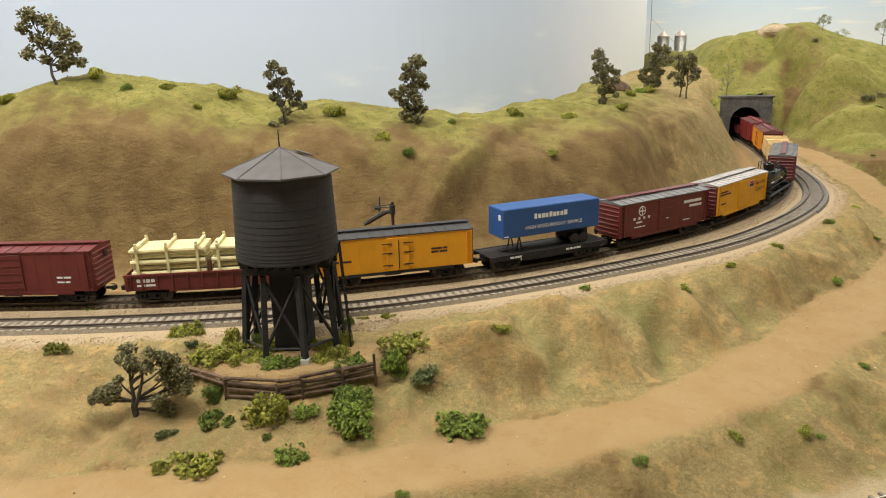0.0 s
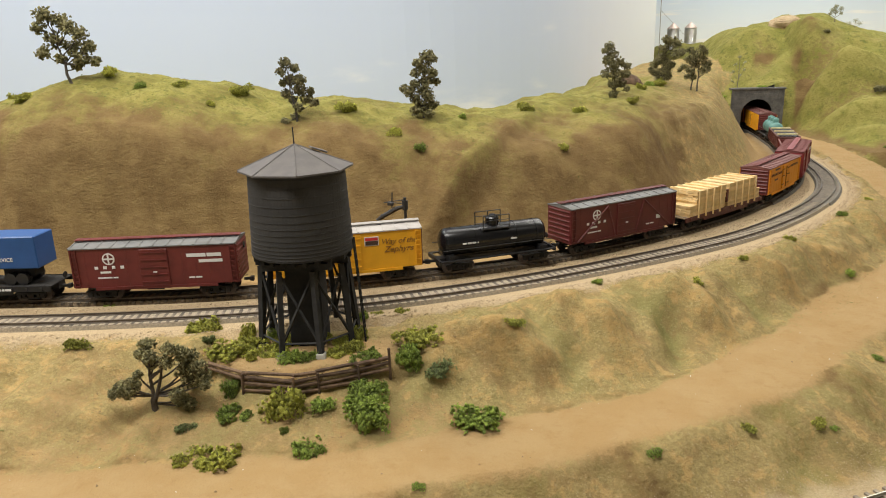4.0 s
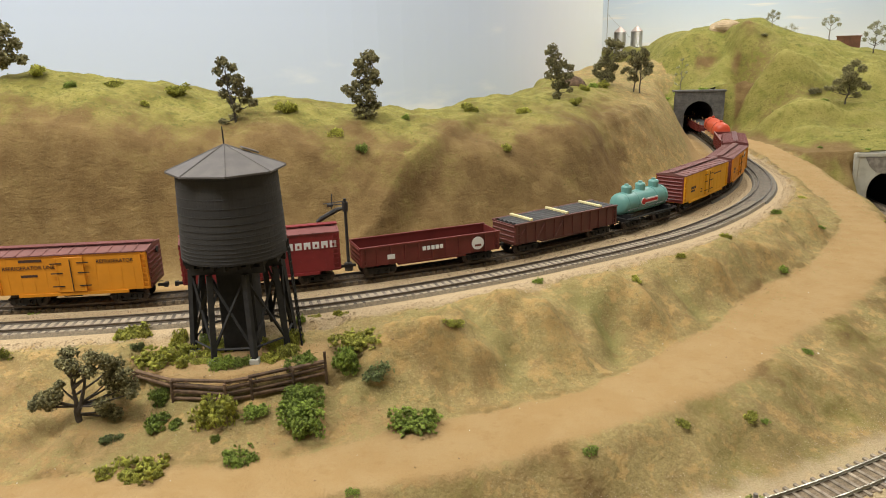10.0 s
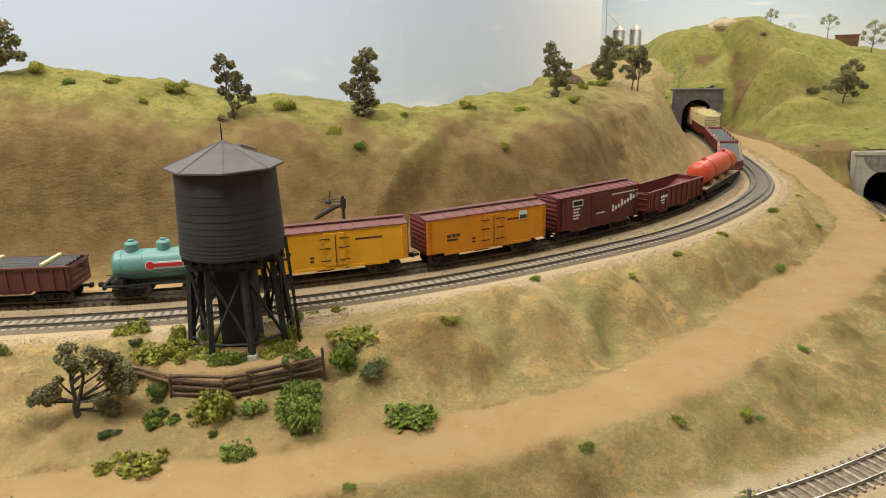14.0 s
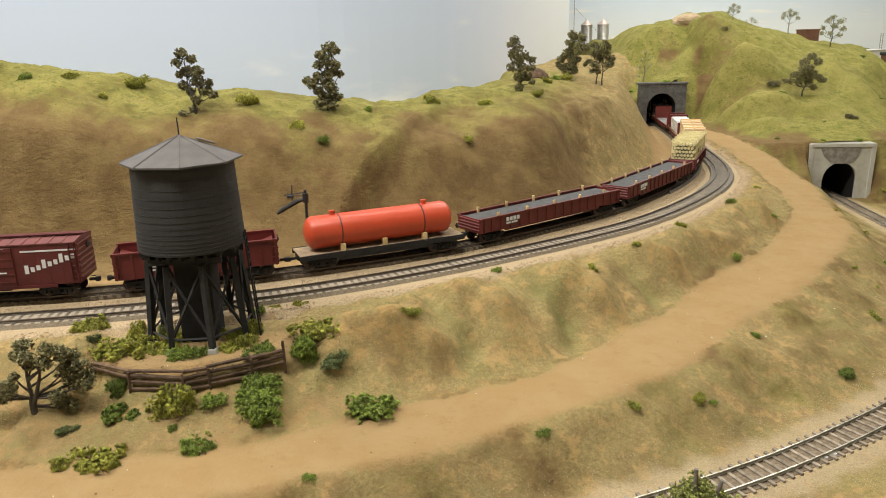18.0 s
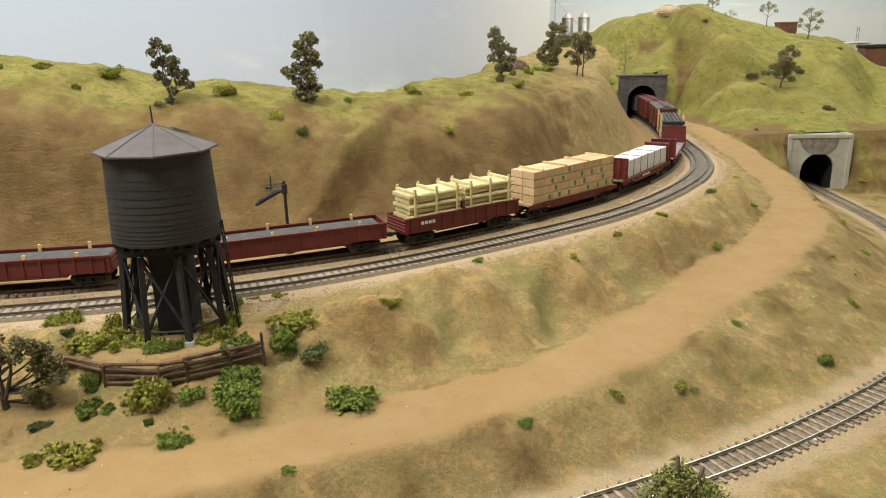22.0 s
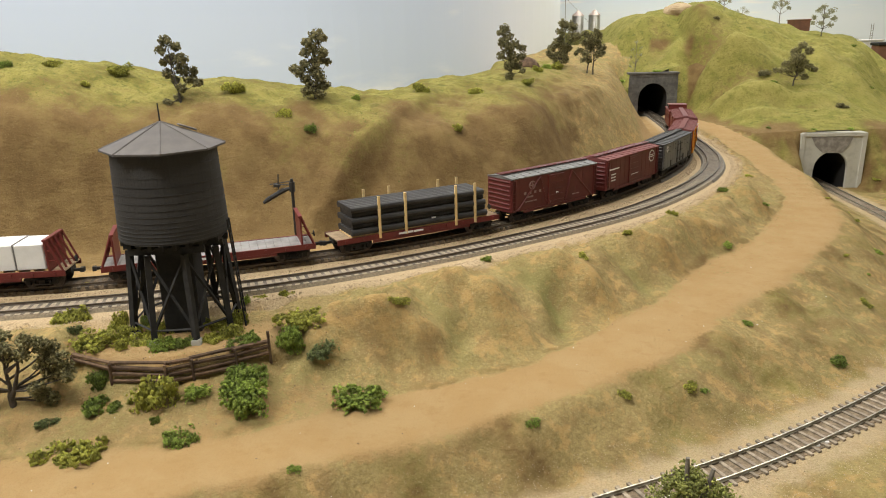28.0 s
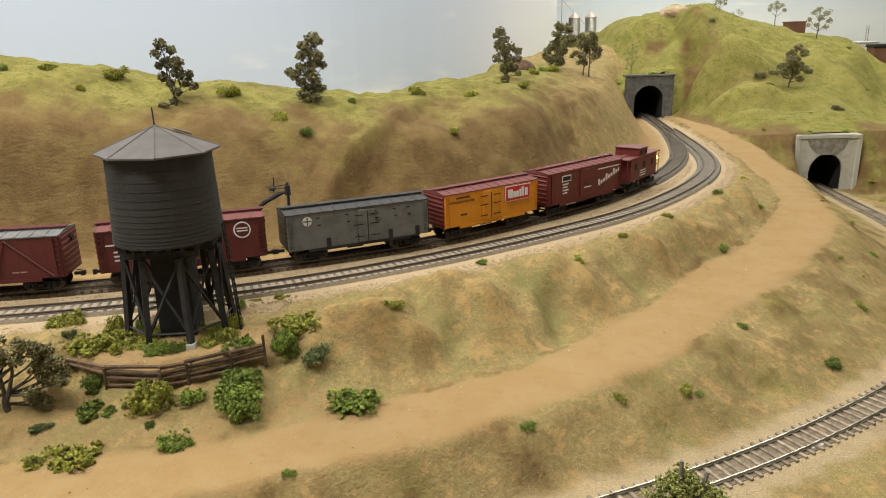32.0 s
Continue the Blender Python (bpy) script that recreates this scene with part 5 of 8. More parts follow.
tree("dark leafy tree near the end of the hill", 0.290, 1.262, 0.080, clumps_of(405, 440, 235, ((410, 220, 22), (440, 235, 30), (470, 240, 26), (400, 260, 24), (490, 285, 21), (460, 285, 32), (400, 300, 21), (385, 320, 30), (360, 340, 20), (345, 365, 15), (420, 335, 30), (450, 345, 20),
     (375, 380, 28), (420, 375, 32), (390, 410, 30), (430, 400, 24))), 15, fork=0.2)
tree("dark two-stemmed tree near the cliff edge", 0.338, 1.243, 0.072, clumps_of(555, 500, 215, ((575, 295, 20), (530, 300, 18), (600, 310, 16), (545, 325, 30), (590, 340, 26), (515, 345, 20), (615, 370, 24), (560, 365, 30), (500, 380, 18), (525, 400, 24), (620, 395, 15), (590, 400, 25),
     (545, 430, 22), (515, 430, 15), (480, 395, 12))), 16, fork=0.3, stems=((-0.07, 0.02), (0.08, -0.02)))
tree("dark spreading tree on the green hillside", 0.836, 1.480, 0.090, clumps_of(755, 510, 205, ((785, 325, 24), (750, 350, 24), (810, 350, 21), (735, 380, 30), (780, 380, 27), (715, 410, 21), (760, 410, 30), (810, 410, 25), (740, 440, 22), (790, 440, 22), (830, 425, 20), (855, 437, 15),
     (690, 435, 18), (672, 438, 16), (815, 470, 17))), 17, fork=0.22)
tree("gnarled low olive tree with a forked trunk", -0.242, 0.414, 0.0487, clumps_of(437, 485, 235, ((430, 270, 28), (455, 290, 26), (415, 290, 17), (450, 325, 26), (520, 270, 30), (550, 290, 28), (510, 310, 24), (555, 320, 32), (590, 345, 30), (545, 360, 35), (600, 385, 32), (560, 400, 36),
     (530, 420, 26), (615, 400, 19), (520, 460, 27), (545, 478, 25), (380, 395, 32), (345, 410, 32), (315, 425, 23), (360, 430, 22), (400, 360, 16))), 21, fork=0.22, trunk_r=0.045, stems=((0, 0.03), (0, 0.32)), fine=0.9, dense=1.7)
tree("thin sparse tree behind the tunnel portal", 0.564, 1.69, 0.075, [(0.0, 0.95, 0.07), (-0.12, 0.72, 0.06), (0.14, 0.8, 0.06), (0.16, 0.55, 0.05), (-0.2, 0.5, 0.06), (0.05, 0.4, 0.05), (-0.15, 0.22, 0.06)], 18, LEAF_P, BARK_PALE, 0.3, 0.12, 0.014)
tree("thin dry bare tree behind the cliff edge", 0.46, 1.70, 0.045, [(0.0, 0.95, 0.09), (-0.15, 0.75, 0.08), (0.2, 0.7, 0.08), (0.1, 0.5, 0.06)], 19, LEAF_P, BARK_PALE, 0.3, 0.12, 0.016)
# small trees along the skyline of the green hill
tree("pale grey-green tree on the skyline of the green hill", 0.842, 1.860, 0.040, [(0, 0.9, 0.16), (-0.25, 0.72, 0.16), (0.25, 0.75, 0.17), (0.0, 0.6, 0.18), (-0.3, 0.5, 0.12), (0.3, 0.5, 0.13)], 41, LEAF_P, BARK_PALE, 0.3, 0.6, 0.03)
tree("low pale grey-green tree on the skyline", 0.892, 1.862, 0.026, [(0, 0.85, 0.3), (-0.5, 0.65, 0.25), (0.5, 0.6, 0.28)], 42, LEAF_P, BARK_PALE, 0.3, 0.5, 0.04)
tree("pale drooping tree behind the green hill", 1.055, 1.98, 0.062, [(0, 0.93, 0.12), (-0.2, 0.82, 0.13), (0.2, 0.82, 0.13), (-0.3, 0.65, 0.11), (0.32, 0.62, 0.11), (0.05, 0.75, 0.13)], 43, LEAF_P, BARK_PALE, 0.4, 0.5, 0.025)
tree("pale yellow-green open tree on the hill shoulder", 1.112, 1.868, 0.078, [(0.05, 0.93, 0.12), (-0.18, 0.82, 0.12), (0.24, 0.8, 0.13), (-0.3, 0.6, 0.1), (0.05, 0.65, 0.14), (0.35, 0.55, 0.12), (-0.38, 0.42, 0.1), (-0.12, 0.42, 0.1), (0.25, 0.35, 0.11)], 44, LEAF_P, BARK, 0.25, 0.5, 0.022)


# ---- broken tree in the foreground ----
def broken_tree():
    root = tagged(new("broken_tree"), "leafy green tree top with two snapped grey stems", "tree")
    rng = random.Random(8)
    base = height(0.158, 0.312)
    tb = bmesh.new()
    rod(tb, (0, 0, base - 0.003), (0, 0, base + 0.022), 0.0034, 8, 0.0026)
    part("trunk", tb, BARK_PALE, root)
    for x, y, z in ((-0.0035, 0.0, -0.0262), (0.0115, 0.001, -0.0345), (0.004, 0.006, -0.040)):
        sb = bmesh.new()
        rod(sb, (x * 0.2, 0, base + 0.020), (x * 0.8, y, base + 0.036), 0.0020, 7, 0.0015)
        rod(sb, (x * 0.8, y, base + 0.036), (x, y, z), 0.0015, 7, 0.0011)
        part("broken_stem", sb, BARK_PALE, root, "grey snapped stem")
    cs = []
    for lx, ly, lz, lr in ((0.0, 0.004, -0.039, 0.008), (-0.008, 0.002, -0.042, 0.008), (-0.004, -0.002, -0.043, 0.009), (0.010, 0.0, -0.047, 0.009), (-0.014, 0.001, -0.050, 0.010), (0.019, 0.002, -0.054, 0.009), (-0.021, 0.0, -0.058, 0.008), (0.002, -0.006, -0.053, 0.012), (0.004, 0.008, -0.050, 0.010), (0.012, -0.004, -0.060, 0.011), (-0.010, -0.005, -0.062, 0.011)):
        for _ in range(260):
            d = Vector((rng.gauss(0, 1), rng.gauss(0, 1), rng.gauss(0, 1))).normalized() * lr * rng.uniform(0.3, 1.08)
            cs.append((lx + d.x, ly + d.y, lz + d.z * 0.8, rng.uniform(0.0006, 0.0014)))
    me = flakes("crown", cs, 8)
    me.materials.append(LEAF_O)
    o = new("crown", me)
    o.parent = root
    root.location = (0.158, 0.312, 0)


broken_tree()


# ---- rocks ----
def boulder(label, x, y, w, d, h, seed, mat, sink=0.3):
    bm = bmesh.new()
    bmesh.ops.create_icosphere(bm, subdivisions=4, radius=1)
    rng = random.Random(seed)
    waves = [(Vector((rng.gauss(0, 1), rng.gauss(0, 1), rng.gauss(0, 1))) * k, rng.uniform(0, 6.28), 0.16 / k ** 0.8) for k in (1.5, 2, 3, 4, 6, 8, 11, 14)]
    for v in bm.verts:
        n = v.co.copy()
        v.co = n * (1 + sum(abs(math.sin(n.dot(q) + p)) * a for q, p, a in waves) - 0.25)
        v.co = Vector((v.co.x * w / 2, v.co.y * d / 2, v.co.z * h))
    o = tagged(mesh_ob("boulder", bm, mat, smooth=False), label, "rock", "rocks on the hills")
    o.location = (x, y, height(x, y) - h * sink)


boulder("brown rounded boulder among the trees", 0.222, 1.195, 0.038, 0.03, 0.018, 3, LOG, 0.2)
boulder("bare tan rock outcrop on the ridge", 0.722, 1.846, 0.085, 0.06, 0.020, 4, ROCK, 0.35)

# ---- things beyond the hills ----
SILVER = material("galvanised", (0.62, 0.62, 0.62), 0.35, 0.8, other=(0.5, 0.48, 0.46), scale=40)
CONE = material("silo_roof", (0.55, 0.42, 0.36), 0.5, 0.4, other=(0.62, 0.55, 0.5), scale=40)
RUST = material("rust_brown", (0.19, 0.085, 0.05), 0.8, other=(0.14, 0.065, 0.04), scale=30)
OFF_WHITE = material("off_white_block", (0.72, 0.70, 0.66), 0.8, other=(0.62, 0.6, 0.56), scale=20)


def silo(x, y, top, r):
    base = height(x, y) - 0.006
    root = tagged(new("grain_silo"), "silver corrugated grain silo with a conical roof", "silo", "silos behind the hill")
    z0, eave = base, top - 0.020
    prof = []
    n = 40
    for k in range(n + 1):
        prof.append((r - (0.0007 if k % 2 else 0.0), z0 + (eave - z0) * k / n))
    part("drum", lathe(prof, 28), SILVER, root)
    part("roof", lathe([(r * 1.06, eave - 0.001), (r * 1.06, eave), (0.002, top)], 20), CONE, root, "reddish sheet-metal cone")
    for k in range(8):
        a = 6.283 * k / 8
        part("stiffener", one_box(r - 0.0003, r + 0.0008, -0.0007, 0.0007, z0, eave), SILVER, root).rotation_euler = (0, 0, a)
    root.location = (x, y, 0)


silo(0.703, 2.85, 0.262, 0.022)
silo(0.768, 2.85, 0.263, 0.022)


def radio_mast():
    root = tagged(new("radio_mast"), "thin grey mast with a guy wire behind the silos", "mast")
    b = height(0.655, 2.86) - 0.004
    bm = bmesh.new()
    rod(bm, (0.655, 2.86, b), (0.655, 2.86, 0.42), 0.0011, 6)
    part("pole", bm, STONE_SOOT, root)
    bm = bmesh.new()
    rod(bm, (0.655, 2.86, 0.31), (0.775, 2.86, height(0.775, 2.86)), 0.0005, 5)
    part("guy_wire", bm, STONE_SOOT, root)


radio_mast()


def shed():
    root = tagged(new("tank_shed"), "rust-brown upright plank tank behind the green hill", "tank")
    z = height(1.30, 2.3) - 0.01
    zt = 0.204
    part("body", one_box(1.273, 1.325, 2.30, 2.345, z, zt - 0.004, 0.001), RUST, root)
    for k in range(12):
        x = 1.2732 + 0.0043 * k
        part("plank", one_box(x, x + 0.0039, 2.2985, 2.3005, z, zt - 0.004), RUST, root)
    part("rim", one_box(1.271, 1.327, 2.297, 2.347, zt - 0.004, zt, 0.0005), RUST, root)


shed()


def white_block():
    root = tagged(new("white_building"), "small off-white block building with lattice poles", "building")
    z = height(1.64, 2.45) - 0.01
    part("body", one_box(1.60, 1.68, 2.45, 2.50, z, 0.128, 0.001), OFF_WHITE, root)
    part("roof", one_box(1.597, 1.683, 2.447, 2.503, 0.128, 0.132, 0.0006), OFF_WHITE, root)
    for x in (1.642, 1.650):
        bm = bmesh.new()
        rod(bm, (x, 2.47, 0.130), (x, 2.47, 0.185), 0.0009, 5)
        part("pole", bm, STONE_SOOT, root)
    for k in range(6):
        bm = bmesh.new()
        rod(bm, (1.642, 2.47, 0.135 + 0.008 * k), (1.650, 2.47, 0.139 + 0.008 * k), 0.0005, 4)
        part("lattice_bar", bm, STONE_SOOT, root)


white_block()
tagged(mesh_ob("fascia", one_box(1.565, 2.6, 2.30, 2.34, -0.2, 0.116, 0.002), RUST), "red-brown board along the edge of the layout", "fascia", kind="structure")
tagged(mesh_ob("trim", one_box(1.562, 2.6, 2.296, 2.344, 0.116, 0.126, 0.002), TIMBER), "dark top rail of the layout's edge board", "trim", kind="structure")


# ---- loose stones and flock ----
def scatter(name, label, category, mat, n, seed, where, r0, r1, lift=0.3):
    rng = np.random.RandomState(seed)
    x, y = where(rng, n)
    z = terrain(x, y)[0]
    r = r0 + (r1 - r0) * rng.random_sample(len(x)) ** 2
    me = flakes(name, np.stack([x, y, z + r * lift, r], 1), seed)
    me.materials.append(mat)
    return tagged(new(name, me), label, category, kind="stuff")


def beside(line, a, b, near, far):
    def f(rng, n):
        k = rng.randint(a, b, n)
        off = near + (far - near) * rng.random_sample(n)
        t = line[np.clip(k + 1, 0, len(line) - 1), :2] - line[np.clip(k - 1, 0, len(line) - 1), :2]
        t = t / np.linalg.norm(t, axis=1)[:, None]
        along_ = rng.uniform(-0.005, 0.005, n)
        return line[k, 0] + t[:, 1] * off + t[:, 0] * along_, line[k, 1] - t[:, 0] * off + t[:, 1] * along_
    return f


f0, f1 = index_near(front_line, -0.62, 0.5), index_near(front_line, 0.53, 1.25)
b0, b1 = index_near(back_line, -0.62, 0.555), index_near(back_line, 0.53, 1.33)
l0, l1 = index_near(lower_line, 0.0, 0.33), index_near(lower_line, 0.76, 1.08)
scatter("gravel", "pale gravel along the outer track", "gravel", GRAVEL, 9000, 1, beside(front_line, f0, f1, 0.023, 0.040), 0.0003, 0.0010)
scatter("gravel", "pale gravel between the two tracks", "gravel", GRAVEL, 7000, 2, beside(front_line, f0, f1, -0.036, -0.023), 0.0003, 0.0010)
scatter("gravel", "pale gravel along the lower track", "gravel", GRAVEL, 6000, 3, beside(lower_line, l0, l1, -0.042, -0.020), 0.0002, 0.0006)
scatter("gravel", "pale gravel along the lower track", "gravel", GRAVEL, 5000, 4, beside(lower_line, l0, l1, 0.020, 0.050), 0.0002, 0.0006)
TUFT = material("tuft", (0.10, 0.125, 0.022), 0.9, other=(0.20, 0.215, 0.045), scale=60, islands=0.4)
FLOCK = material("flock", (0.36, 0.30, 0.125), 0.95, other=(0.25, 0.225, 0.085), scale=60)
EARTH = material("clods", (0.30, 0.20, 0.10), 0.95, other=(0.16, 0.11, 0.06), scale=60)
scatter("grass_flock", "olive flock scattered over the dry embankment", "grass", FLOCK, 9000, 5, beside(front_line, f0, f1, 0.034, 0.13), 0.0003, 0.0008)
scatter("grass_tufts", "small dark tufts dotted over the green hill", "grass", TUFT, 500, 21, lambda rng, n: (rng.uniform(0.64, 1.25, n), rng.uniform(1.30, 1.95, n)), 0.0005, 0.0018)
scatter("grass_tufts", "small tufts dotted over the brown hill's grassy top", "grass", TUFT, 500, 22, lambda rng, n: (rng.uniform(-0.6, 0.40, n), rng.uniform(0.76, 0.86, n)), 0.0004, 0.0012)
scatter("clods", "small brown clods on the sandy bank", "soil", EARTH, 800, 6, beside(road_line, index_near(road_line, -0.5, 0.37), index_near(road_line, 0.58, 1.1), -0.10, -0.030), 0.0003, 0.0009)
scatter("pebbles", "few dark pebbles on the sandy road", "pebbles", EARTH, 60, 16, beside(road_line, index_near(road_line, -0.4, 0.37), index_near(road_line, 0.58, 1.1), -0.04, 0.04), 0.0003, 0.0012)
scatter("white_chips", "white stone chips lying on the ground", "chips", OFF_WHITE, 70, 7, beside(road_line, index_near(road_line, -0.4, 0.37), index_near(road_line, 0.55, 1.0), -0.12, 0.10), 0.0003, 0.0008)
for x, y in ((0.282, 0.400), (0.290, 0.403)):
    bm = bmesh.new()
    rod(bm, (0, 0, 0), (0, 0, 0.0012), 0.0026, 9, 0.0022)
    o = tagged(mesh_ob("white_disc", bm, OFF_WHITE), "small white plastic disc beside the lower track", "disc", "white discs by the track")
    o.location = (x, y, height(x, y) + 0.0002)
    o.rotation_euler = (0.12, 0.05, x * 90)


# ---- rolling stock paints ----
def paint(name, c, rough=0.5, dirt=0.75, scale=70):
    return material(name, c, rough, other=tuple(v * dirt for v in c), scale=scale, low=0.42, high=0.72, bump=0.08, bump_scale=600)


MAROON, BROWN_RED, WAB_RED = paint("maroon_paint", (0.145, 0.022, 0.018)), paint("brown_red_paint", (0.115, 0.019, 0.017)), paint("bright_red_paint", (0.22, 0.018, 0.02))
RUST, YELLOW, ORANGE = paint("rusty_brown_paint", (0.115, 0.034, 0.026)), paint("yellow_paint", (0.78, 0.385, 0.012), 0.6, 0.9), paint("orange_yellow_paint", (0.70, 0.275, 0.010), 0.6, 0.9)
GOLD = paint("golden_yellow_paint", (0.77, 0.34, 0.008), 0.6, 0.9)
ORANGE_RED, TEAL, BLUE = paint("tank_orange_red", (0.56, 0.075, 0.03), 0.35, 0.9), paint("teal_paint", (0.13, 0.30, 0.27), 0.4, 0.85), paint("trailer_blue", (0.018, 0.085, 0.27), 0.4, 0.85)
GREY_CAR, BLACK, DARK = paint("silver_grey_paint", (0.15, 0.152, 0.148), 0.45, 0.6), paint("black_paint", (0.016, 0.016, 0.017), 0.4, 0.7), paint("underframe_black", (0.02, 0.018, 0.016), 0.8, 0.6)
ROOF_SILVER, ROOF_BROWN, ROOF_BLACK = paint("galvanised_roof", (0.17, 0.168, 0.16), 0.6, 0.6), paint("brown_roof", (0.17, 0.065, 0.055), 0.7, 0.75), paint("black_roof", (0.045, 0.043, 0.042), 0.7, 0.8)
TANK_GLOSS = paint("tank_black", (0.007, 0.007, 0.0075), 0.22, 0.7)
SCRIPT = material("brown_lettering", (0.23, 0.105, 0.02), 0.6)
FADED = material("faded_lettering", (0.30, 0.20, 0.18), 0.7)
ROOF_PALE = paint("pale_roof", (0.42, 0.39, 0.36), 0.6, 0.75)
ROOF_PINK = paint("faded_red_roof", (0.165, 0.05, 0.045), 0.8, 0.8)
WHITE, CREAM, WOOD = material("white_lettering", (0.72, 0.72, 0.70), 0.6), material("cream_pipe", (0.74, 0.66, 0.36), 0.6, other=(0.62, 0.54, 0.27), scale=150), material("raw_lumber", (0.66, 0.46, 0.20), 0.75, other=(0.74, 0.56, 0.29), scale=120, per_piece=0.12)
DECK, WRAP, KRAFT = material("plank_deck", (0.34, 0.25, 0.15), 0.9, other=(0.22, 0.16, 0.1), scale=140), material("white_wrap", (0.80, 0.80, 0.78), 0.5, other=(0.72, 0.72, 0.69), scale=60), material("kraft_crate", (0.60, 0.41, 0.22), 0.8, other=(0.66, 0.48, 0.27), scale=90, per_piece=0.1)
GREEN_MARK, RED_MARK, DARK_MARK = material("green_mark", (0.06, 0.25, 0.10), 0.6), material("red_mark", (0.55, 0.03, 0.03), 0.6), material("dark_lettering", (0.06, 0.03, 0.02), 0.6)
LOAD_GREY, PIPE_BLACK, DECK_GREY = material("grey_load", (0.085, 0.083, 0.08), 0.85, other=(0.05, 0.05, 0.05), scale=160), material("black_pipe", (0.022, 0.021, 0.021), 0.6, other=(0.04, 0.038, 0.037), scale=80), material("grey_deck", (0.26, 0.25, 0.24), 0.9, other=(0.18, 0.17, 0.165), scale=90)
WHEEL = material("wheel_steel", (0.10, 0.085, 0.075), 0.5, 0.5, other=(0.05, 0.035, 0.03), scale=200)
LAMP_GLOW = bpy.data.materials.new("marker_lamp_glow")
LAMP_GLOW.use_nodes = True
LAMP_GLOW.node_tree.nodes["Principled BSDF"].inputs["Emission Color"].default_value = (1.0, 0.55, 0.12, 1)
LAMP_GLOW.node_tree.nodes["Principled BSDF"].inputs["Emission Strength"].default_value = 6.0

W2 = 0.0174          # half width of a car body
SILL, EAVE = 0.0125, 0.0470


def keep_mesh(name, bm, mat, smooth=False):
    me = bpy.data.meshes.new(name)
    if smooth:
        for f in bm.faces:
            f.smooth = True
    bm.to_mesh(me)
    bm.free()
    me.materials.append(mat)
    return me


def truck_frame():
    bm = bmesh.new()
    for s in (-1, 1):
        y0, y1 = (0.0125, 0.0150) if s > 0 else (-0.0150, -0.0125)
        box(bm, -0.0135, 0.0135, y0, y1, 0.0072, 0.0088)
        box(bm, -0.0070, 0.0070, y0, y1, 0.0030, 0.0046)
        box(bm, -0.0026, 0.0026, y0, y1 + 0.0003 * s, 0.0040, 0.0090)
        for x in (-0.0102, 0.0102):
            box(bm, x - 0.0017, x + 0.0017, y0 - 0.0002, y1 + 0.0004, 0.0036, 0.0076)
            box(bm, x * 0.62 - 0.0011, x * 0.62 + 0.0011, y0, y1, 0.0040, 0.0082, None)
    box(bm, -0.0035, 0.0035, -0.0125, 0.0125, 0.0055, 0.0092)
    for x in (-0.0102, 0.0102):
        rod(bm, (x, -0.0125, 0.0053), (x, 0.0125, 0.0053), 0.0009, 6)
    return keep_mesh("truck", bm, DARK)


def wheel_bm():
    bm = bmesh.new()
    rod(bm, (0, -0.0011, 0), (0, 0.0011, 0), 0.0053, 16)
    rod(bm, (0, 0.0011, 0), (0, 0.0015, 0), 0.0059, 16)
    return keep_mesh("wheel", bm, WHEEL)


def coupler_bm():
    bm = one_box(0, 0.0068, -0.0011, 0.0011, 0.0088, 0.0112, 0.0003)
    box(bm, 0.0055, 0.0085, -0.0022, 0.0022, 0.0082, 0.0118)
    return keep_mesh("coupler", bm, DARK)


TRUCK, WHEEL_ME, COUPLER = truck_frame(), wheel_bm(), coupler_bm()


def add(name, mesh, parent, m, label=""):
    o = new(name, mesh)
    o.parent, o.matrix_basis = parent, m
    if label:
        o["label"] = label
    return o


def running_gear(root, half, centre):
    for x in (-centre, centre):
        t = add("truck", TRUCK, root, pose(x, 0, 0))
        for wx in (-0.0102, 0.0102):
            for s in (-1, 1):
                add("wheel", WHEEL_ME, t, pose(wx, 0.0092 * s, 0.0053, 0, 0, 180 if s > 0 else 0))
    for s in (0, 180):
        add("coupler", COUPLER, root, pose(0, 0, 0, 0, 0, s) @ pose(half, 0, 0))


def panel(root, name, mat, x0, x1, z0, z1, y=-W2, thick=0.0004, label=""):
    """A flat mark or plate on the near side of a car, proud of it."""
    return part(name, one_box(x0, x1, y - thick, y + 0.0003, z0, z1), mat, root, label)


def marks(root, mat, x, z, sizes, h, gap=0.0009, y=-W2, name="lettering"):
    """A line of unreadable lettering as plain bars."""
    for w in sizes:
        panel(root, name, mat, x, x + w, z, z + h, y, 0.0002)
        x += w + gap


def ladder(root, mat, x, side, z0, z1, n, wide=0.0042):
    bm = bmesh.new()
    y = side * (W2 + 0.0009)
    for k in range(n):
        z = z0 + (z1 - z0) * k / (n - 1)
        box(bm, x - wide / 2, x + wide / 2, y - 0.0003, y + 0.0003, z - 0.00025, z + 0.00025)
    for e in (-1, 1):
        box(bm, x + e * wide / 2 - 0.0003, x + e * wide / 2 + 0.0003, min(y, side * W2) - 0.0001, max(y, side * W2) + 0.0001, z0 - 0.001, z1 + 0.001)
    part("ladder", bm, mat, root)


def brake_wheel(root, half, z=0.040):
    bm = bmesh.new()
    rod(bm, (half + 0.0014, 0.004, z), (half + 0.0022, 0.004, z), 0.0028, 10)
    rod(bm, (half - 0.0002, 0.004, z), (half + 0.0016, 0.004, z), 0.0006, 6)
    part("brake_wheel", bm, DARK, root)


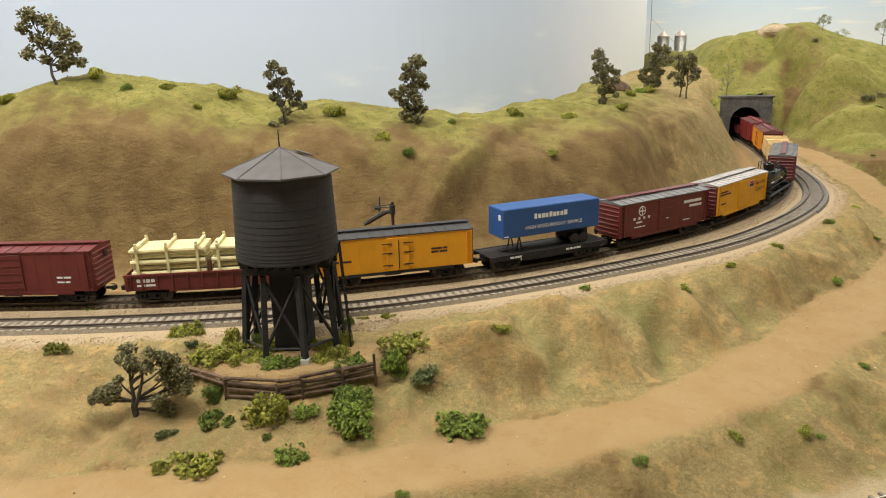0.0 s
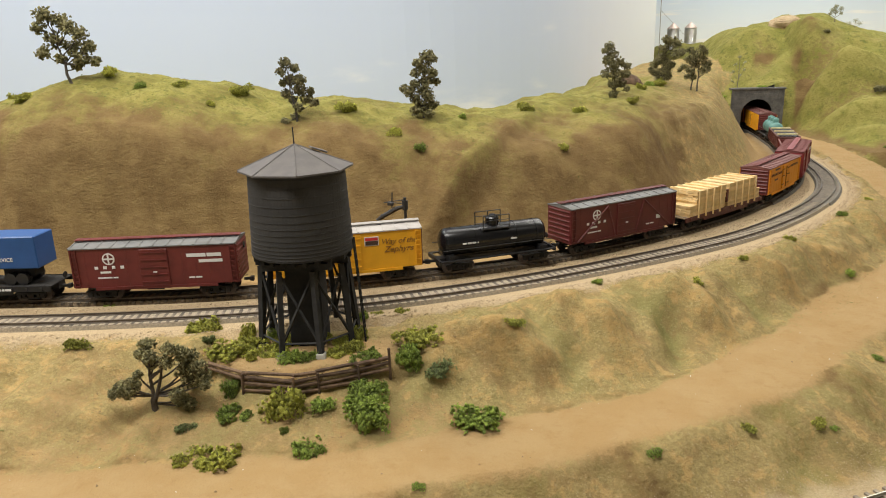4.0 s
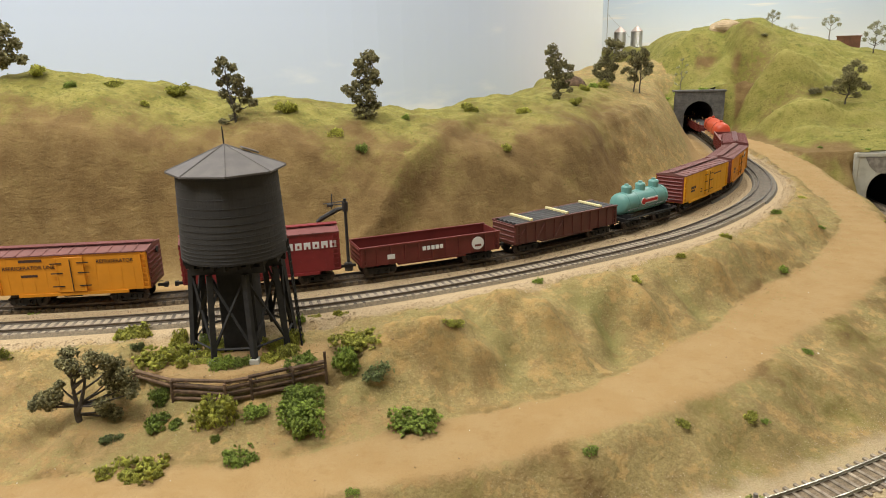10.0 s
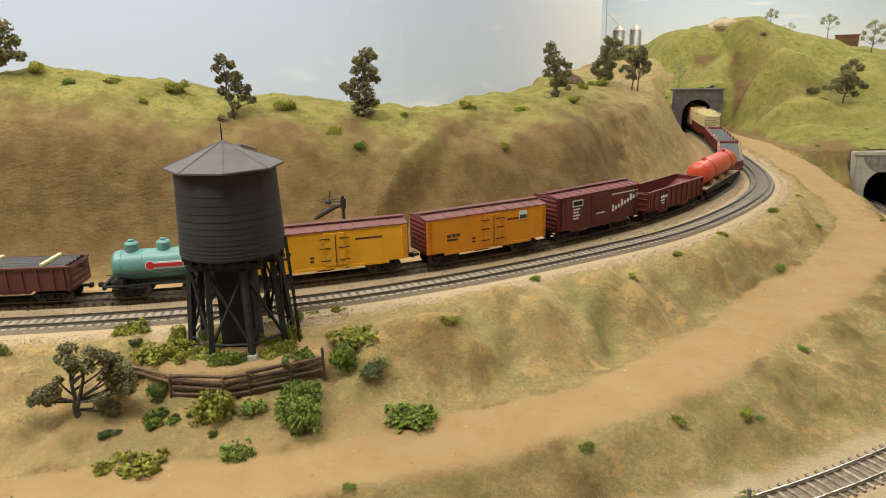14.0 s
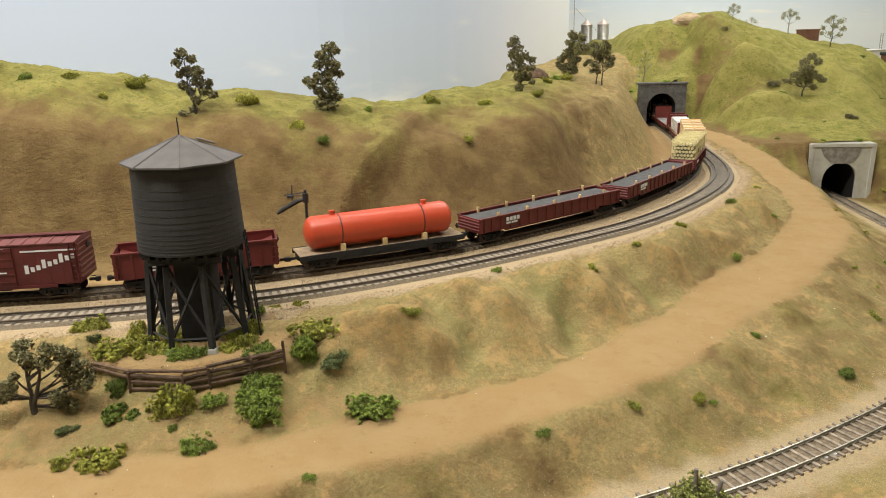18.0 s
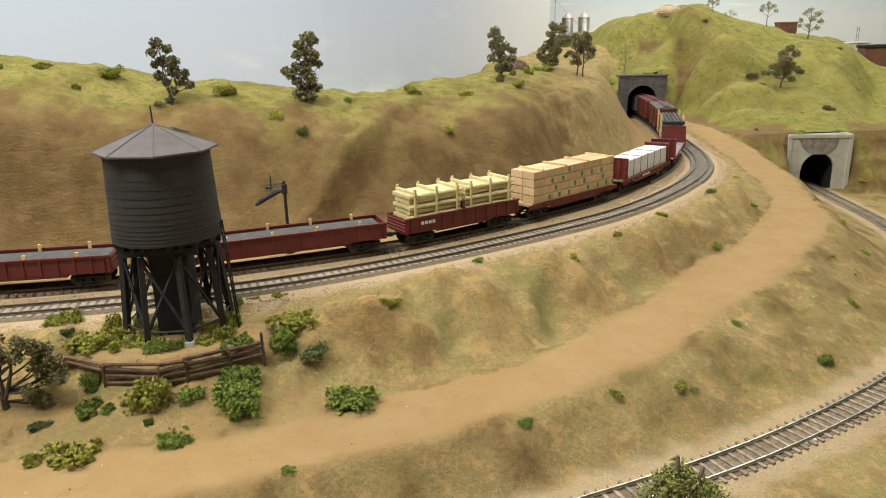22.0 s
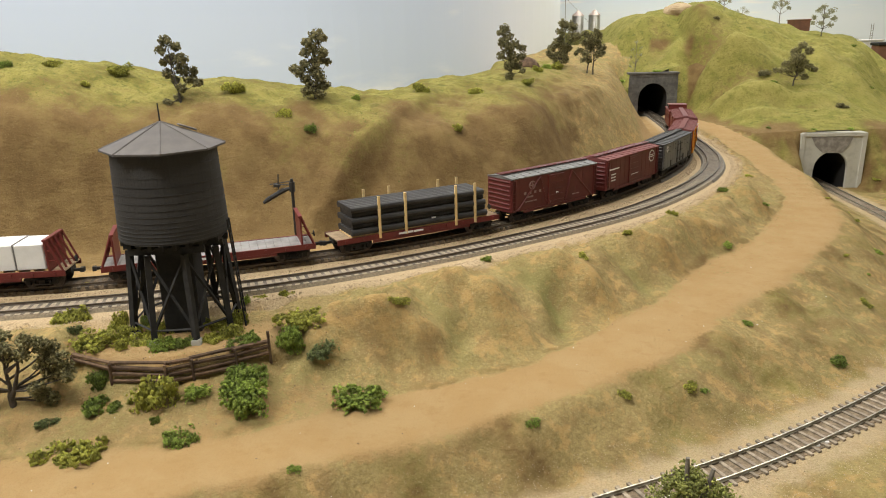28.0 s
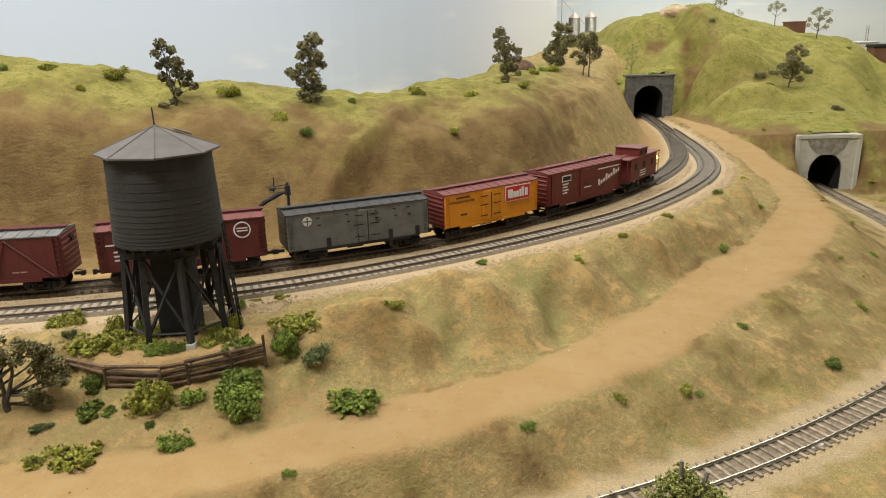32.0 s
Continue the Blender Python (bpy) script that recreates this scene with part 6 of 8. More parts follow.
def house_car(label, length, body, roof, walk_mat, kind="steel", eave=EAVE, door_w=0.024, door_x=0.0, ends=None, category="boxcar", truss=False, plug=False):
    """Boxcar or reefer: sides with posts, ribbed ends, ribbed roof with a running board, doors, ladders, underframe."""
    half = length / 2
    root = tagged(new("boxcar" if category == "boxcar" else "refrigerator_car"), label, category)
    ends = ends or body
    part("body", one_box(-half, half, -W2, W2, SILL, eave, 0.0003), body, root)
    # roof
    bm = bmesh.new()
    rise = 0.0026
    over = 0.0006
    rings = [[bm.verts.new((x, y, z)) for y, z in ((-W2 - over, eave - 0.0006), (-W2 - over, eave + 0.0003), (0, eave + rise), (W2 + over, eave + 0.0003), (W2 + over, eave - 0.0006))] for x in (-half - 0.0004, half + 0.0004)]
    for i in range(5):
        j = (i + 1) % 5
        bm.faces.new((rings[0][i], rings[0][j], rings[1][j], rings[1][i]))
    bm.faces.new(rings[0][::-1])
    bm.faces.new(rings[1])
    bmesh.ops.recalc_face_normals(bm, faces=bm.faces)
    part("roof", bm, roof, root)
    n = 12
    for k in range(n + 1):
        x = -half + length * k / n
        rb = bmesh.new()
        for s in (-1, 1):
            vs = [rb.verts.new(p) for p in ((x - 0.0006, s * (W2 + over), eave + 0.0002), (x + 0.0006, s * (W2 + over), eave + 0.0002), (x + 0.0006, 0, eave + rise - 0.0001), (x - 0.0006, 0, eave + rise - 0.0001))]
            up = [rb.verts.new(v.co + Vector((0, 0, 0.0006))) for v in vs]
            rb.faces.new(up)
            for i in range(4):
                rb.faces.new((vs[i], vs[(i + 1) % 4], up[(i + 1) % 4], up[i]))
        bmesh.ops.recalc_face_normals(rb, faces=rb.faces)
        part("roof_rib", rb, roof, root)
    for y in (-0.0026, 0.0, 0.0026):
        part("running_board", one_box(-half - 0.001, half + 0.001, y - 0.0011, y + 0.0011, eave + rise + 0.0010, eave + rise + 0.0017), walk_mat, root)
    # ends with horizontal corrugations
    for s in (-1, 1):
        for k in range(7):
            z = SILL + 0.004 + (eave - SILL - 0.007) * k / 6
            rb = bmesh.new()
            rod(rb, (s * half, -W2 + 0.0018, z), (s * half, W2 - 0.0018, z), 0.0012, 6)
            part("end_rib", rb, ends, root)
        part("end_sheet", one_box(s * half - 0.0003, s * half + 0.0005, -W2 + 0.0002, W2 - 0.0002, SILL + 0.0004, eave - 0.0006), ends, root)
    # side sills and doors on both sides
    for s in (-1, 1):
        y = s * W2
        part("side_sill", one_box(-half + 0.018, half - 0.018, y - 0.0008, y + 0.0008, SILL - 0.0022, SILL + 0.0002), body if not plug else DARK, root)
        d0, d1 = door_x - door_w / 2, door_x + door_w / 2
        door = part("door", one_box(d0, d1, min(y, y + s * 0.0012), max(y, y + s * 0.0012), SILL + 0.0008, eave - 0.0022, 0.0002), body, root)
        yo = y + s * 0.0012
        if kind == "reefer":
            for xx in (d0 + 0.0006, (d0 + d1) / 2, d1 - 0.0006):
                part("door_post", one_box(xx - 0.0004, xx + 0.0004, min(yo, yo + s * 0.0003), max(yo, yo + s * 0.0003), SILL + 0.001, eave - 0.0024), body, door)
            for z in (SILL + 0.006, SILL + 0.017, eave - 0.007):
                for a, b in ((d0 - 0.004, d0 + 0.005), (d1 - 0.005, d1 + 0.004)):
                    part("hinge", one_box(a, b, min(yo, yo + s * 0.0005), max(yo, yo + s * 0.0005), z - 0.0004, z + 0.0004), DARK, door)
            bmr = bmesh.new()
            rod(bmr, ((d0 + d1) / 2 + 0.0008, yo + s * 0.0006, SILL + 0.002), ((d0 + d1) / 2 + 0.0008, yo + s * 0.0006, eave - 0.004), 0.0004, 5)
            part("lock_bar", bmr, DARK, door)
        else:
            for k in range(5):
                z = SILL + 0.004 + (eave - SILL - 0.009) * k / 4
                part("door_rib", one_box(d0 + 0.001, d1 - 0.001, min(yo, yo + s * 0.0005), max(yo, yo + s * 0.0005), z - 0.0004, z + 0.0004), body, door)
            part("door_track", one_box(d0 - door_w * 0.9, d1, min(y, y + s * 0.0011), max(y, y + s * 0.0011), SILL - 0.0004, SILL + 0.0006), body, root)
        # rivet seams or truss posts
        seams = [x for x in np.linspace(-half + 0.012, half - 0.012, 11) if not d0 - 0.002 < x < d1 + 0.002]
        for i, x in enumerate(seams):
            part("side_seam", one_box(x - 0.0003, x + 0.0003, min(y, y + s * 0.00016), max(y, y + s * 0.00016), SILL + 0.0004, eave - 0.001), body, root)
        if truss:
            for x0, x1 in ((-half + 0.008, d0 - 0.012), (d0 - 0.002, d0 - 0.012), (half - 0.008, d1 + 0.012), (d1 + 0.002, d1 + 0.012)):
                bmr = bmesh.new()
                rod(bmr, (x0, y + s * 0.0004, SILL + 0.001), (x1, y + s * 0.0004, eave - 0.002), 0.0009, 4)
                part("diagonal_brace", bmr, body, root)
        for e in (-1, 1):
            ladder(root, body, e * (half - 0.0032), s, SILL + 0.002, eave - 0.002, 8)
            part("step", one_box(e * (half - 0.003) - 0.002, e * (half - 0.003) + 0.002, y - 0.0004, y + 0.0004, SILL - 0.0052, SILL - 0.0046), DARK, root)
    part("underframe", one_box(-half + 0.006, half - 0.006, -0.0060, 0.0060, 0.0088, SILL), DARK, root)
    part("brake_tank", one_box(-0.012, 0.004, -0.0125, -0.0075, 0.0072, SILL - 0.0002, 0.001), DARK, root)
    brake_wheel(root, half)
    running_gear(root, half, half - 0.021)
    return root


def gondola(label, length, body, height_, kind="ribbed", category="gondola", inside=None):
    half = length / 2
    root = tagged(new("gondola"), label, category)
    top = SILL + height_
    t = 0.0009
    for s in (-1, 1):
        part("side", one_box(-half, half, min(s * W2, s * (W2 - t)), max(s * W2, s * (W2 - t)), SILL - 0.001, top, 0.0002), body, root)
        part("end", one_box(min(s * half, s * (half - t)), max(s * half, s * (half - t)), -W2 + t, W2 - t, SILL - 0.001, top, 0.0002), body, root)
        part("top_rail", one_box(-half - 0.0004, half + 0.0004, s * W2 - 0.0012, s * W2 + 0.0012, top - 0.0008, top + 0.0006), body, root)
        for k in range(4):
            rb = bmesh.new()
            z = SILL + 0.002 + (height_ - 0.004) * k / 3
            rod(rb, (s * half, -W2 + 0.001, z), (s * half, W2 - 0.001, z), 0.0009, 5)
            part("end_rib", rb, body, root)
        n = max(8, int(length / 0.0125))
        for k in range(n + 1):
            x = -half + 0.002 + (length - 0.004) * k / n
            part("side_post", one_box(x - 0.0007, x + 0.0007, min(s * W2, s * (W2 + 0.0011)), max(s * W2, s * (W2 + 0.0011)), SILL - 0.001, top - 0.0006), body, root)
        if kind == "wood":
            for k in range(0, n, 2):
                x = -half + 0.002 + (length - 0.004) * k / n
                x1 = x + (length - 0.004) / n * (1 if x < 0 else -1) + (0 if x < 0 else (length - 0.004) / n)
                bmr = bmesh.new()
                rod(bmr, (x, s * (W2 + 0.0005), SILL), (x1, s * (W2 + 0.0005), top - 0.001), 0.0006, 4)
                part("diagonal_brace", bmr, body, root)
        for e in (-1, 1):
            ladder(root, body, e * (half - 0.003), s, SILL + 0.001, top - 0.001, 5)
    part("floor", one_box(-half + t, half - t, -W2 + t, W2 - t, SILL - 0.001, SILL + 0.0006), inside or body, root)
    part("underframe", one_box(-half + 0.004, half - 0.004, -0.0055, 0.0055, 0.0085, SILL - 0.001), DARK, root)
    part("fish_belly_sill", one_box(-half + 0.035, half - 0.035, -W2 + 0.0002, W2 - 0.0002, SILL - 0.0030, SILL - 0.0011), body, root)
    brake_wheel(root, half, top - 0.004)
    running_gear(root, half, half - 0.020)
    return root


def flat_car(label, length, body, deck, deck_z=0.0148, category="flatcar"):
    half = length / 2
    root = tagged(new("flatcar"), label, category)
    for s in (-1, 1):
        y0, y1 = (W2 - 0.0014, W2) if s > 0 else (-W2, -W2 + 0.0014)
        part("side_sill", one_box(-half, half, y0, y1, deck_z - 0.0045, deck_z + 0.0004), body, root)
        part("fish_belly_sill", one_box(-half + 0.034, half - 0.034, y0, y1, deck_z - 0.0070, deck_z - 0.0046), body, root)
    part("centre_sill", one_box(-half, half, -0.005, 0.005, deck_z - 0.0062, deck_z - 0.0012), DARK, root)
    n = max(10, int(length / 0.0068))
    for k in range(n):
        x = -half + length * k / n
        part("deck_plank", one_box(x + 0.0001, x + length / n - 0.0001, -W2 + 0.0016, W2 - 0.0016, deck_z - 0.0010, deck_z), deck, root)
    for k in range(10):
        x = -half + 0.008 + (length - 0.016) * k / 9
        for s in (-1, 1):
            part("stake_pocket", one_box(x - 0.0010, x + 0.0010, min(s * W2, s * (W2 + 0.0011)), max(s * W2, s * (W2 + 0.0011)), deck_z - 0.0036, deck_z - 0.0008), body, root)
    brake_wheel(root, half, deck_z + 0.004)
    running_gear(root, half, half - 0.020)
    return root


def lying_tank(root, name, r, x0, x1, z, mat, n=28, dome=0.5):
    """A round tank with dished ends along x."""
    bm = bmesh.new()
    prof = [(x0 + r * dome * (1 - math.cos(a)), r * math.sin(a)) for a in (0.25, 0.6, 0.95, 1.25, 1.5708)]
    prof += [(x1 - r * dome * (1 - math.cos(a)), r * math.sin(a)) for a in (1.5708, 1.25, 0.95, 0.6, 0.25)]
    rings = [[bm.verts.new((x, rr * math.cos(6.28319 * k / n), z + rr * math.sin(6.28319 * k / n))) for k in range(n)] for x, rr in prof]
    for a, b in zip(rings, rings[1:]):
        for k in range(n):
            j = (k + 1) % n
            bm.faces.new((a[k], a[j], b[j], b[k]))
    bm.faces.new(rings[0][::-1])
    bm.faces.new(rings[-1])
    bmesh.ops.recalc_face_normals(bm, faces=bm.faces)
    return part(name, bm, mat, root, smooth=True)


def bands(root, r, xs, z, mat, name="band"):
    for x in xs:
        bm = lathe([(r - 0.0003, -0.0006), (r + 0.0004, -0.0006), (r + 0.0004, 0.0006), (r - 0.0003, 0.0006)], 28, 0, False)
        bmesh.ops.transform(bm, matrix=pose(x, 0, z, 0, 90, 0), verts=bm.verts)
        part(name, bm, mat, root)


def dome(root, x, r, z0, z1, mat):
    bm = lathe([(r, z0), (r, z1 - 0.002), (r * 0.8, z1 - 0.0006), (r * 0.3, z1)], 16)
    bmesh.ops.translate(bm, vec=(x, 0, 0), verts=bm.verts)
    d = part("dome", bm, mat, root, smooth=False)
    b2 = lathe([(r * 0.45, z1 - 0.0004), (r * 0.45, z1 + 0.0012), (r * 0.2, z1 + 0.0016)], 10)
    bmesh.ops.translate(b2, vec=(x, 0, 0), verts=b2.verts)
    part("hatch", b2, mat, d)


def tank_car(label, length, mat, r, domes, frame_mat):
    half = length / 2
    root = tagged(new("tank_car"), label, "tank car")
    z = 0.0135 + r
    lying_tank(root, "tank", r, -half + 0.004, half - 0.004, z, mat)
    bands(root, r, (-half * 0.72, -half * 0.36, half * 0.36, half * 0.72), z, mat)
    for x in domes:
        dome(root, x, 0.0065 if len(domes) < 2 else 0.0058, z + r - 0.004, z + r + 0.0075, mat)
    part("frame", one_box(-half, half, -0.0055, 0.0055, 0.0088, 0.0125), frame_mat, root)
    for s in (-1, 1):
        part("running_board", one_box(-half, half, s * 0.0175 - 0.002, s * 0.0175 + 0.002, 0.0122, 0.0131), frame_mat, root)
        bm = bmesh.new()
        rod(bm, (-half + 0.003, s * (W2 - 0.0005), 0.0225), (half - 0.003, s * (W2 - 0.0005), 0.0225), 0.0004, 5)
        part("handrail", bm, frame_mat, root)
        for x in (-half + 0.012, half - 0.012):
            part("bolster", one_box(x - 0.003, x + 0.003, min(0, s * 0.0165), max(0, s * 0.0165), 0.0110, 0.0165), frame_mat, root)
        part("end_beam", one_box(s * half - 0.0012, s * half + 0.0012, -W2, W2, 0.0100, 0.0135), frame_mat, root)
    brake_wheel(root, half, 0.020)
    running_gear(root, half, half - 0.019)
    return root, z


CARS = []
GAPS = [1.666, 1.510, 1.357, 1.204, 1.056, 0.903, 0.755, 0.626, 0.470, 0.295, 0.158, 0.013, -0.138, -0.292, -0.401, -0.556, -0.702, -0.838, -0.985, -1.160, -1.385, -1.605, -1.756, -1.926, -2.106, -2.294, -2.479, -2.624, -2.770, -2.917, -3.051, -3.197, -3.307]
SPEED = 0.12677
RIDERS = []


def size_of(k):
    return GAPS[k] - GAPS[k + 1] - 0.0145


def enter(k, root):
    CARS.append((root, (GAPS[k] + GAPS[k + 1]) / 2, size_of(k) / 2 - 0.02))


def round_mark(root, mat, x, z, r, name="emblem", y=-W2, inner=None):
    bm = bmesh.new()
    rod(bm, (x, y - 0.0003, z), (x, y + 0.0002, z), r, 20)
    part(name, bm, mat, root)
    if inner:
        bm = bmesh.new()
        rod(bm, (x, y - 0.0004, z), (x, y, z), r * 0.78, 20)
        part(name, bm, inner, root)
        panel(root, name, mat, x - r * 0.14, x + r * 0.14, z - r * 0.8, z + r * 0.8, y, 0.0005)
        panel(root, name, mat, x - r * 0.8, x + r * 0.8, z - r * 0.14, z + r * 0.14, y, 0.0005)


def words(root, text, mat, x, z, h, y=-W2, slant=0.0):
    """Readable writing on the near side of a car."""
    cu = bpy.data.curves.new("writing", "FONT")
    cu.body, cu.size, cu.shear, cu.extrude = text, h, slant, 0.0001
    tmp = bpy.data.objects.new("writing", cu)
    scene.collection.objects.link(tmp)
    me = bpy.data.meshes.new_from_object(tmp.evaluated_get(bpy.context.evaluated_depsgraph_get()))
    bpy.data.objects.remove(tmp)
    me.materials.clear()
    me.materials.append(mat)
    o = new("writing", me)
    o.parent, o.matrix_basis = root, pose(x, y - 0.0003, z, 90, 0, 0)


def flat_marks(root, mat, half, z, side=-W2 - 0.0013):
    marks(root, mat, -half * 0.3, z, (0.008, 0.005, 0.010), 0.0018, 0.001, side)


def train():
    # 0 plain maroon boxcar
    L = size_of(0)
    c = house_car("maroon steel boxcar with ribbed ends", L, MAROON, MAROON, MAROON)
    marks(c, WHITE, L * 0.28, 0.020, (0.006, 0.004), 0.0014)
    marks(c, WHITE, L * 0.28, 0.024, (0.005, 0.006), 0.0016)
    enter(0, c)
    # 1 gondola with cream pipe load
    L = size_of(1)
    c = gondola("maroon gondola loaded with crated cream pipes", L, MAROON, 0.0125)
    marks(c, WHITE, -L * 0.43, 0.0185, (0.003, 0.003, 0.003, 0.003), 0.0030)
    marks(c, WHITE, -L * 0.43, 0.0150, (0.006, 0.008), 0.0018)
    pipe_load(c, L, 0.005)
    enter(1, c)
    # 2 golden reefer with a black roof
    L = size_of(2)
    c = house_car("golden yellow reefer with a black roof", L, GOLD, ROOF_BLACK, ROOF_BLACK, "reefer", 0.0450, 0.020, 0.0, ROOF_BLACK, "refrigerator car", plug=True)
    panel(c, "white_plate", WHITE, -0.009, -0.0045, 0.036, 0.0385)
    panel(c, "white_plate", WHITE, -0.0085, -0.005, 0.0235, 0.0255)
    marks(c, DARK_MARK, L * 0.22, 0.029, (0.010, 0.004), 0.0018)
    marks(c, DARK_MARK, L * 0.22, 0.026, (0.007, 0.007), 0.0018)
    marks(c, DARK_MARK, -L * 0.42, 0.024, (0.006, 0.010), 0.0018)
    enter(2, c)
    # 3 trailer on a flat car
    L = size_of(3)
    c = flat_car("black flatcar carrying a blue highway trailer", L, BLACK, DARK)
    marks(c, WHITE, L * 0.12, 0.0118, (0.003, 0.004, 0.002, 0.005), 0.0018, 0.001, -W2 - 0.0012)
    marks(c, WHITE, -L * 0.35, 0.0118, (0.004, 0.007), 0.0018, 0.001, -W2 - 0.0012)
    highway_trailer(c, L)
    enter(3, c)
    # 4 red boxcar with round cross emblem, silver roof
    L = size_of(4)
    c = house_car("maroon boxcar with silver roof panels and white lettering", L, MAROON, ROOF_SILVER, MAROON)
    cross_car(c, L)
    marks(c, WHITE, L * 0.20, 0.0365, (0.016, 0.012), 0.0030)
    marks(c, WHITE, L * 0.27, 0.0315, (0.020,), 0.0026)
    enter(4, c)
    # 5 yellow boxcar with pale roof and slogan
    L = size_of(5)
    c = house_car("yellow boxcar with a pale roof and brown ends", L, YELLOW, ROOF_PALE, ROOF_PALE, "steel", EAVE, 0.026, 0.0, BROWN_RED)
    panel(c, "white_plate", WHITE, L * 0.12, L * 0.12 + 0.0125, 0.0345, 0.0425)
    panel(c, "red_plate", RED_MARK, L * 0.12 + 0.0007, L * 0.12 + 0.0118, 0.0391, 0.0418, -W2, 0.0006)
    panel(c, "dark_plate", DARK_MARK, L * 0.12 + 0.0007, L * 0.12 + 0.0118, 0.0352, 0.0386, -W2, 0.0006)
    words(c, "Way of the", SCRIPT, L * 0.225, 0.0350, 0.0070, slant=0.35)
    words(c, "Zephyrs", SCRIPT, L * 0.245, 0.0275, 0.0078, slant=0.35)
    marks(c, DARK_MARK, -L * 0.45, 0.0375, (0.020,), 0.0018)
    marks(c, DARK_MARK, -L * 0.45, 0.0345, (0.012, 0.014), 0.0018)
    marks(c, DARK_MARK, -L * 0.42, 0.024, (0.012,), 0.0016)
    enter(5, c)
    # 6 black tank car
    L = size_of(6)
    c, z = tank_car("glossy black tank car with a railed dome platform", L, TANK_GLOSS, 0.0130, (0.0,), BLACK)
    platform(c, z + 0.0130)
    marks(c, WHITE, -L * 0.30, z - 0.001, (0.004, 0.004, 0.006), 0.0014, 0.0008, -0.0130)
    marks(c, WHITE, L * 0.12, z - 0.001, (0.006,), 0.0014, 0.0008, -0.0130)
    enter(6, c)
    # 7 boxcar with cross emblem
    L = size_of(7)
    c = house_car("brown-red boxcar with grey roof panels", L, BROWN_RED, ROOF_SILVER, BROWN_RED, truss=True)
    cross_car(c, L)
    panel(c, "white_plate", WHITE, L * 0.30, L * 0.30 + 0.006, 0.0225, 0.0265)
    enter(7, c)
    # 8 lumber
    L = size_of(8)
    c = flat_car("brown flatcar stacked with raw lumber bundles", L, RUST, DECK)
    lumber_load(c, L)
    enter(8, c)
    # 9 orange-yellow reefer
    L = size_of(9)
    c = house_car("orange-yellow wooden reefer with a brown roof", L, ORANGE, ROOF_BROWN, ROOF_PINK, "reefer", 0.0448, 0.022, 0.0, BROWN_RED, "refrigerator car")
    words(c, "REFRIGERATOR LINE", DARK_MARK, -L * 0.43, 0.0335, 0.0044)
    marks(c, DARK_MARK, -L * 0.32, 0.0395, (0.018,), 0.0022)
    marks(c, DARK_MARK, -L * 0.32, 0.0270, (0.013,), 0.0020)
    words(c, "REFRIGERATOR", DARK_MARK, L * 0.17, 0.0365, 0.0042)
    enter(9, c)
    # 10 bright red boxcar
    L = size_of(10)
    c = house_car("bright red boxcar with bold white block lettering", L, WAB_RED, ROOF_PINK, WAB_RED, door_w=0.030)
    for k in range(6):
        x = L * 0.155 + k * 0.0074
        panel(c, "letter_shape", WHITE, x, x + 0.0056, 0.0335, 0.0395)
        panel(c, "letter_gap", WAB_RED, x + 0.0019, x + 0.0037, 0.0335 + 0.0013 * (k % 2), 0.0360 + 0.0013 * (k % 2), -W2, 0.0006)
    marks(c, WHITE, -L * 0.43, 0.0335, (0.006, 0.006, 0.003, 0.006), 0.0022)
    marks(c, WHITE, -L * 0.43, 0.0255, (0.008,), 0.0032)
    marks(c, WHITE, -L * 0.43, 0.0210, (0.008,), 0.0020)
    enter(10, c)
    # 11 red gondola with round white emblem
    L = size_of(11)
    c = gondola("empty red gondola with a round white emblem", L, MAROON, 0.0165, inside=RUST)
    for k in range(5):
        panel(c, "letter_shape", WHITE, -0.010 + k * 0.0042, -0.010 + k * 0.0042 + 0.0030, 0.0205, 0.0240, -W2 - 0.0012)
    round_mark(c, WHITE, L * 0.33, 0.0205, 0.0062, y=-W2 - 0.0012)
    panel(c, "emblem", MAROON, L * 0.33 - 0.0032, L * 0.33 + 0.0032, 0.0175, 0.0195, -W2 - 0.0014, 0.0003)
    marks(c, WHITE, -L * 0.32, 0.0165, (0.007,), 0.0042, 0.001, -W2 - 0.0012)
    enter(11, c)
    # 12 brown wooden gondola with black pipes
    L = size_of(12)
    c = gondola("rusty brown wooden gondola filled with black pipes", L, RUST, 0.0190, "wood")
    dark_pipes(c, L)
    enter(12, c)
    # 13 teal three-dome tank car
    L = size_of(13)
    c, z = tank_car("teal tank car with three domes", L, TEAL, 0.0124, (-L * 0.27, 0.0, L * 0.27), BLACK)
    panel(c, "white_plate", WHITE, -0.011, 0.017, z - 0.0020, z + 0.0040, -0.0125)
    panel(c, "red_script", RED_MARK, -0.008, 0.016, z - 0.0005, z + 0.0026, -0.0125, 0.0007)
    round_mark(c, WHITE, -0.010, z + 0.0010, 0.0042, "red_script", -0.0126)
    round_mark(c, RED_MARK, -0.010, z + 0.0010, 0.0034, "red_script", -0.0129)
    enter(13, c)
    # 14, 15 yellow reefers
    for k, col in ((14, YELLOW), (15, ORANGE)):
        L = size_of(k)
        c = house_car("yellow reefer with maroon roof and ends" if k == 14 else "orange-yellow reefer with a square herald", L, col, ROOF_BROWN, ROOF_BROWN, "reefer", 0.0450, 0.018, 0.004, MAROON, "refrigerator car")
        marks(c, DARK_MARK, -L * 0.34, 0.026, (0.004, 0.004, 0.004), 0.0030)
        marks(c, DARK_MARK, -L * 0.34, 0.0225, (0.011,), 0.0022)
        marks(c, DARK_MARK, L * 0.16, 0.0345, (0.024,), 0.0016)
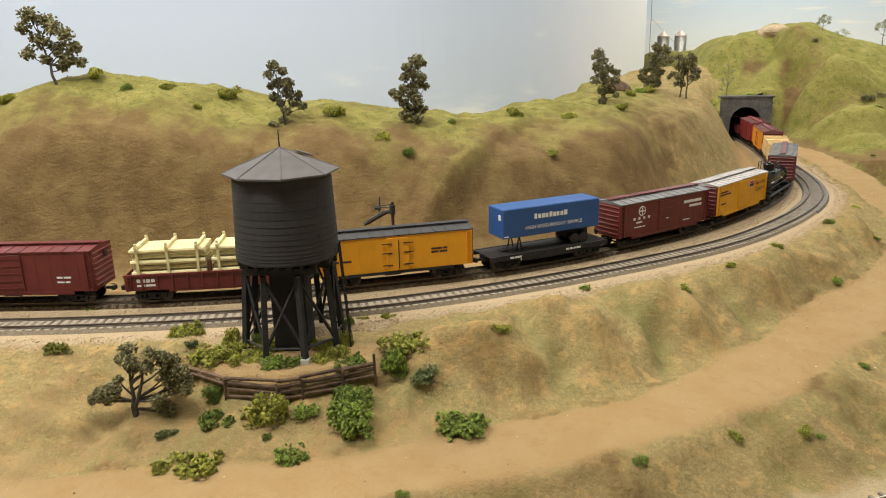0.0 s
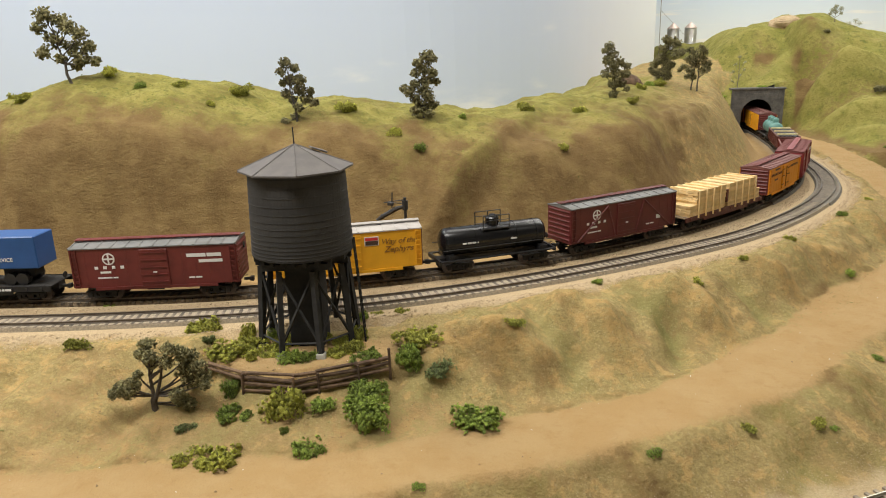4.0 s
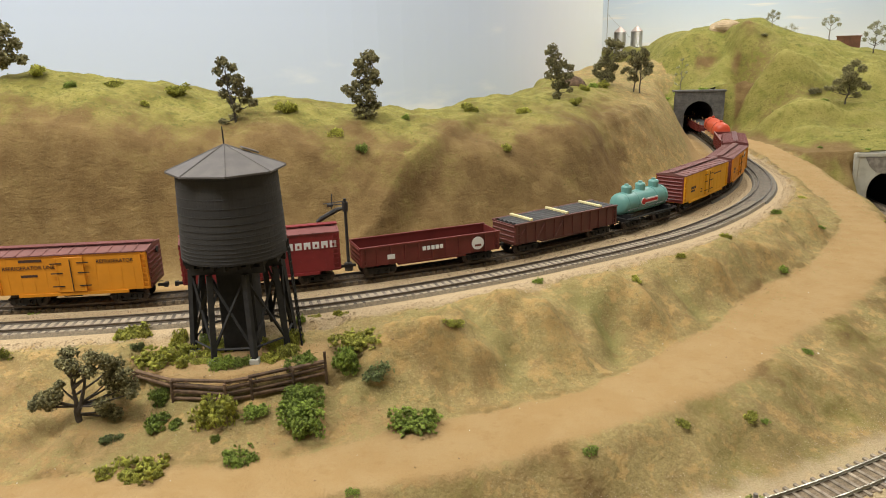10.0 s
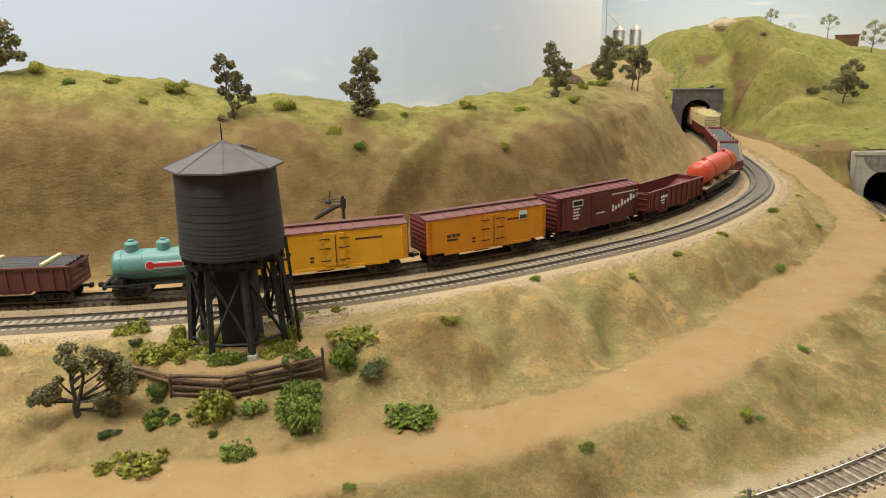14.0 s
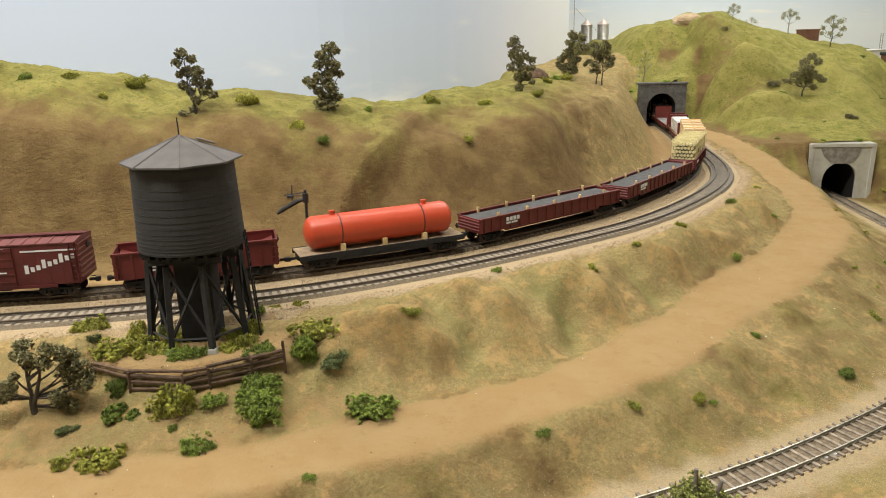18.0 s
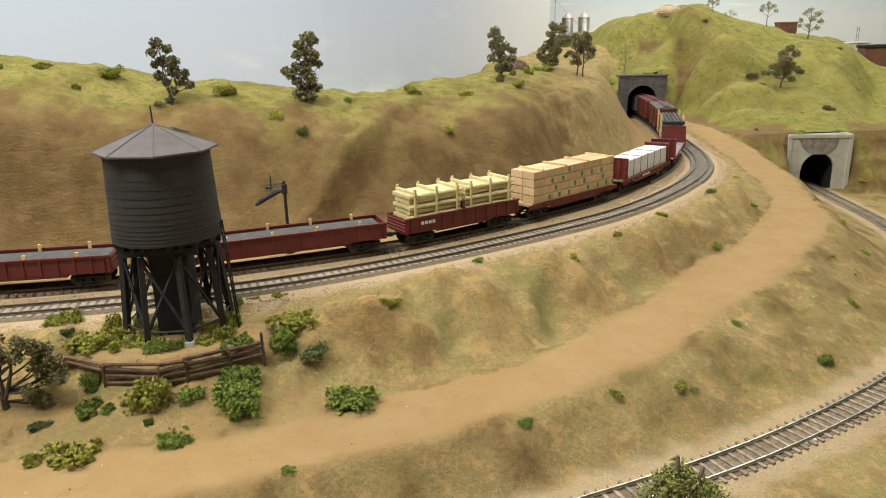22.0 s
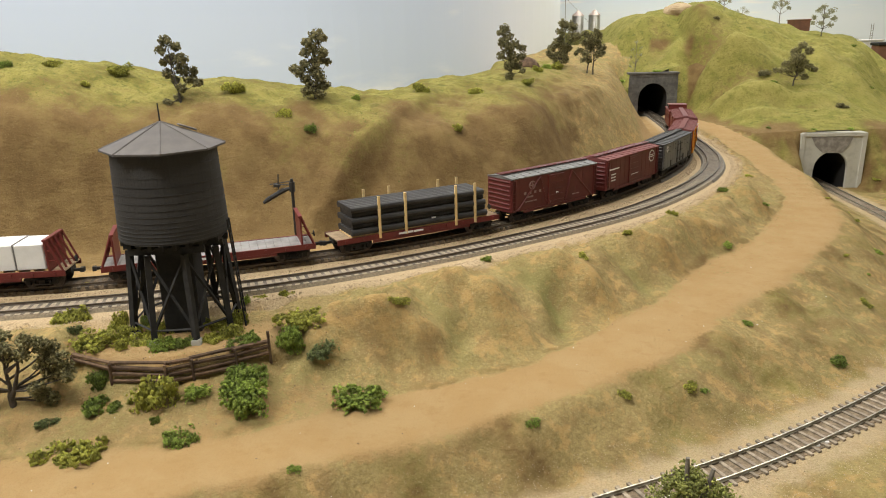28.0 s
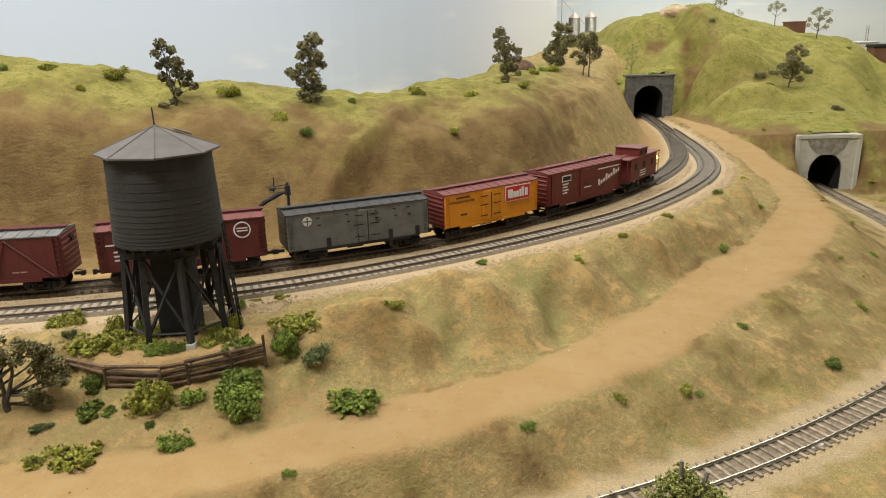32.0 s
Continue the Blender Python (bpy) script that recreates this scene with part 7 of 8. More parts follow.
        if k == 15:
            panel(c, "white_plate", WHITE, L * 0.26, L * 0.26 + 0.0092, 0.0335, 0.0420)
            panel(c, "dark_plate", DARK_MARK, L * 0.26 + 0.0008, L * 0.26 + 0.0084, 0.0342, 0.0380, -W2, 0.0006)
        for z in (0.018, 0.0215):
            panel(c, "dark_plate", DARK, -0.018, -0.0145, z, z + 0.0014)
        enter(k, c)
    # 16 brown-red boxcar with slanted script
    L = size_of(16)
    c = house_car("brown-red boxcar with slanting white script", L, BROWN_RED, ROOF_PINK, BROWN_RED)
    herald_script(c, L, True)
    enter(16, c)
    # 17 hopper
    L = size_of(17)
    hopper(17, L)
    # 18 red tank on a flat car
    L = size_of(18)
    c = flat_car("wood-decked flatcar carrying an orange-red storage tank", L, DARK, DECK)
    big_tank(c, L)
    enter(18, c)
    # 19, 20 long gondolas
    for k in (19, 20):
        L = size_of(k)
        c = gondola("long maroon gondola with a grey covered load", L, MAROON, 0.0135)
        part("grey_load", one_box(-L / 2 + 0.004, L / 2 - 0.004, -W2 + 0.0018, W2 - 0.0018, SILL + 0.001, SILL + 0.0115, 0.0008), LOAD_GREY, c, "flat grey covered load")
        for x in np.linspace(-L * 0.38, L * 0.38, 5):
            for s in (-1, 1):
                part("stake", one_box(x - 0.0012, x + 0.0012, s * (W2 - 0.0016) - 0.0010, s * (W2 - 0.0016) + 0.0010, SILL + 0.002, SILL + 0.0172), WOOD, c, "pale wooden stake")
        for i in range(4):
            panel(c, "letter_shape", WHITE, -L * 0.34 + i * 0.0048, -L * 0.34 + i * 0.0048 + 0.0034, 0.0195, 0.0232, -W2 - 0.0012)
        marks(c, WHITE, -L * 0.34, 0.0165, (0.006, 0.008), 0.0018, 0.001, -W2 - 0.0012)
        enter(k, c)
    # 21 gondola with cream pipes
    L = size_of(21)
    c = gondola("maroon gondola piled with cream pipe bundles", L, MAROON, 0.0135)
    marks(c, WHITE, -L * 0.38, 0.0190, (0.003, 0.003, 0.003, 0.003), 0.0030, 0.0012, -W2 - 0.0012)
    pipe_load(c, L, 0.0065)
    enter(21, c)
    # 22 crates
    L = size_of(22)
    c = flat_car("maroon flatcar stacked with kraft-wrapped crates", L, MAROON, DECK)
    crate_load(c, L)
    enter(22, c)
    # 23, 24 bulkhead flats
    for k in (23, 24):
        L = size_of(k)
        c = flat_car("maroon bulkhead flatcar with white-wrapped load" if k == 23 else "empty maroon bulkhead flatcar with a grey deck", L, MAROON, DECK_GREY if k == 24 else DECK)
        bulkheads(c, L)
        flat_marks(c, WHITE, L / 2, 0.0120)
        if k == 23:
            wrapped_load(c, L)
        enter(k, c)
    # 25 black pipes held by stakes
    L = size_of(25)
    c = flat_car("maroon flatcar with black pipes between wooden stakes", L, MAROON, DECK)
    staked_pipes(c, L)
    flat_marks(c, WHITE, L / 2, 0.0120)
    enter(25, c)
    # 26 braced boxcar
    L = size_of(26)
    c = house_car("dark maroon outside-braced boxcar with a grey roof", L, BROWN_RED, ROOF_SILVER, BROWN_RED, truss=True)
    cross_car(c, L, True)
    enter(26, c)
    # 27 boxcar with round ring emblem
    L = size_of(27)
    c = house_car("brown-red boxcar with a round white ring emblem", L, BROWN_RED, ROOF_PINK, BROWN_RED)
    x = L * 0.36
    round_mark(c, WHITE, x, 0.0375, 0.0072)
    bm = bmesh.new()
    rod(bm, (x, -W2 - 0.0004, 0.0375), (x, -W2, 0.0375), 0.0060, 20)
    part("emblem", bm, BROWN_RED, c)
    panel(c, "emblem", WHITE, x - 0.0045, x + 0.0045, 0.0362, 0.0372, -W2, 0.0006)
    panel(c, "emblem", WHITE, x - 0.0045, x + 0.0045, 0.0385, 0.0395, -W2, 0.0006)
    marks(c, WHITE, -L * 0.45, 0.0345, (0.024,), 0.0013)
    for z in (0.0215, 0.0250, 0.0285):
        marks(c, WHITE, -L * 0.41, z, (0.011,), 0.0013)
    panel(c, "white_plate", WHITE, -0.008, 0.010, 0.0225, 0.0232, -W2 - 0.0014)
    enter(27, c)
    # 28 silver-grey reefer with black ends
    L = size_of(28)
    c = house_car("silver-grey steel reefer with black ends", L, GREY_CAR, ROOF_BLACK, ROOF_BLACK, "reefer", 0.0450, 0.016, 0.006, BLACK, "refrigerator car", plug=True)
    for x in (-L * 0.24, -L * 0.02, L * 0.20, L * 0.40):
        panel(c, "dark_plate", DARK, x, x + 0.0042, SILL - 0.001, SILL + 0.0085)
    for x in (-L * 0.30, -L * 0.1, L * 0.1, L * 0.24, L * 0.34):
        panel(c, "dark_plate", DARK, x, x + 0.003, 0.0395, 0.0405)
        panel(c, "dark_plate", DARK, x + 0.001, x + 0.004, 0.0330, 0.0340)
    round_mark(c, WHITE, -L * 0.36, 0.038, 0.0042)
    panel(c, "emblem", GREY_CAR, -L * 0.36 - 0.0038, -L * 0.36 + 0.0038, 0.0374, 0.0386, -W2, 0.0006)
    panel(c, "emblem", GREY_CAR, -L * 0.36 - 0.0006, -L * 0.36 + 0.0006, 0.0342, 0.0418, -W2, 0.0006)
    enter(28, c)
    # 29 orange reefer with a red plate
    L = size_of(29)
    c = house_car("orange reefer with a red and white plate", L, ORANGE, ROOF_PINK, ROOF_PINK, "reefer", 0.0450, 0.018, -0.004, MAROON, "refrigerator car")
    panel(c, "red_plate", RED_MARK, L * 0.13, L * 0.13 + 0.032, 0.0285, 0.0425, -W2 - 0.0014)
    panel(c, "white_border", WHITE, L * 0.13 - 0.0007, L * 0.13 + 0.0327, 0.0278, 0.0432, -W2 - 0.0011)
    for k, (w, h) in enumerate(((0.0065, 0.0085), (0.0075, 0.0060), (0.0022, 0.0075), (0.0034, 0.0095), (0.0034, 0.0080))):
        x = L * 0.13 + 0.0024 + (0, 0.0072, 0.0154, 0.0182, 0.0230)[k]
        panel(c, "letter_shape", WHITE, x, x + w, 0.0312, 0.0312 + h, -W2 - 0.0018)
    marks(c, DARK_MARK, -L * 0.38, 0.0395, (0.016,), 0.0016)
    words(c, "REFRIGERATOR LINE", DARK_MARK, -L * 0.46, 0.0355, 0.0034)
    marks(c, DARK_MARK, -L * 0.34, 0.0225, (0.008,), 0.0018)
    enter(29, c)
    # 30 boxcar with script
    L = size_of(30)
    c = house_car("maroon boxcar with slanting white script lettering", L, MAROON, ROOF_PINK, MAROON)
    herald_script(c, L, False)
    enter(30, c)
    # 31 caboose
    caboose(31, size_of(31))


def cross_car(c, L, dim=False):
    ink = FADED if dim else WHITE
    round_mark(c, ink, -L * 0.27, 0.0375, 0.0046 if dim else 0.0052, inner=BROWN_RED)
    for k in range(4):
        panel(c, "letter_shape", ink, -L * 0.36 + k * 0.0072, -L * 0.36 + k * 0.0072 + 0.0028, 0.0288, 0.0313)
    marks(c, ink, -L * 0.33, 0.0250, (0.009,), 0.0018)
    marks(c, ink, -L * 0.35, 0.0205, (0.012, 0.004), 0.0012)
    panel(c, "white_plate", WHITE, -0.001, 0.002, 0.0245, 0.0256, -W2 - 0.0014)
    marks(c, ink, L * 0.20, 0.0180, (0.005, 0.005), 0.0012)


def herald_script(c, L, plate):
    panel(c, "white_plate", WHITE, -L * 0.33, -L * 0.33 + 0.015, 0.0355, 0.0425)
    panel(c, "dark_plate", DARK, -L * 0.33 + 0.0012, -L * 0.33 + 0.0138, 0.0368, 0.0412, -W2, 0.0006)
    for k in range(4):
        marks(c, WHITE, -L * 0.32, 0.0320 - 0.0032 * k, (0.010 - 0.002 * (k % 2),), 0.0015)
    bm = bmesh.new()
    for k in range(9):
        x = L * 0.16 + k * 0.0046
        z = 0.0225 + k * 0.0014
        box(bm, x, x + 0.0030, -W2 - 0.0004, -W2, z, z + (0.0072 if k % 3 == 0 else 0.0040))
    box(bm, L * 0.15, L * 0.17 + 0.040, -W2 - 0.0003, -W2, 0.0405, 0.0418)
    part("script_shape", bm, WHITE, c)
    panel(c, "white_plate", WHITE, -0.006, 0.006, 0.0240, 0.0250, -W2 - 0.0014)


def pipe_load(c, L, lift=0.0):
    """Two crated bundles of cream pipes with bearers and straps."""
    r = 0.0021
    z0 = SILL + 0.0008
    for b in (-1, 1):
        x0, x1 = (-L / 2 + 0.006, -0.0025) if b < 0 else (0.0025, L / 2 - 0.006)
        for row in range(7):
            for k in range(7 - row % 2):
                y = (k - (6 - row % 2) / 2) * 0.0046
                bm = bmesh.new()
                zz = z0 + r + row * 0.0040 + lift * (row / 6)
                rod(bm, (x0 + 0.001 * (row % 2), y, zz), (x1, y, zz), r, 8)
                part("pipe", bm, CREAM, c)
        top = z0 + 0.0293 + lift
        for x in np.linspace(x0 + 0.006, x1 - 0.006, 3):
            part("bearer", one_box(x - 0.0012, x + 0.0012, -W2 - 0.0005, W2 + 0.0005, top - 0.001, top + 0.0014), CREAM, c)
            for s in (-1, 1):
                part("crate_post", one_box(x - 0.0011, x + 0.0011, s * 0.0160 - 0.0008, s * 0.0160 + 0.0008, SILL + 0.010, top + 0.0040), CREAM, c)
    part("brace_block", one_box(-0.0015, 0.0015, -W2 + 0.002, -W2 + 0.006, SILL + 0.012, SILL + 0.022), RUST, c)


def lumber_load(c, L):
    rng = random.Random(8)
    z = 0.0150
    for b in (-1, 1):
        x0, x1 = (-L / 2 + 0.006, -0.0015) if b < 0 else (0.0015, L / 2 - 0.006)
        for row in range(11):
            cut = 0.0 if row < 5 else 0.012
            a0 = x0 + (cut if b < 0 else 0) + rng.uniform(0, 0.002)
            a1 = x1 - (cut if b > 0 else 0) - rng.uniform(0, 0.002)
            for k in range(6):
                y = -W2 + 0.0008 + k * 0.0059
                part("board", one_box(a0 + rng.uniform(0, 0.0012), a1 - rng.uniform(0, 0.0012), y, y + 0.0057, z + row * 0.0024, z + row * 0.0024 + 0.0022), WOOD, c)
        for x in np.linspace(x0 + 0.016, x1 - 0.014, 4):
            for s in (-1, 1):
                part("stake", one_box(x - 0.0009, x + 0.0009, min(s * W2, s * (W2 + 0.0013)), max(s * W2, s * (W2 + 0.0013)), 0.0125, z + 0.0275), WOOD, c)
            part("top_strip", one_box(x - 0.0008, x + 0.0008, -W2 - 0.001, W2 + 0.001, z + 0.0264, z + 0.0276), WOOD, c)
    part("stain", one_box(-0.0013, 0.0013, -W2 - 0.0002, -W2 + 0.002, z + 0.006, z + 0.020), RUST, c, "brown strap between the bundles")


def highway_trailer(c, L):
    t = tagged(new("highway_trailer"), "blue highway semi-trailer with white lettering", "trailer")
    RIDERS.append((t, c))
    x0, x1, z0, z1 = -0.052, 0.058, 0.0300, 0.0580
    part("trailer_box", one_box(x0, x1, -0.0140, 0.0140, z0, z1, 0.0008), BLUE, t, "blue trailer box")
    for k in range(9):
        w = 0.0028 + 0.0004 * (k % 3)
        panel(t, "letter_shape", WHITE, x0 + 0.034 + k * 0.0042, x0 + 0.034 + k * 0.0042 + w, 0.0460, 0.0500 + 0.0008 * (k % 4 == 0), -0.0140)
    words(t, "HIGH SPEED FREIGHT SERVICE", WHITE, x0 + 0.024, 0.0365, 0.0048, -0.0140)
    panel(t, "white_plate", WHITE, x0 + 0.001, x0 + 0.006, 0.0315, 0.0325, -0.0140)
    part("front_plate", one_box(x0 - 0.0004, x0 + 0.0002, -0.010, -0.006, 0.047, 0.052), WHITE, t)
    for x in (0.030, 0.0405):
        for y in (-0.0112, -0.0078, 0.0078, 0.0112):
            bm = bmesh.new()
            rod(bm, (x, y - 0.0014, 0.0202), (x, y + 0.0014, 0.0202), 0.0054, 14)
            part("tyre", bm, BLACK, t)
        bm = bmesh.new()
        rod(bm, (x, -0.0112, 0.0202), (x, 0.0112, 0.0202), 0.0009, 6)
        part("axle", bm, DARK, t)
    part("chassis", one_box(0.022, 0.049, -0.007, 0.007, 0.0215, z0), DARK, t)
    for y in (-0.008, 0.008):
        for x in (-0.034, -0.028):
            bm = bmesh.new()
            rod(bm, (x, y, 0.0148), (-0.031, y, z0), 0.0007, 5)
            part("landing_leg", bm, DARK, t)
    part("hitch_stand", one_box(-0.048, -0.040, -0.004, 0.004, 0.0148, 0.0162), DARK, c)


def platform(c, z):
    for s in (-1, 1):
        bm = bmesh.new()
        for x in (-0.013, 0.0, 0.013):
            rod(bm, (x, s * 0.0105, z - 0.004), (x, s * 0.0105, z + 0.0095), 0.0005, 5)
        rod(bm, (-0.013, s * 0.0105, z + 0.0095), (0.013, s * 0.0105, z + 0.0095), 0.0005, 5)
        rod(bm, (-0.013, s * 0.0105, z + 0.005), (0.013, s * 0.0105, z + 0.005), 0.0004, 5)
        part("platform_rail", bm, BLACK, c)
        part("platform", one_box(-0.014, 0.014, min(s * 0.005, s * 0.012), max(s * 0.005, s * 0.012), z - 0.0030, z - 0.0020), BLACK, c)


def dark_pipes(c, L):
    for row in range(2):
        for k in range(5):
            bm = bmesh.new()
            y = (k - 2) * 0.0064
            rod(bm, (-L / 2 + 0.004, y, SILL + 0.0120 + row * 0.0052), (L / 2 - 0.004, y, SILL + 0.0120 + row * 0.0052), 0.0031, 10)
            part("pipe", bm, PIPE_BLACK, c)
    part("dunnage", one_box(-L / 2 + 0.003, L / 2 - 0.003, -W2 + 0.002, W2 - 0.002, SILL + 0.0006, SILL + 0.0090), RUST, c)
    for x in (-L * 0.34, 0.0, L * 0.34):
        part("bearer", one_box(x - 0.0014, x + 0.0014, -W2 + 0.001, W2 - 0.001, SILL + 0.0200, SILL + 0.0220), CREAM, c, "pale wooden bearer")


def hopper(k, L):
    c = gondola("empty maroon open hopper car with sloping bays", L, MAROON, 0.0215, category="hopper")
    c.name = "hopper_car"
    for s in (-1, 1):
        bm = bmesh.new()
        vs = [bm.verts.new(p) for p in ((s * (L / 2 - 0.003), -W2 + 0.001, SILL + 0.017), (s * (L / 2 - 0.003), W2 - 0.001, SILL + 0.017), (s * 0.020, W2 - 0.001, SILL + 0.0012), (s * 0.020, -W2 + 0.001, SILL + 0.0012))]
        ex = bmesh.ops.extrude_face_region(bm, geom=[bm.faces.new(vs)])
        bmesh.ops.translate(bm, vec=(0, 0, -0.0008), verts=[v for v in ex["geom"] if isinstance(v, bmesh.types.BMVert)])
        bmesh.ops.recalc_face_normals(bm, faces=bm.faces)
        part("slope_sheet", bm, MAROON, c)
        for x in (-0.026, 0.026):
            part("hopper_bay", one_box(x - 0.011, x + 0.011, min(s * 0.004, s * 0.015), max(s * 0.004, s * 0.015), 0.0052, SILL - 0.001, 0.001), MAROON, c)
    for i in range(4):
        panel(c, "letter_shape", WHITE, -L * 0.30 + i * 0.0040, -L * 0.30 + i * 0.0040 + 0.0028, 0.0240, 0.0268, -W2 - 0.0012)
    marks(c, WHITE, -L * 0.30, 0.0205, (0.010,), 0.0016, 0.001, -W2 - 0.0012)
    marks(c, WHITE, -L * 0.28, 0.0175, (0.007,), 0.0012, 0.001, -W2 - 0.0012)
    enter(k, c)


def big_tank(c, L):
    r = 0.0150
    z = 0.0165 + r
    lying_tank(c, "storage_tank", r, -0.072, 0.072, z, ORANGE_RED, 32, 0.55)
    bands(c, r, (-0.040, 0.040), z, RUST, "strap")
    for x in (-0.045, 0.045):
        bm = bmesh.new()
        rod(bm, (x, 0, z + r - 0.002), (x, 0, z + r + 0.0035), 0.0028, 10)
        part("nozzle", bm, ORANGE_RED, c)
    for x in (-0.040, 0.0, 0.040):
        for s in (-1, 1):
            part("saddle_block", one_box(x - 0.002, x + 0.002, s * 0.0125 - 0.003, s * 0.0125 + 0.003, 0.0148, 0.0212), WOOD, c, "pale wooden saddle block")


def crate_load(c, L):
    rng = random.Random(3)
    z0 = 0.0162
    half = L / 2 - 0.007
    for row in range(4):
        z = z0 + row * 0.0086
        off = 0.006 if row % 2 else 0.0
        x = -half
        while x < half - 0.006:
            w = min(rng.choice((0.0165, 0.0195, 0.0165)), half - x)
            if x == -half:
                w -= off
            for s in (-1, 1):
                y0, y1 = (0.0003, W2 - 0.0008) if s > 0 else (-W2 + 0.0008, -0.0003)
                o = part("crate", one_box(x + 0.0002, x + w - 0.0003, y0, y1, z + 0.0002, z + 0.0080, 0.0003), KRAFT, c)
                if s < 0 and rng.random() < 0.5:
                    part("green_stamp", one_box(x + w * 0.45, x + w * 0.45 + 0.0036, y0 - 0.0003, y0 + 0.0001, z + 0.0015, z + 0.0066), GREEN_MARK, o)
            x += w
        part("bearer", one_box(-half, half, -W2 + 0.003, -W2 + 0.0055, z - 0.0006, z + 0.0002), WOOD, c)
    part("bearer", one_box(-half - 0.002, half + 0.002, -W2 + 0.0020, W2 - 0.0020, 0.0148, 0.0162), WOOD, c)
    for x in np.linspace(-half * 0.8, half * 0.85, 4):
        part("top_strip", one_box(x - 0.0012, x + 0.0012, -0.0170, 0.0170, z0 + 4 * 0.0086 - 0.0004, z0 + 4 * 0.0086 + 0.0012), WOOD, c)


def bulkheads(c, L):
    """An upright plate near each end, with sloping braces towards the car's end."""
    for s in (-1, 1):
        x, xe = s * (L / 2 - 0.0115), s * (L / 2 - 0.0015)
        b = part("bulkhead", one_box(x - 0.0008, x + 0.0008, -W2, W2, 0.0148, 0.0405, 0.0003), MAROON, c)
        for y in (-0.0165, -0.0085, 0.0, 0.0085, 0.0165):
            bm = bmesh.new()
            rod(bm, (x + s * 0.0008, y, 0.0398), (xe, y, 0.0152), 0.0010, 4)
            part("bulkhead_post", bm, MAROON, b)
        for z, k in ((0.0235, 0.65), (0.0315, 0.34)):
            xr = x + (xe - x) * k
            part("bulkhead_rail", one_box(min(x, xr), max(x, xr), -W2 + 0.0006, -W2 + 0.0016, z - 0.0004, z + 0.0004), MAROON, b)
        part("bulkhead_cap", one_box(x - 0.0016, x + 0.0016, -W2, W2, 0.0396, 0.0410), MAROON, b)


def wrapped_load(c, L):
    half = L / 2 - 0.0140
    n = 6
    for k in range(n):
        x0 = -half + 2 * half * k / n
        part("wrapped_pack", one_box(x0 + 0.0003, x0 + 2 * half / n - 0.0003, -W2 + 0.0026, W2 - 0.0026, 0.0162, 0.0375 - 0.0004 * (k % 2), 0.0007), WRAP, c)
    for k in range(2 * n + 1):
        x = -half + 2 * half * k / (2 * n)
        part("bearer", one_box(x - 0.0012, x + 0.0012, -W2 + 0.002, W2 - 0.002, 0.0148, 0.0163), WOOD, c)
    for k in range(1, n):
        x = -half + 2 * half * k / n
        part("strap", one_box(x - 0.0003, x + 0.0003, -W2 + 0.0023, W2 - 0.0023, 0.0162, 0.0377), DECK_GREY, c)


def staked_pipes(c, L):
    r = 0.0030
    half = L / 2 - 0.014
    for row in range(5):
        for k in range(6 - row % 2):
            bm = bmesh.new()
            y = (k - (5 - row % 2) / 2) * 0.0060
            z = 0.0163 + r + row * 0.0053
            rod(bm, (-half + 0.002 * (row % 2), y, z), (half - 0.001 * row, y, z), r, 10)
            part("pipe", bm, PIPE_BLACK, c)
    part("bearer", one_box(-half, half, -W2 + 0.002, W2 - 0.002, 0.0148, 0.0164), WOOD, c)
    for x in (-half * 0.62, -half * 0.25, half * 0.50, half * 0.80):
        for s in (-1, 1):
            part("stake", one_box(x - 0.0011, x + 0.0011, s * (W2 + 0.0004) - 0.0010, s * (W2 + 0.0004) + 0.0010, 0.0115, 0.0505), WOOD, c, "pale wooden stake")
    panel(c, "white_plate", WHITE, 0.010, 0.014, 0.0215, 0.0232, -W2 + 0.0012)


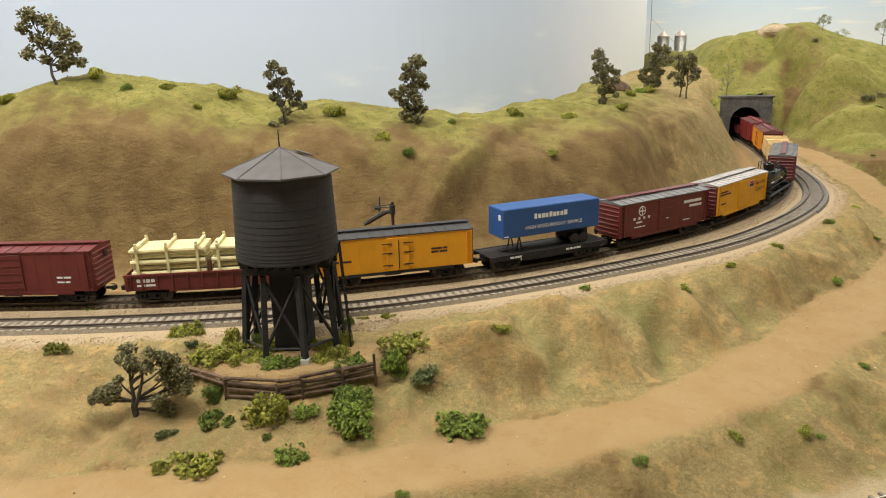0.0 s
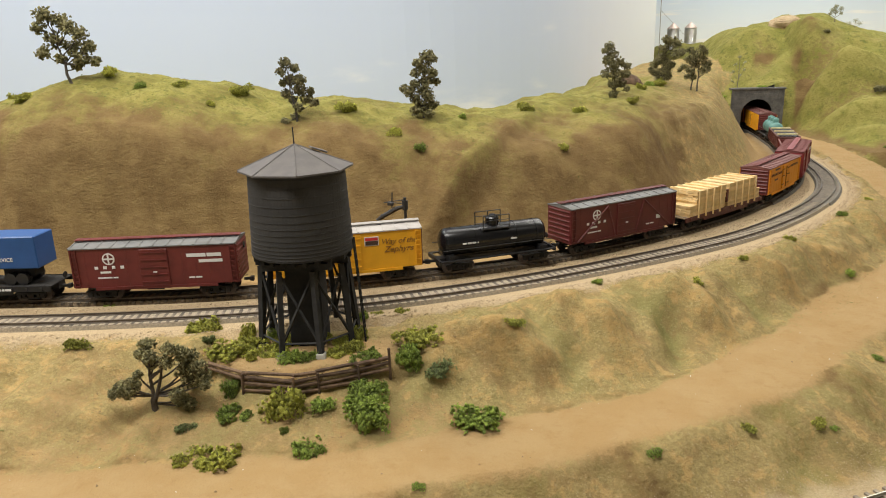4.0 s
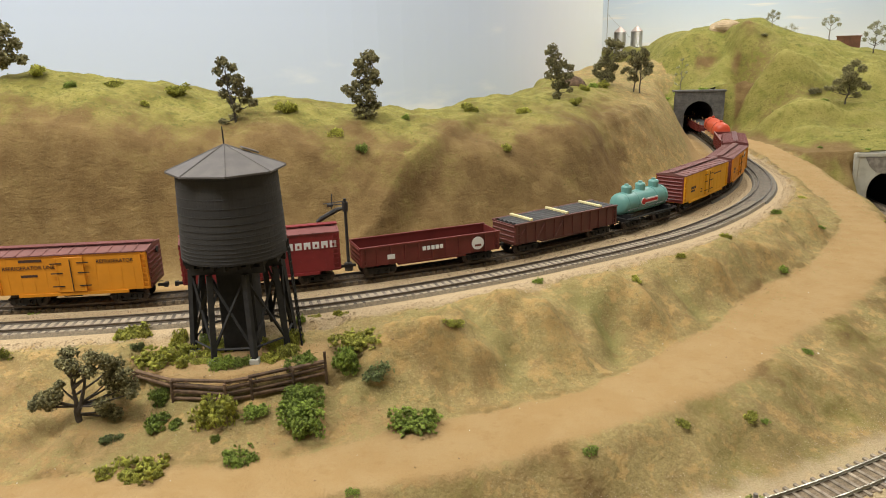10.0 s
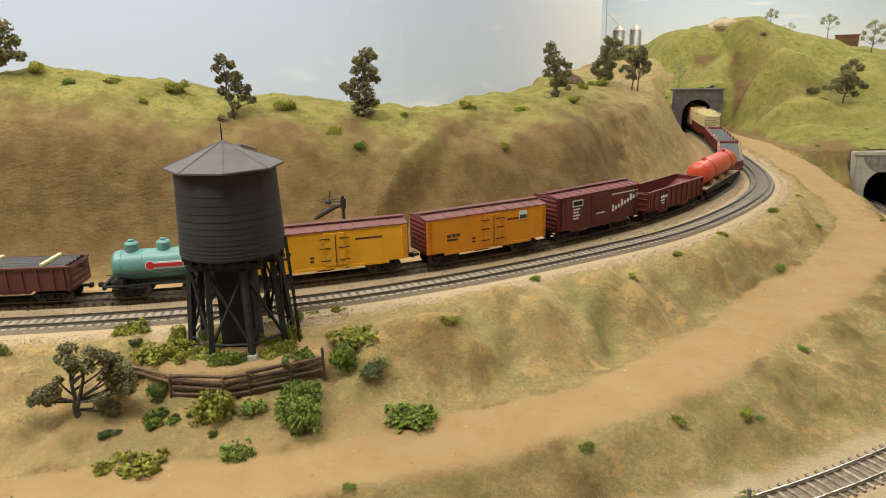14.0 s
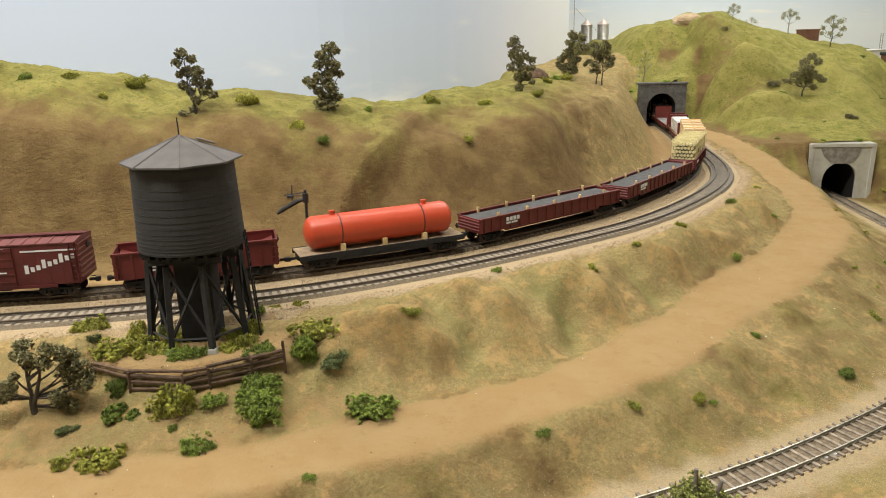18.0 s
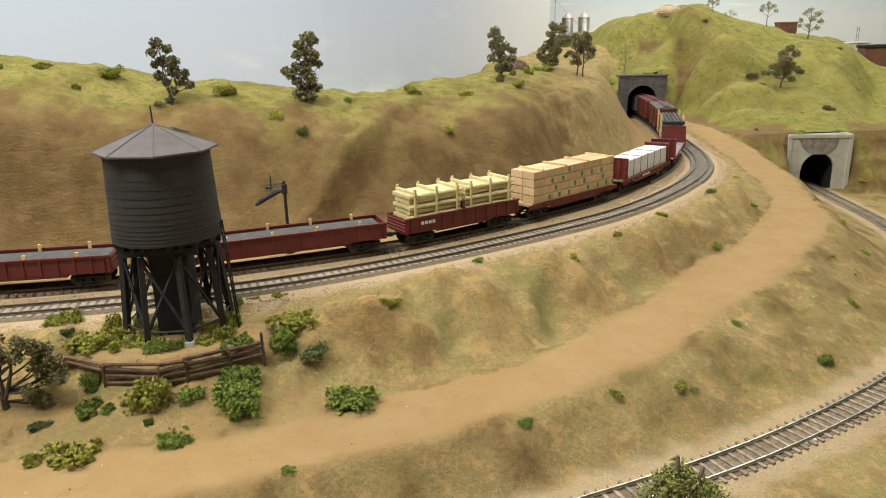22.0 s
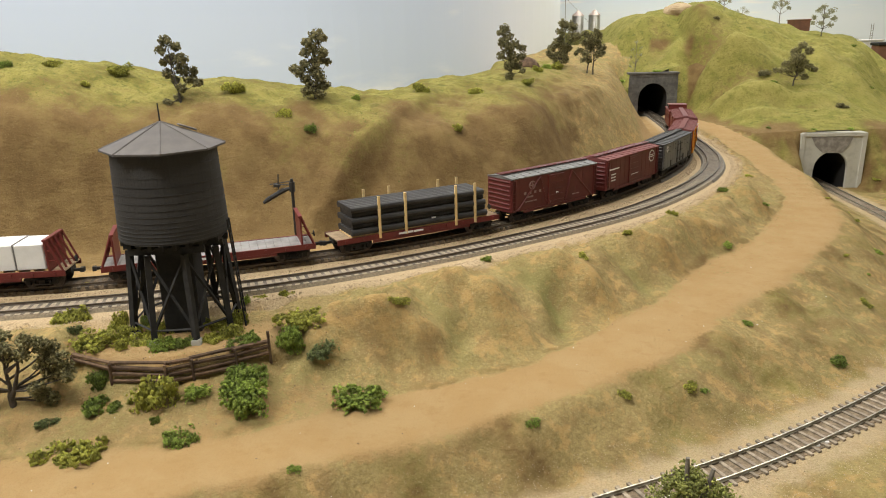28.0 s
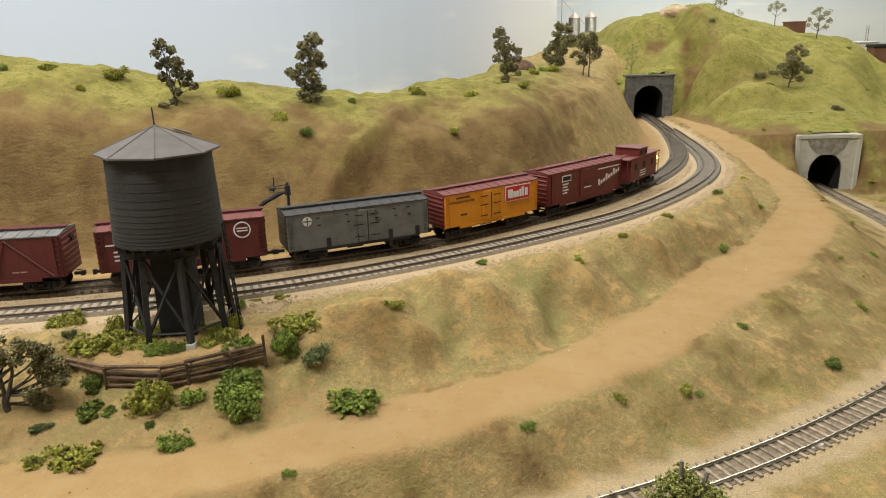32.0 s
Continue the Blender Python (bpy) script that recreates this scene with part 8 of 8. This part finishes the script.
def caboose(k, L):
    half = L / 2 - 0.010
    root = tagged(new("caboose"), "maroon caboose with a cupola and lit marker lamps", "caboose")
    part("body", one_box(-half, half, -W2 + 0.0006, W2 - 0.0006, 0.0135, 0.0410, 0.0003), MAROON, root)
    part("roof", one_box(-half - 0.0095, half + 0.0095, -W2 - 0.0002, W2 + 0.0002, 0.0410, 0.0424, 0.0005), MAROON, root)
    cup = part("cupola", one_box(-0.014, 0.010, -W2 + 0.0015, W2 - 0.0015, 0.0424, 0.0510, 0.0003), MAROON, root)
    part("cupola_roof", one_box(-0.0155, 0.0115, -W2 + 0.0005, W2 - 0.0005, 0.0510, 0.0521, 0.0004), MAROON, cup)
    for s in (-1, 1):
        y = s * (W2 - 0.0006)
        for x in (-0.024, 0.0, 0.024):
            part("window", one_box(x - 0.0030, x + 0.0030, min(y, y + s * 0.0004), max(y, y + s * 0.0004), 0.0275, 0.0345), DARK, root, "dark window pane")
        for x in (-0.009, 0.004):
            part("cupola_window", one_box(x - 0.0028, x + 0.0028, min(s * (W2 - 0.0015), s * (W2 - 0.0011)), max(s * (W2 - 0.0015), s * (W2 - 0.0011)), 0.0445, 0.0490), DARK, cup)
        xe = s * (half + 0.0088)
        part("end_platform", one_box(min(s * half, xe), max(s * half, xe), -W2 + 0.0006, W2 - 0.0006, 0.0118, 0.0135), DARK, root)
        for yy in (-0.016, -0.006, 0.006, 0.016):
            bm = bmesh.new()
            rod(bm, (xe, yy, 0.013), (xe, yy, 0.024 if abs(yy) < 0.01 else 0.0412), 0.0005, 5)
            part("railing_post", bm, MAROON, root)
        bm = bmesh.new()
        rod(bm, (xe, -0.016, 0.0238), (xe, 0.016, 0.0238), 0.0005, 5)
        part("railing", bm, MAROON, root)
        part("end_door", one_box(min(s * half, s * (half + 0.0005)), max(s * half, s * (half + 0.0005)), -0.005, 0.005, 0.0140, 0.0355), BROWN_RED, root)
        bm = lathe([(0.0013, 0.0), (0.0013, 0.003), (0.0006, 0.004)], 8)
        bmesh.ops.translate(bm, vec=(half + 0.0075, s * (W2 - 0.0030), 0.0305), verts=bm.verts)
        part("marker_lamp", bm, LAMP_GLOW, root, "glowing amber marker lamp")
    bm = bmesh.new()
    rod(bm, (0.020, 0.008, 0.042), (0.020, 0.008, 0.0505), 0.0011, 8)
    part("smoke_jack", bm, DARK, root)
    for i in range(3):
        marks(root, WHITE, -0.012, 0.0235 - 0.003 * i, (0.010, 0.006), 0.0014, 0.001, -W2 + 0.0006)
    part("roof_walk", one_box(-half, half, -0.003, 0.003, 0.0426, 0.0432), ROOF_PINK, root)
    part("underframe", one_box(-half, half, -0.006, 0.006, 0.0085, 0.0135), DARK, root)
    running_gear(root, L / 2, L / 2 - 0.022)
    enter(k, root)


train()


# ---- rails and ties ----
near_f = (index_near(front_line, -0.36, 0.507), index_near(front_line, 0.40, 0.89))
track("steel rails on dark ties of the outer curved track", front_line, fa, index_near(front_line, 0.555, 1.40), near_f[0], near_f[1], TIE)
near_b = (index_near(back_line, -0.36, 0.56), index_near(back_line, 0.06, 0.67))
track("steel rails on dark ties of the inner curved track", back_line, ba, bb, near_b[0], near_b[1], TIE)
track("bright steel rails on weathered brown ties of the lower track", lower_line, index_near(lower_line, 0.0, 0.33), len(lower_line) - 2, index_near(lower_line, 0.1, 0.352), index_near(lower_line, 0.42, 0.49), TIE_PALE, 0.0085, steel=STEEL, tie_half=0.0150)


# ---- motion of the train ----
def along(u):
    """A place on the train's line, u metres out of the tunnel mouth."""
    s = portal_arc - u - float(np.interp(u, [1.36, 1.55, 1.8], [0.0, 0.013, 0.017]))
    return np.interp(s, back_arc, back_line[:, 0]), np.interp(s, back_arc, back_line[:, 1])


def car_pose(u, half):
    (ax, ay), (bx, by) = along(u - half), along(u + half)
    return pose((ax + bx) / 2, (ay + by) / 2, 0, 0, 0, math.degrees(math.atan2(ay - by, ax - bx)))


def travelled(t):
    """How far the train has run, with its slight surges."""
    return SPEED * t + float(np.interp(t, [0, 16, 18, 20, 30, 31, 32], [0.0, 0.0, 0.002, 0.0, 0.0, 0.003, 0.007]))


def motions():
    for ob, u0, half in CARS:
        rows = [(t / 2, car_pose(u0 + travelled(t / 2), half)) for t in range(0, 65)]
        walk(ob, rows)
        for load, under in RIDERS:
            if under == ob:
                walk(load, rows)


motions()
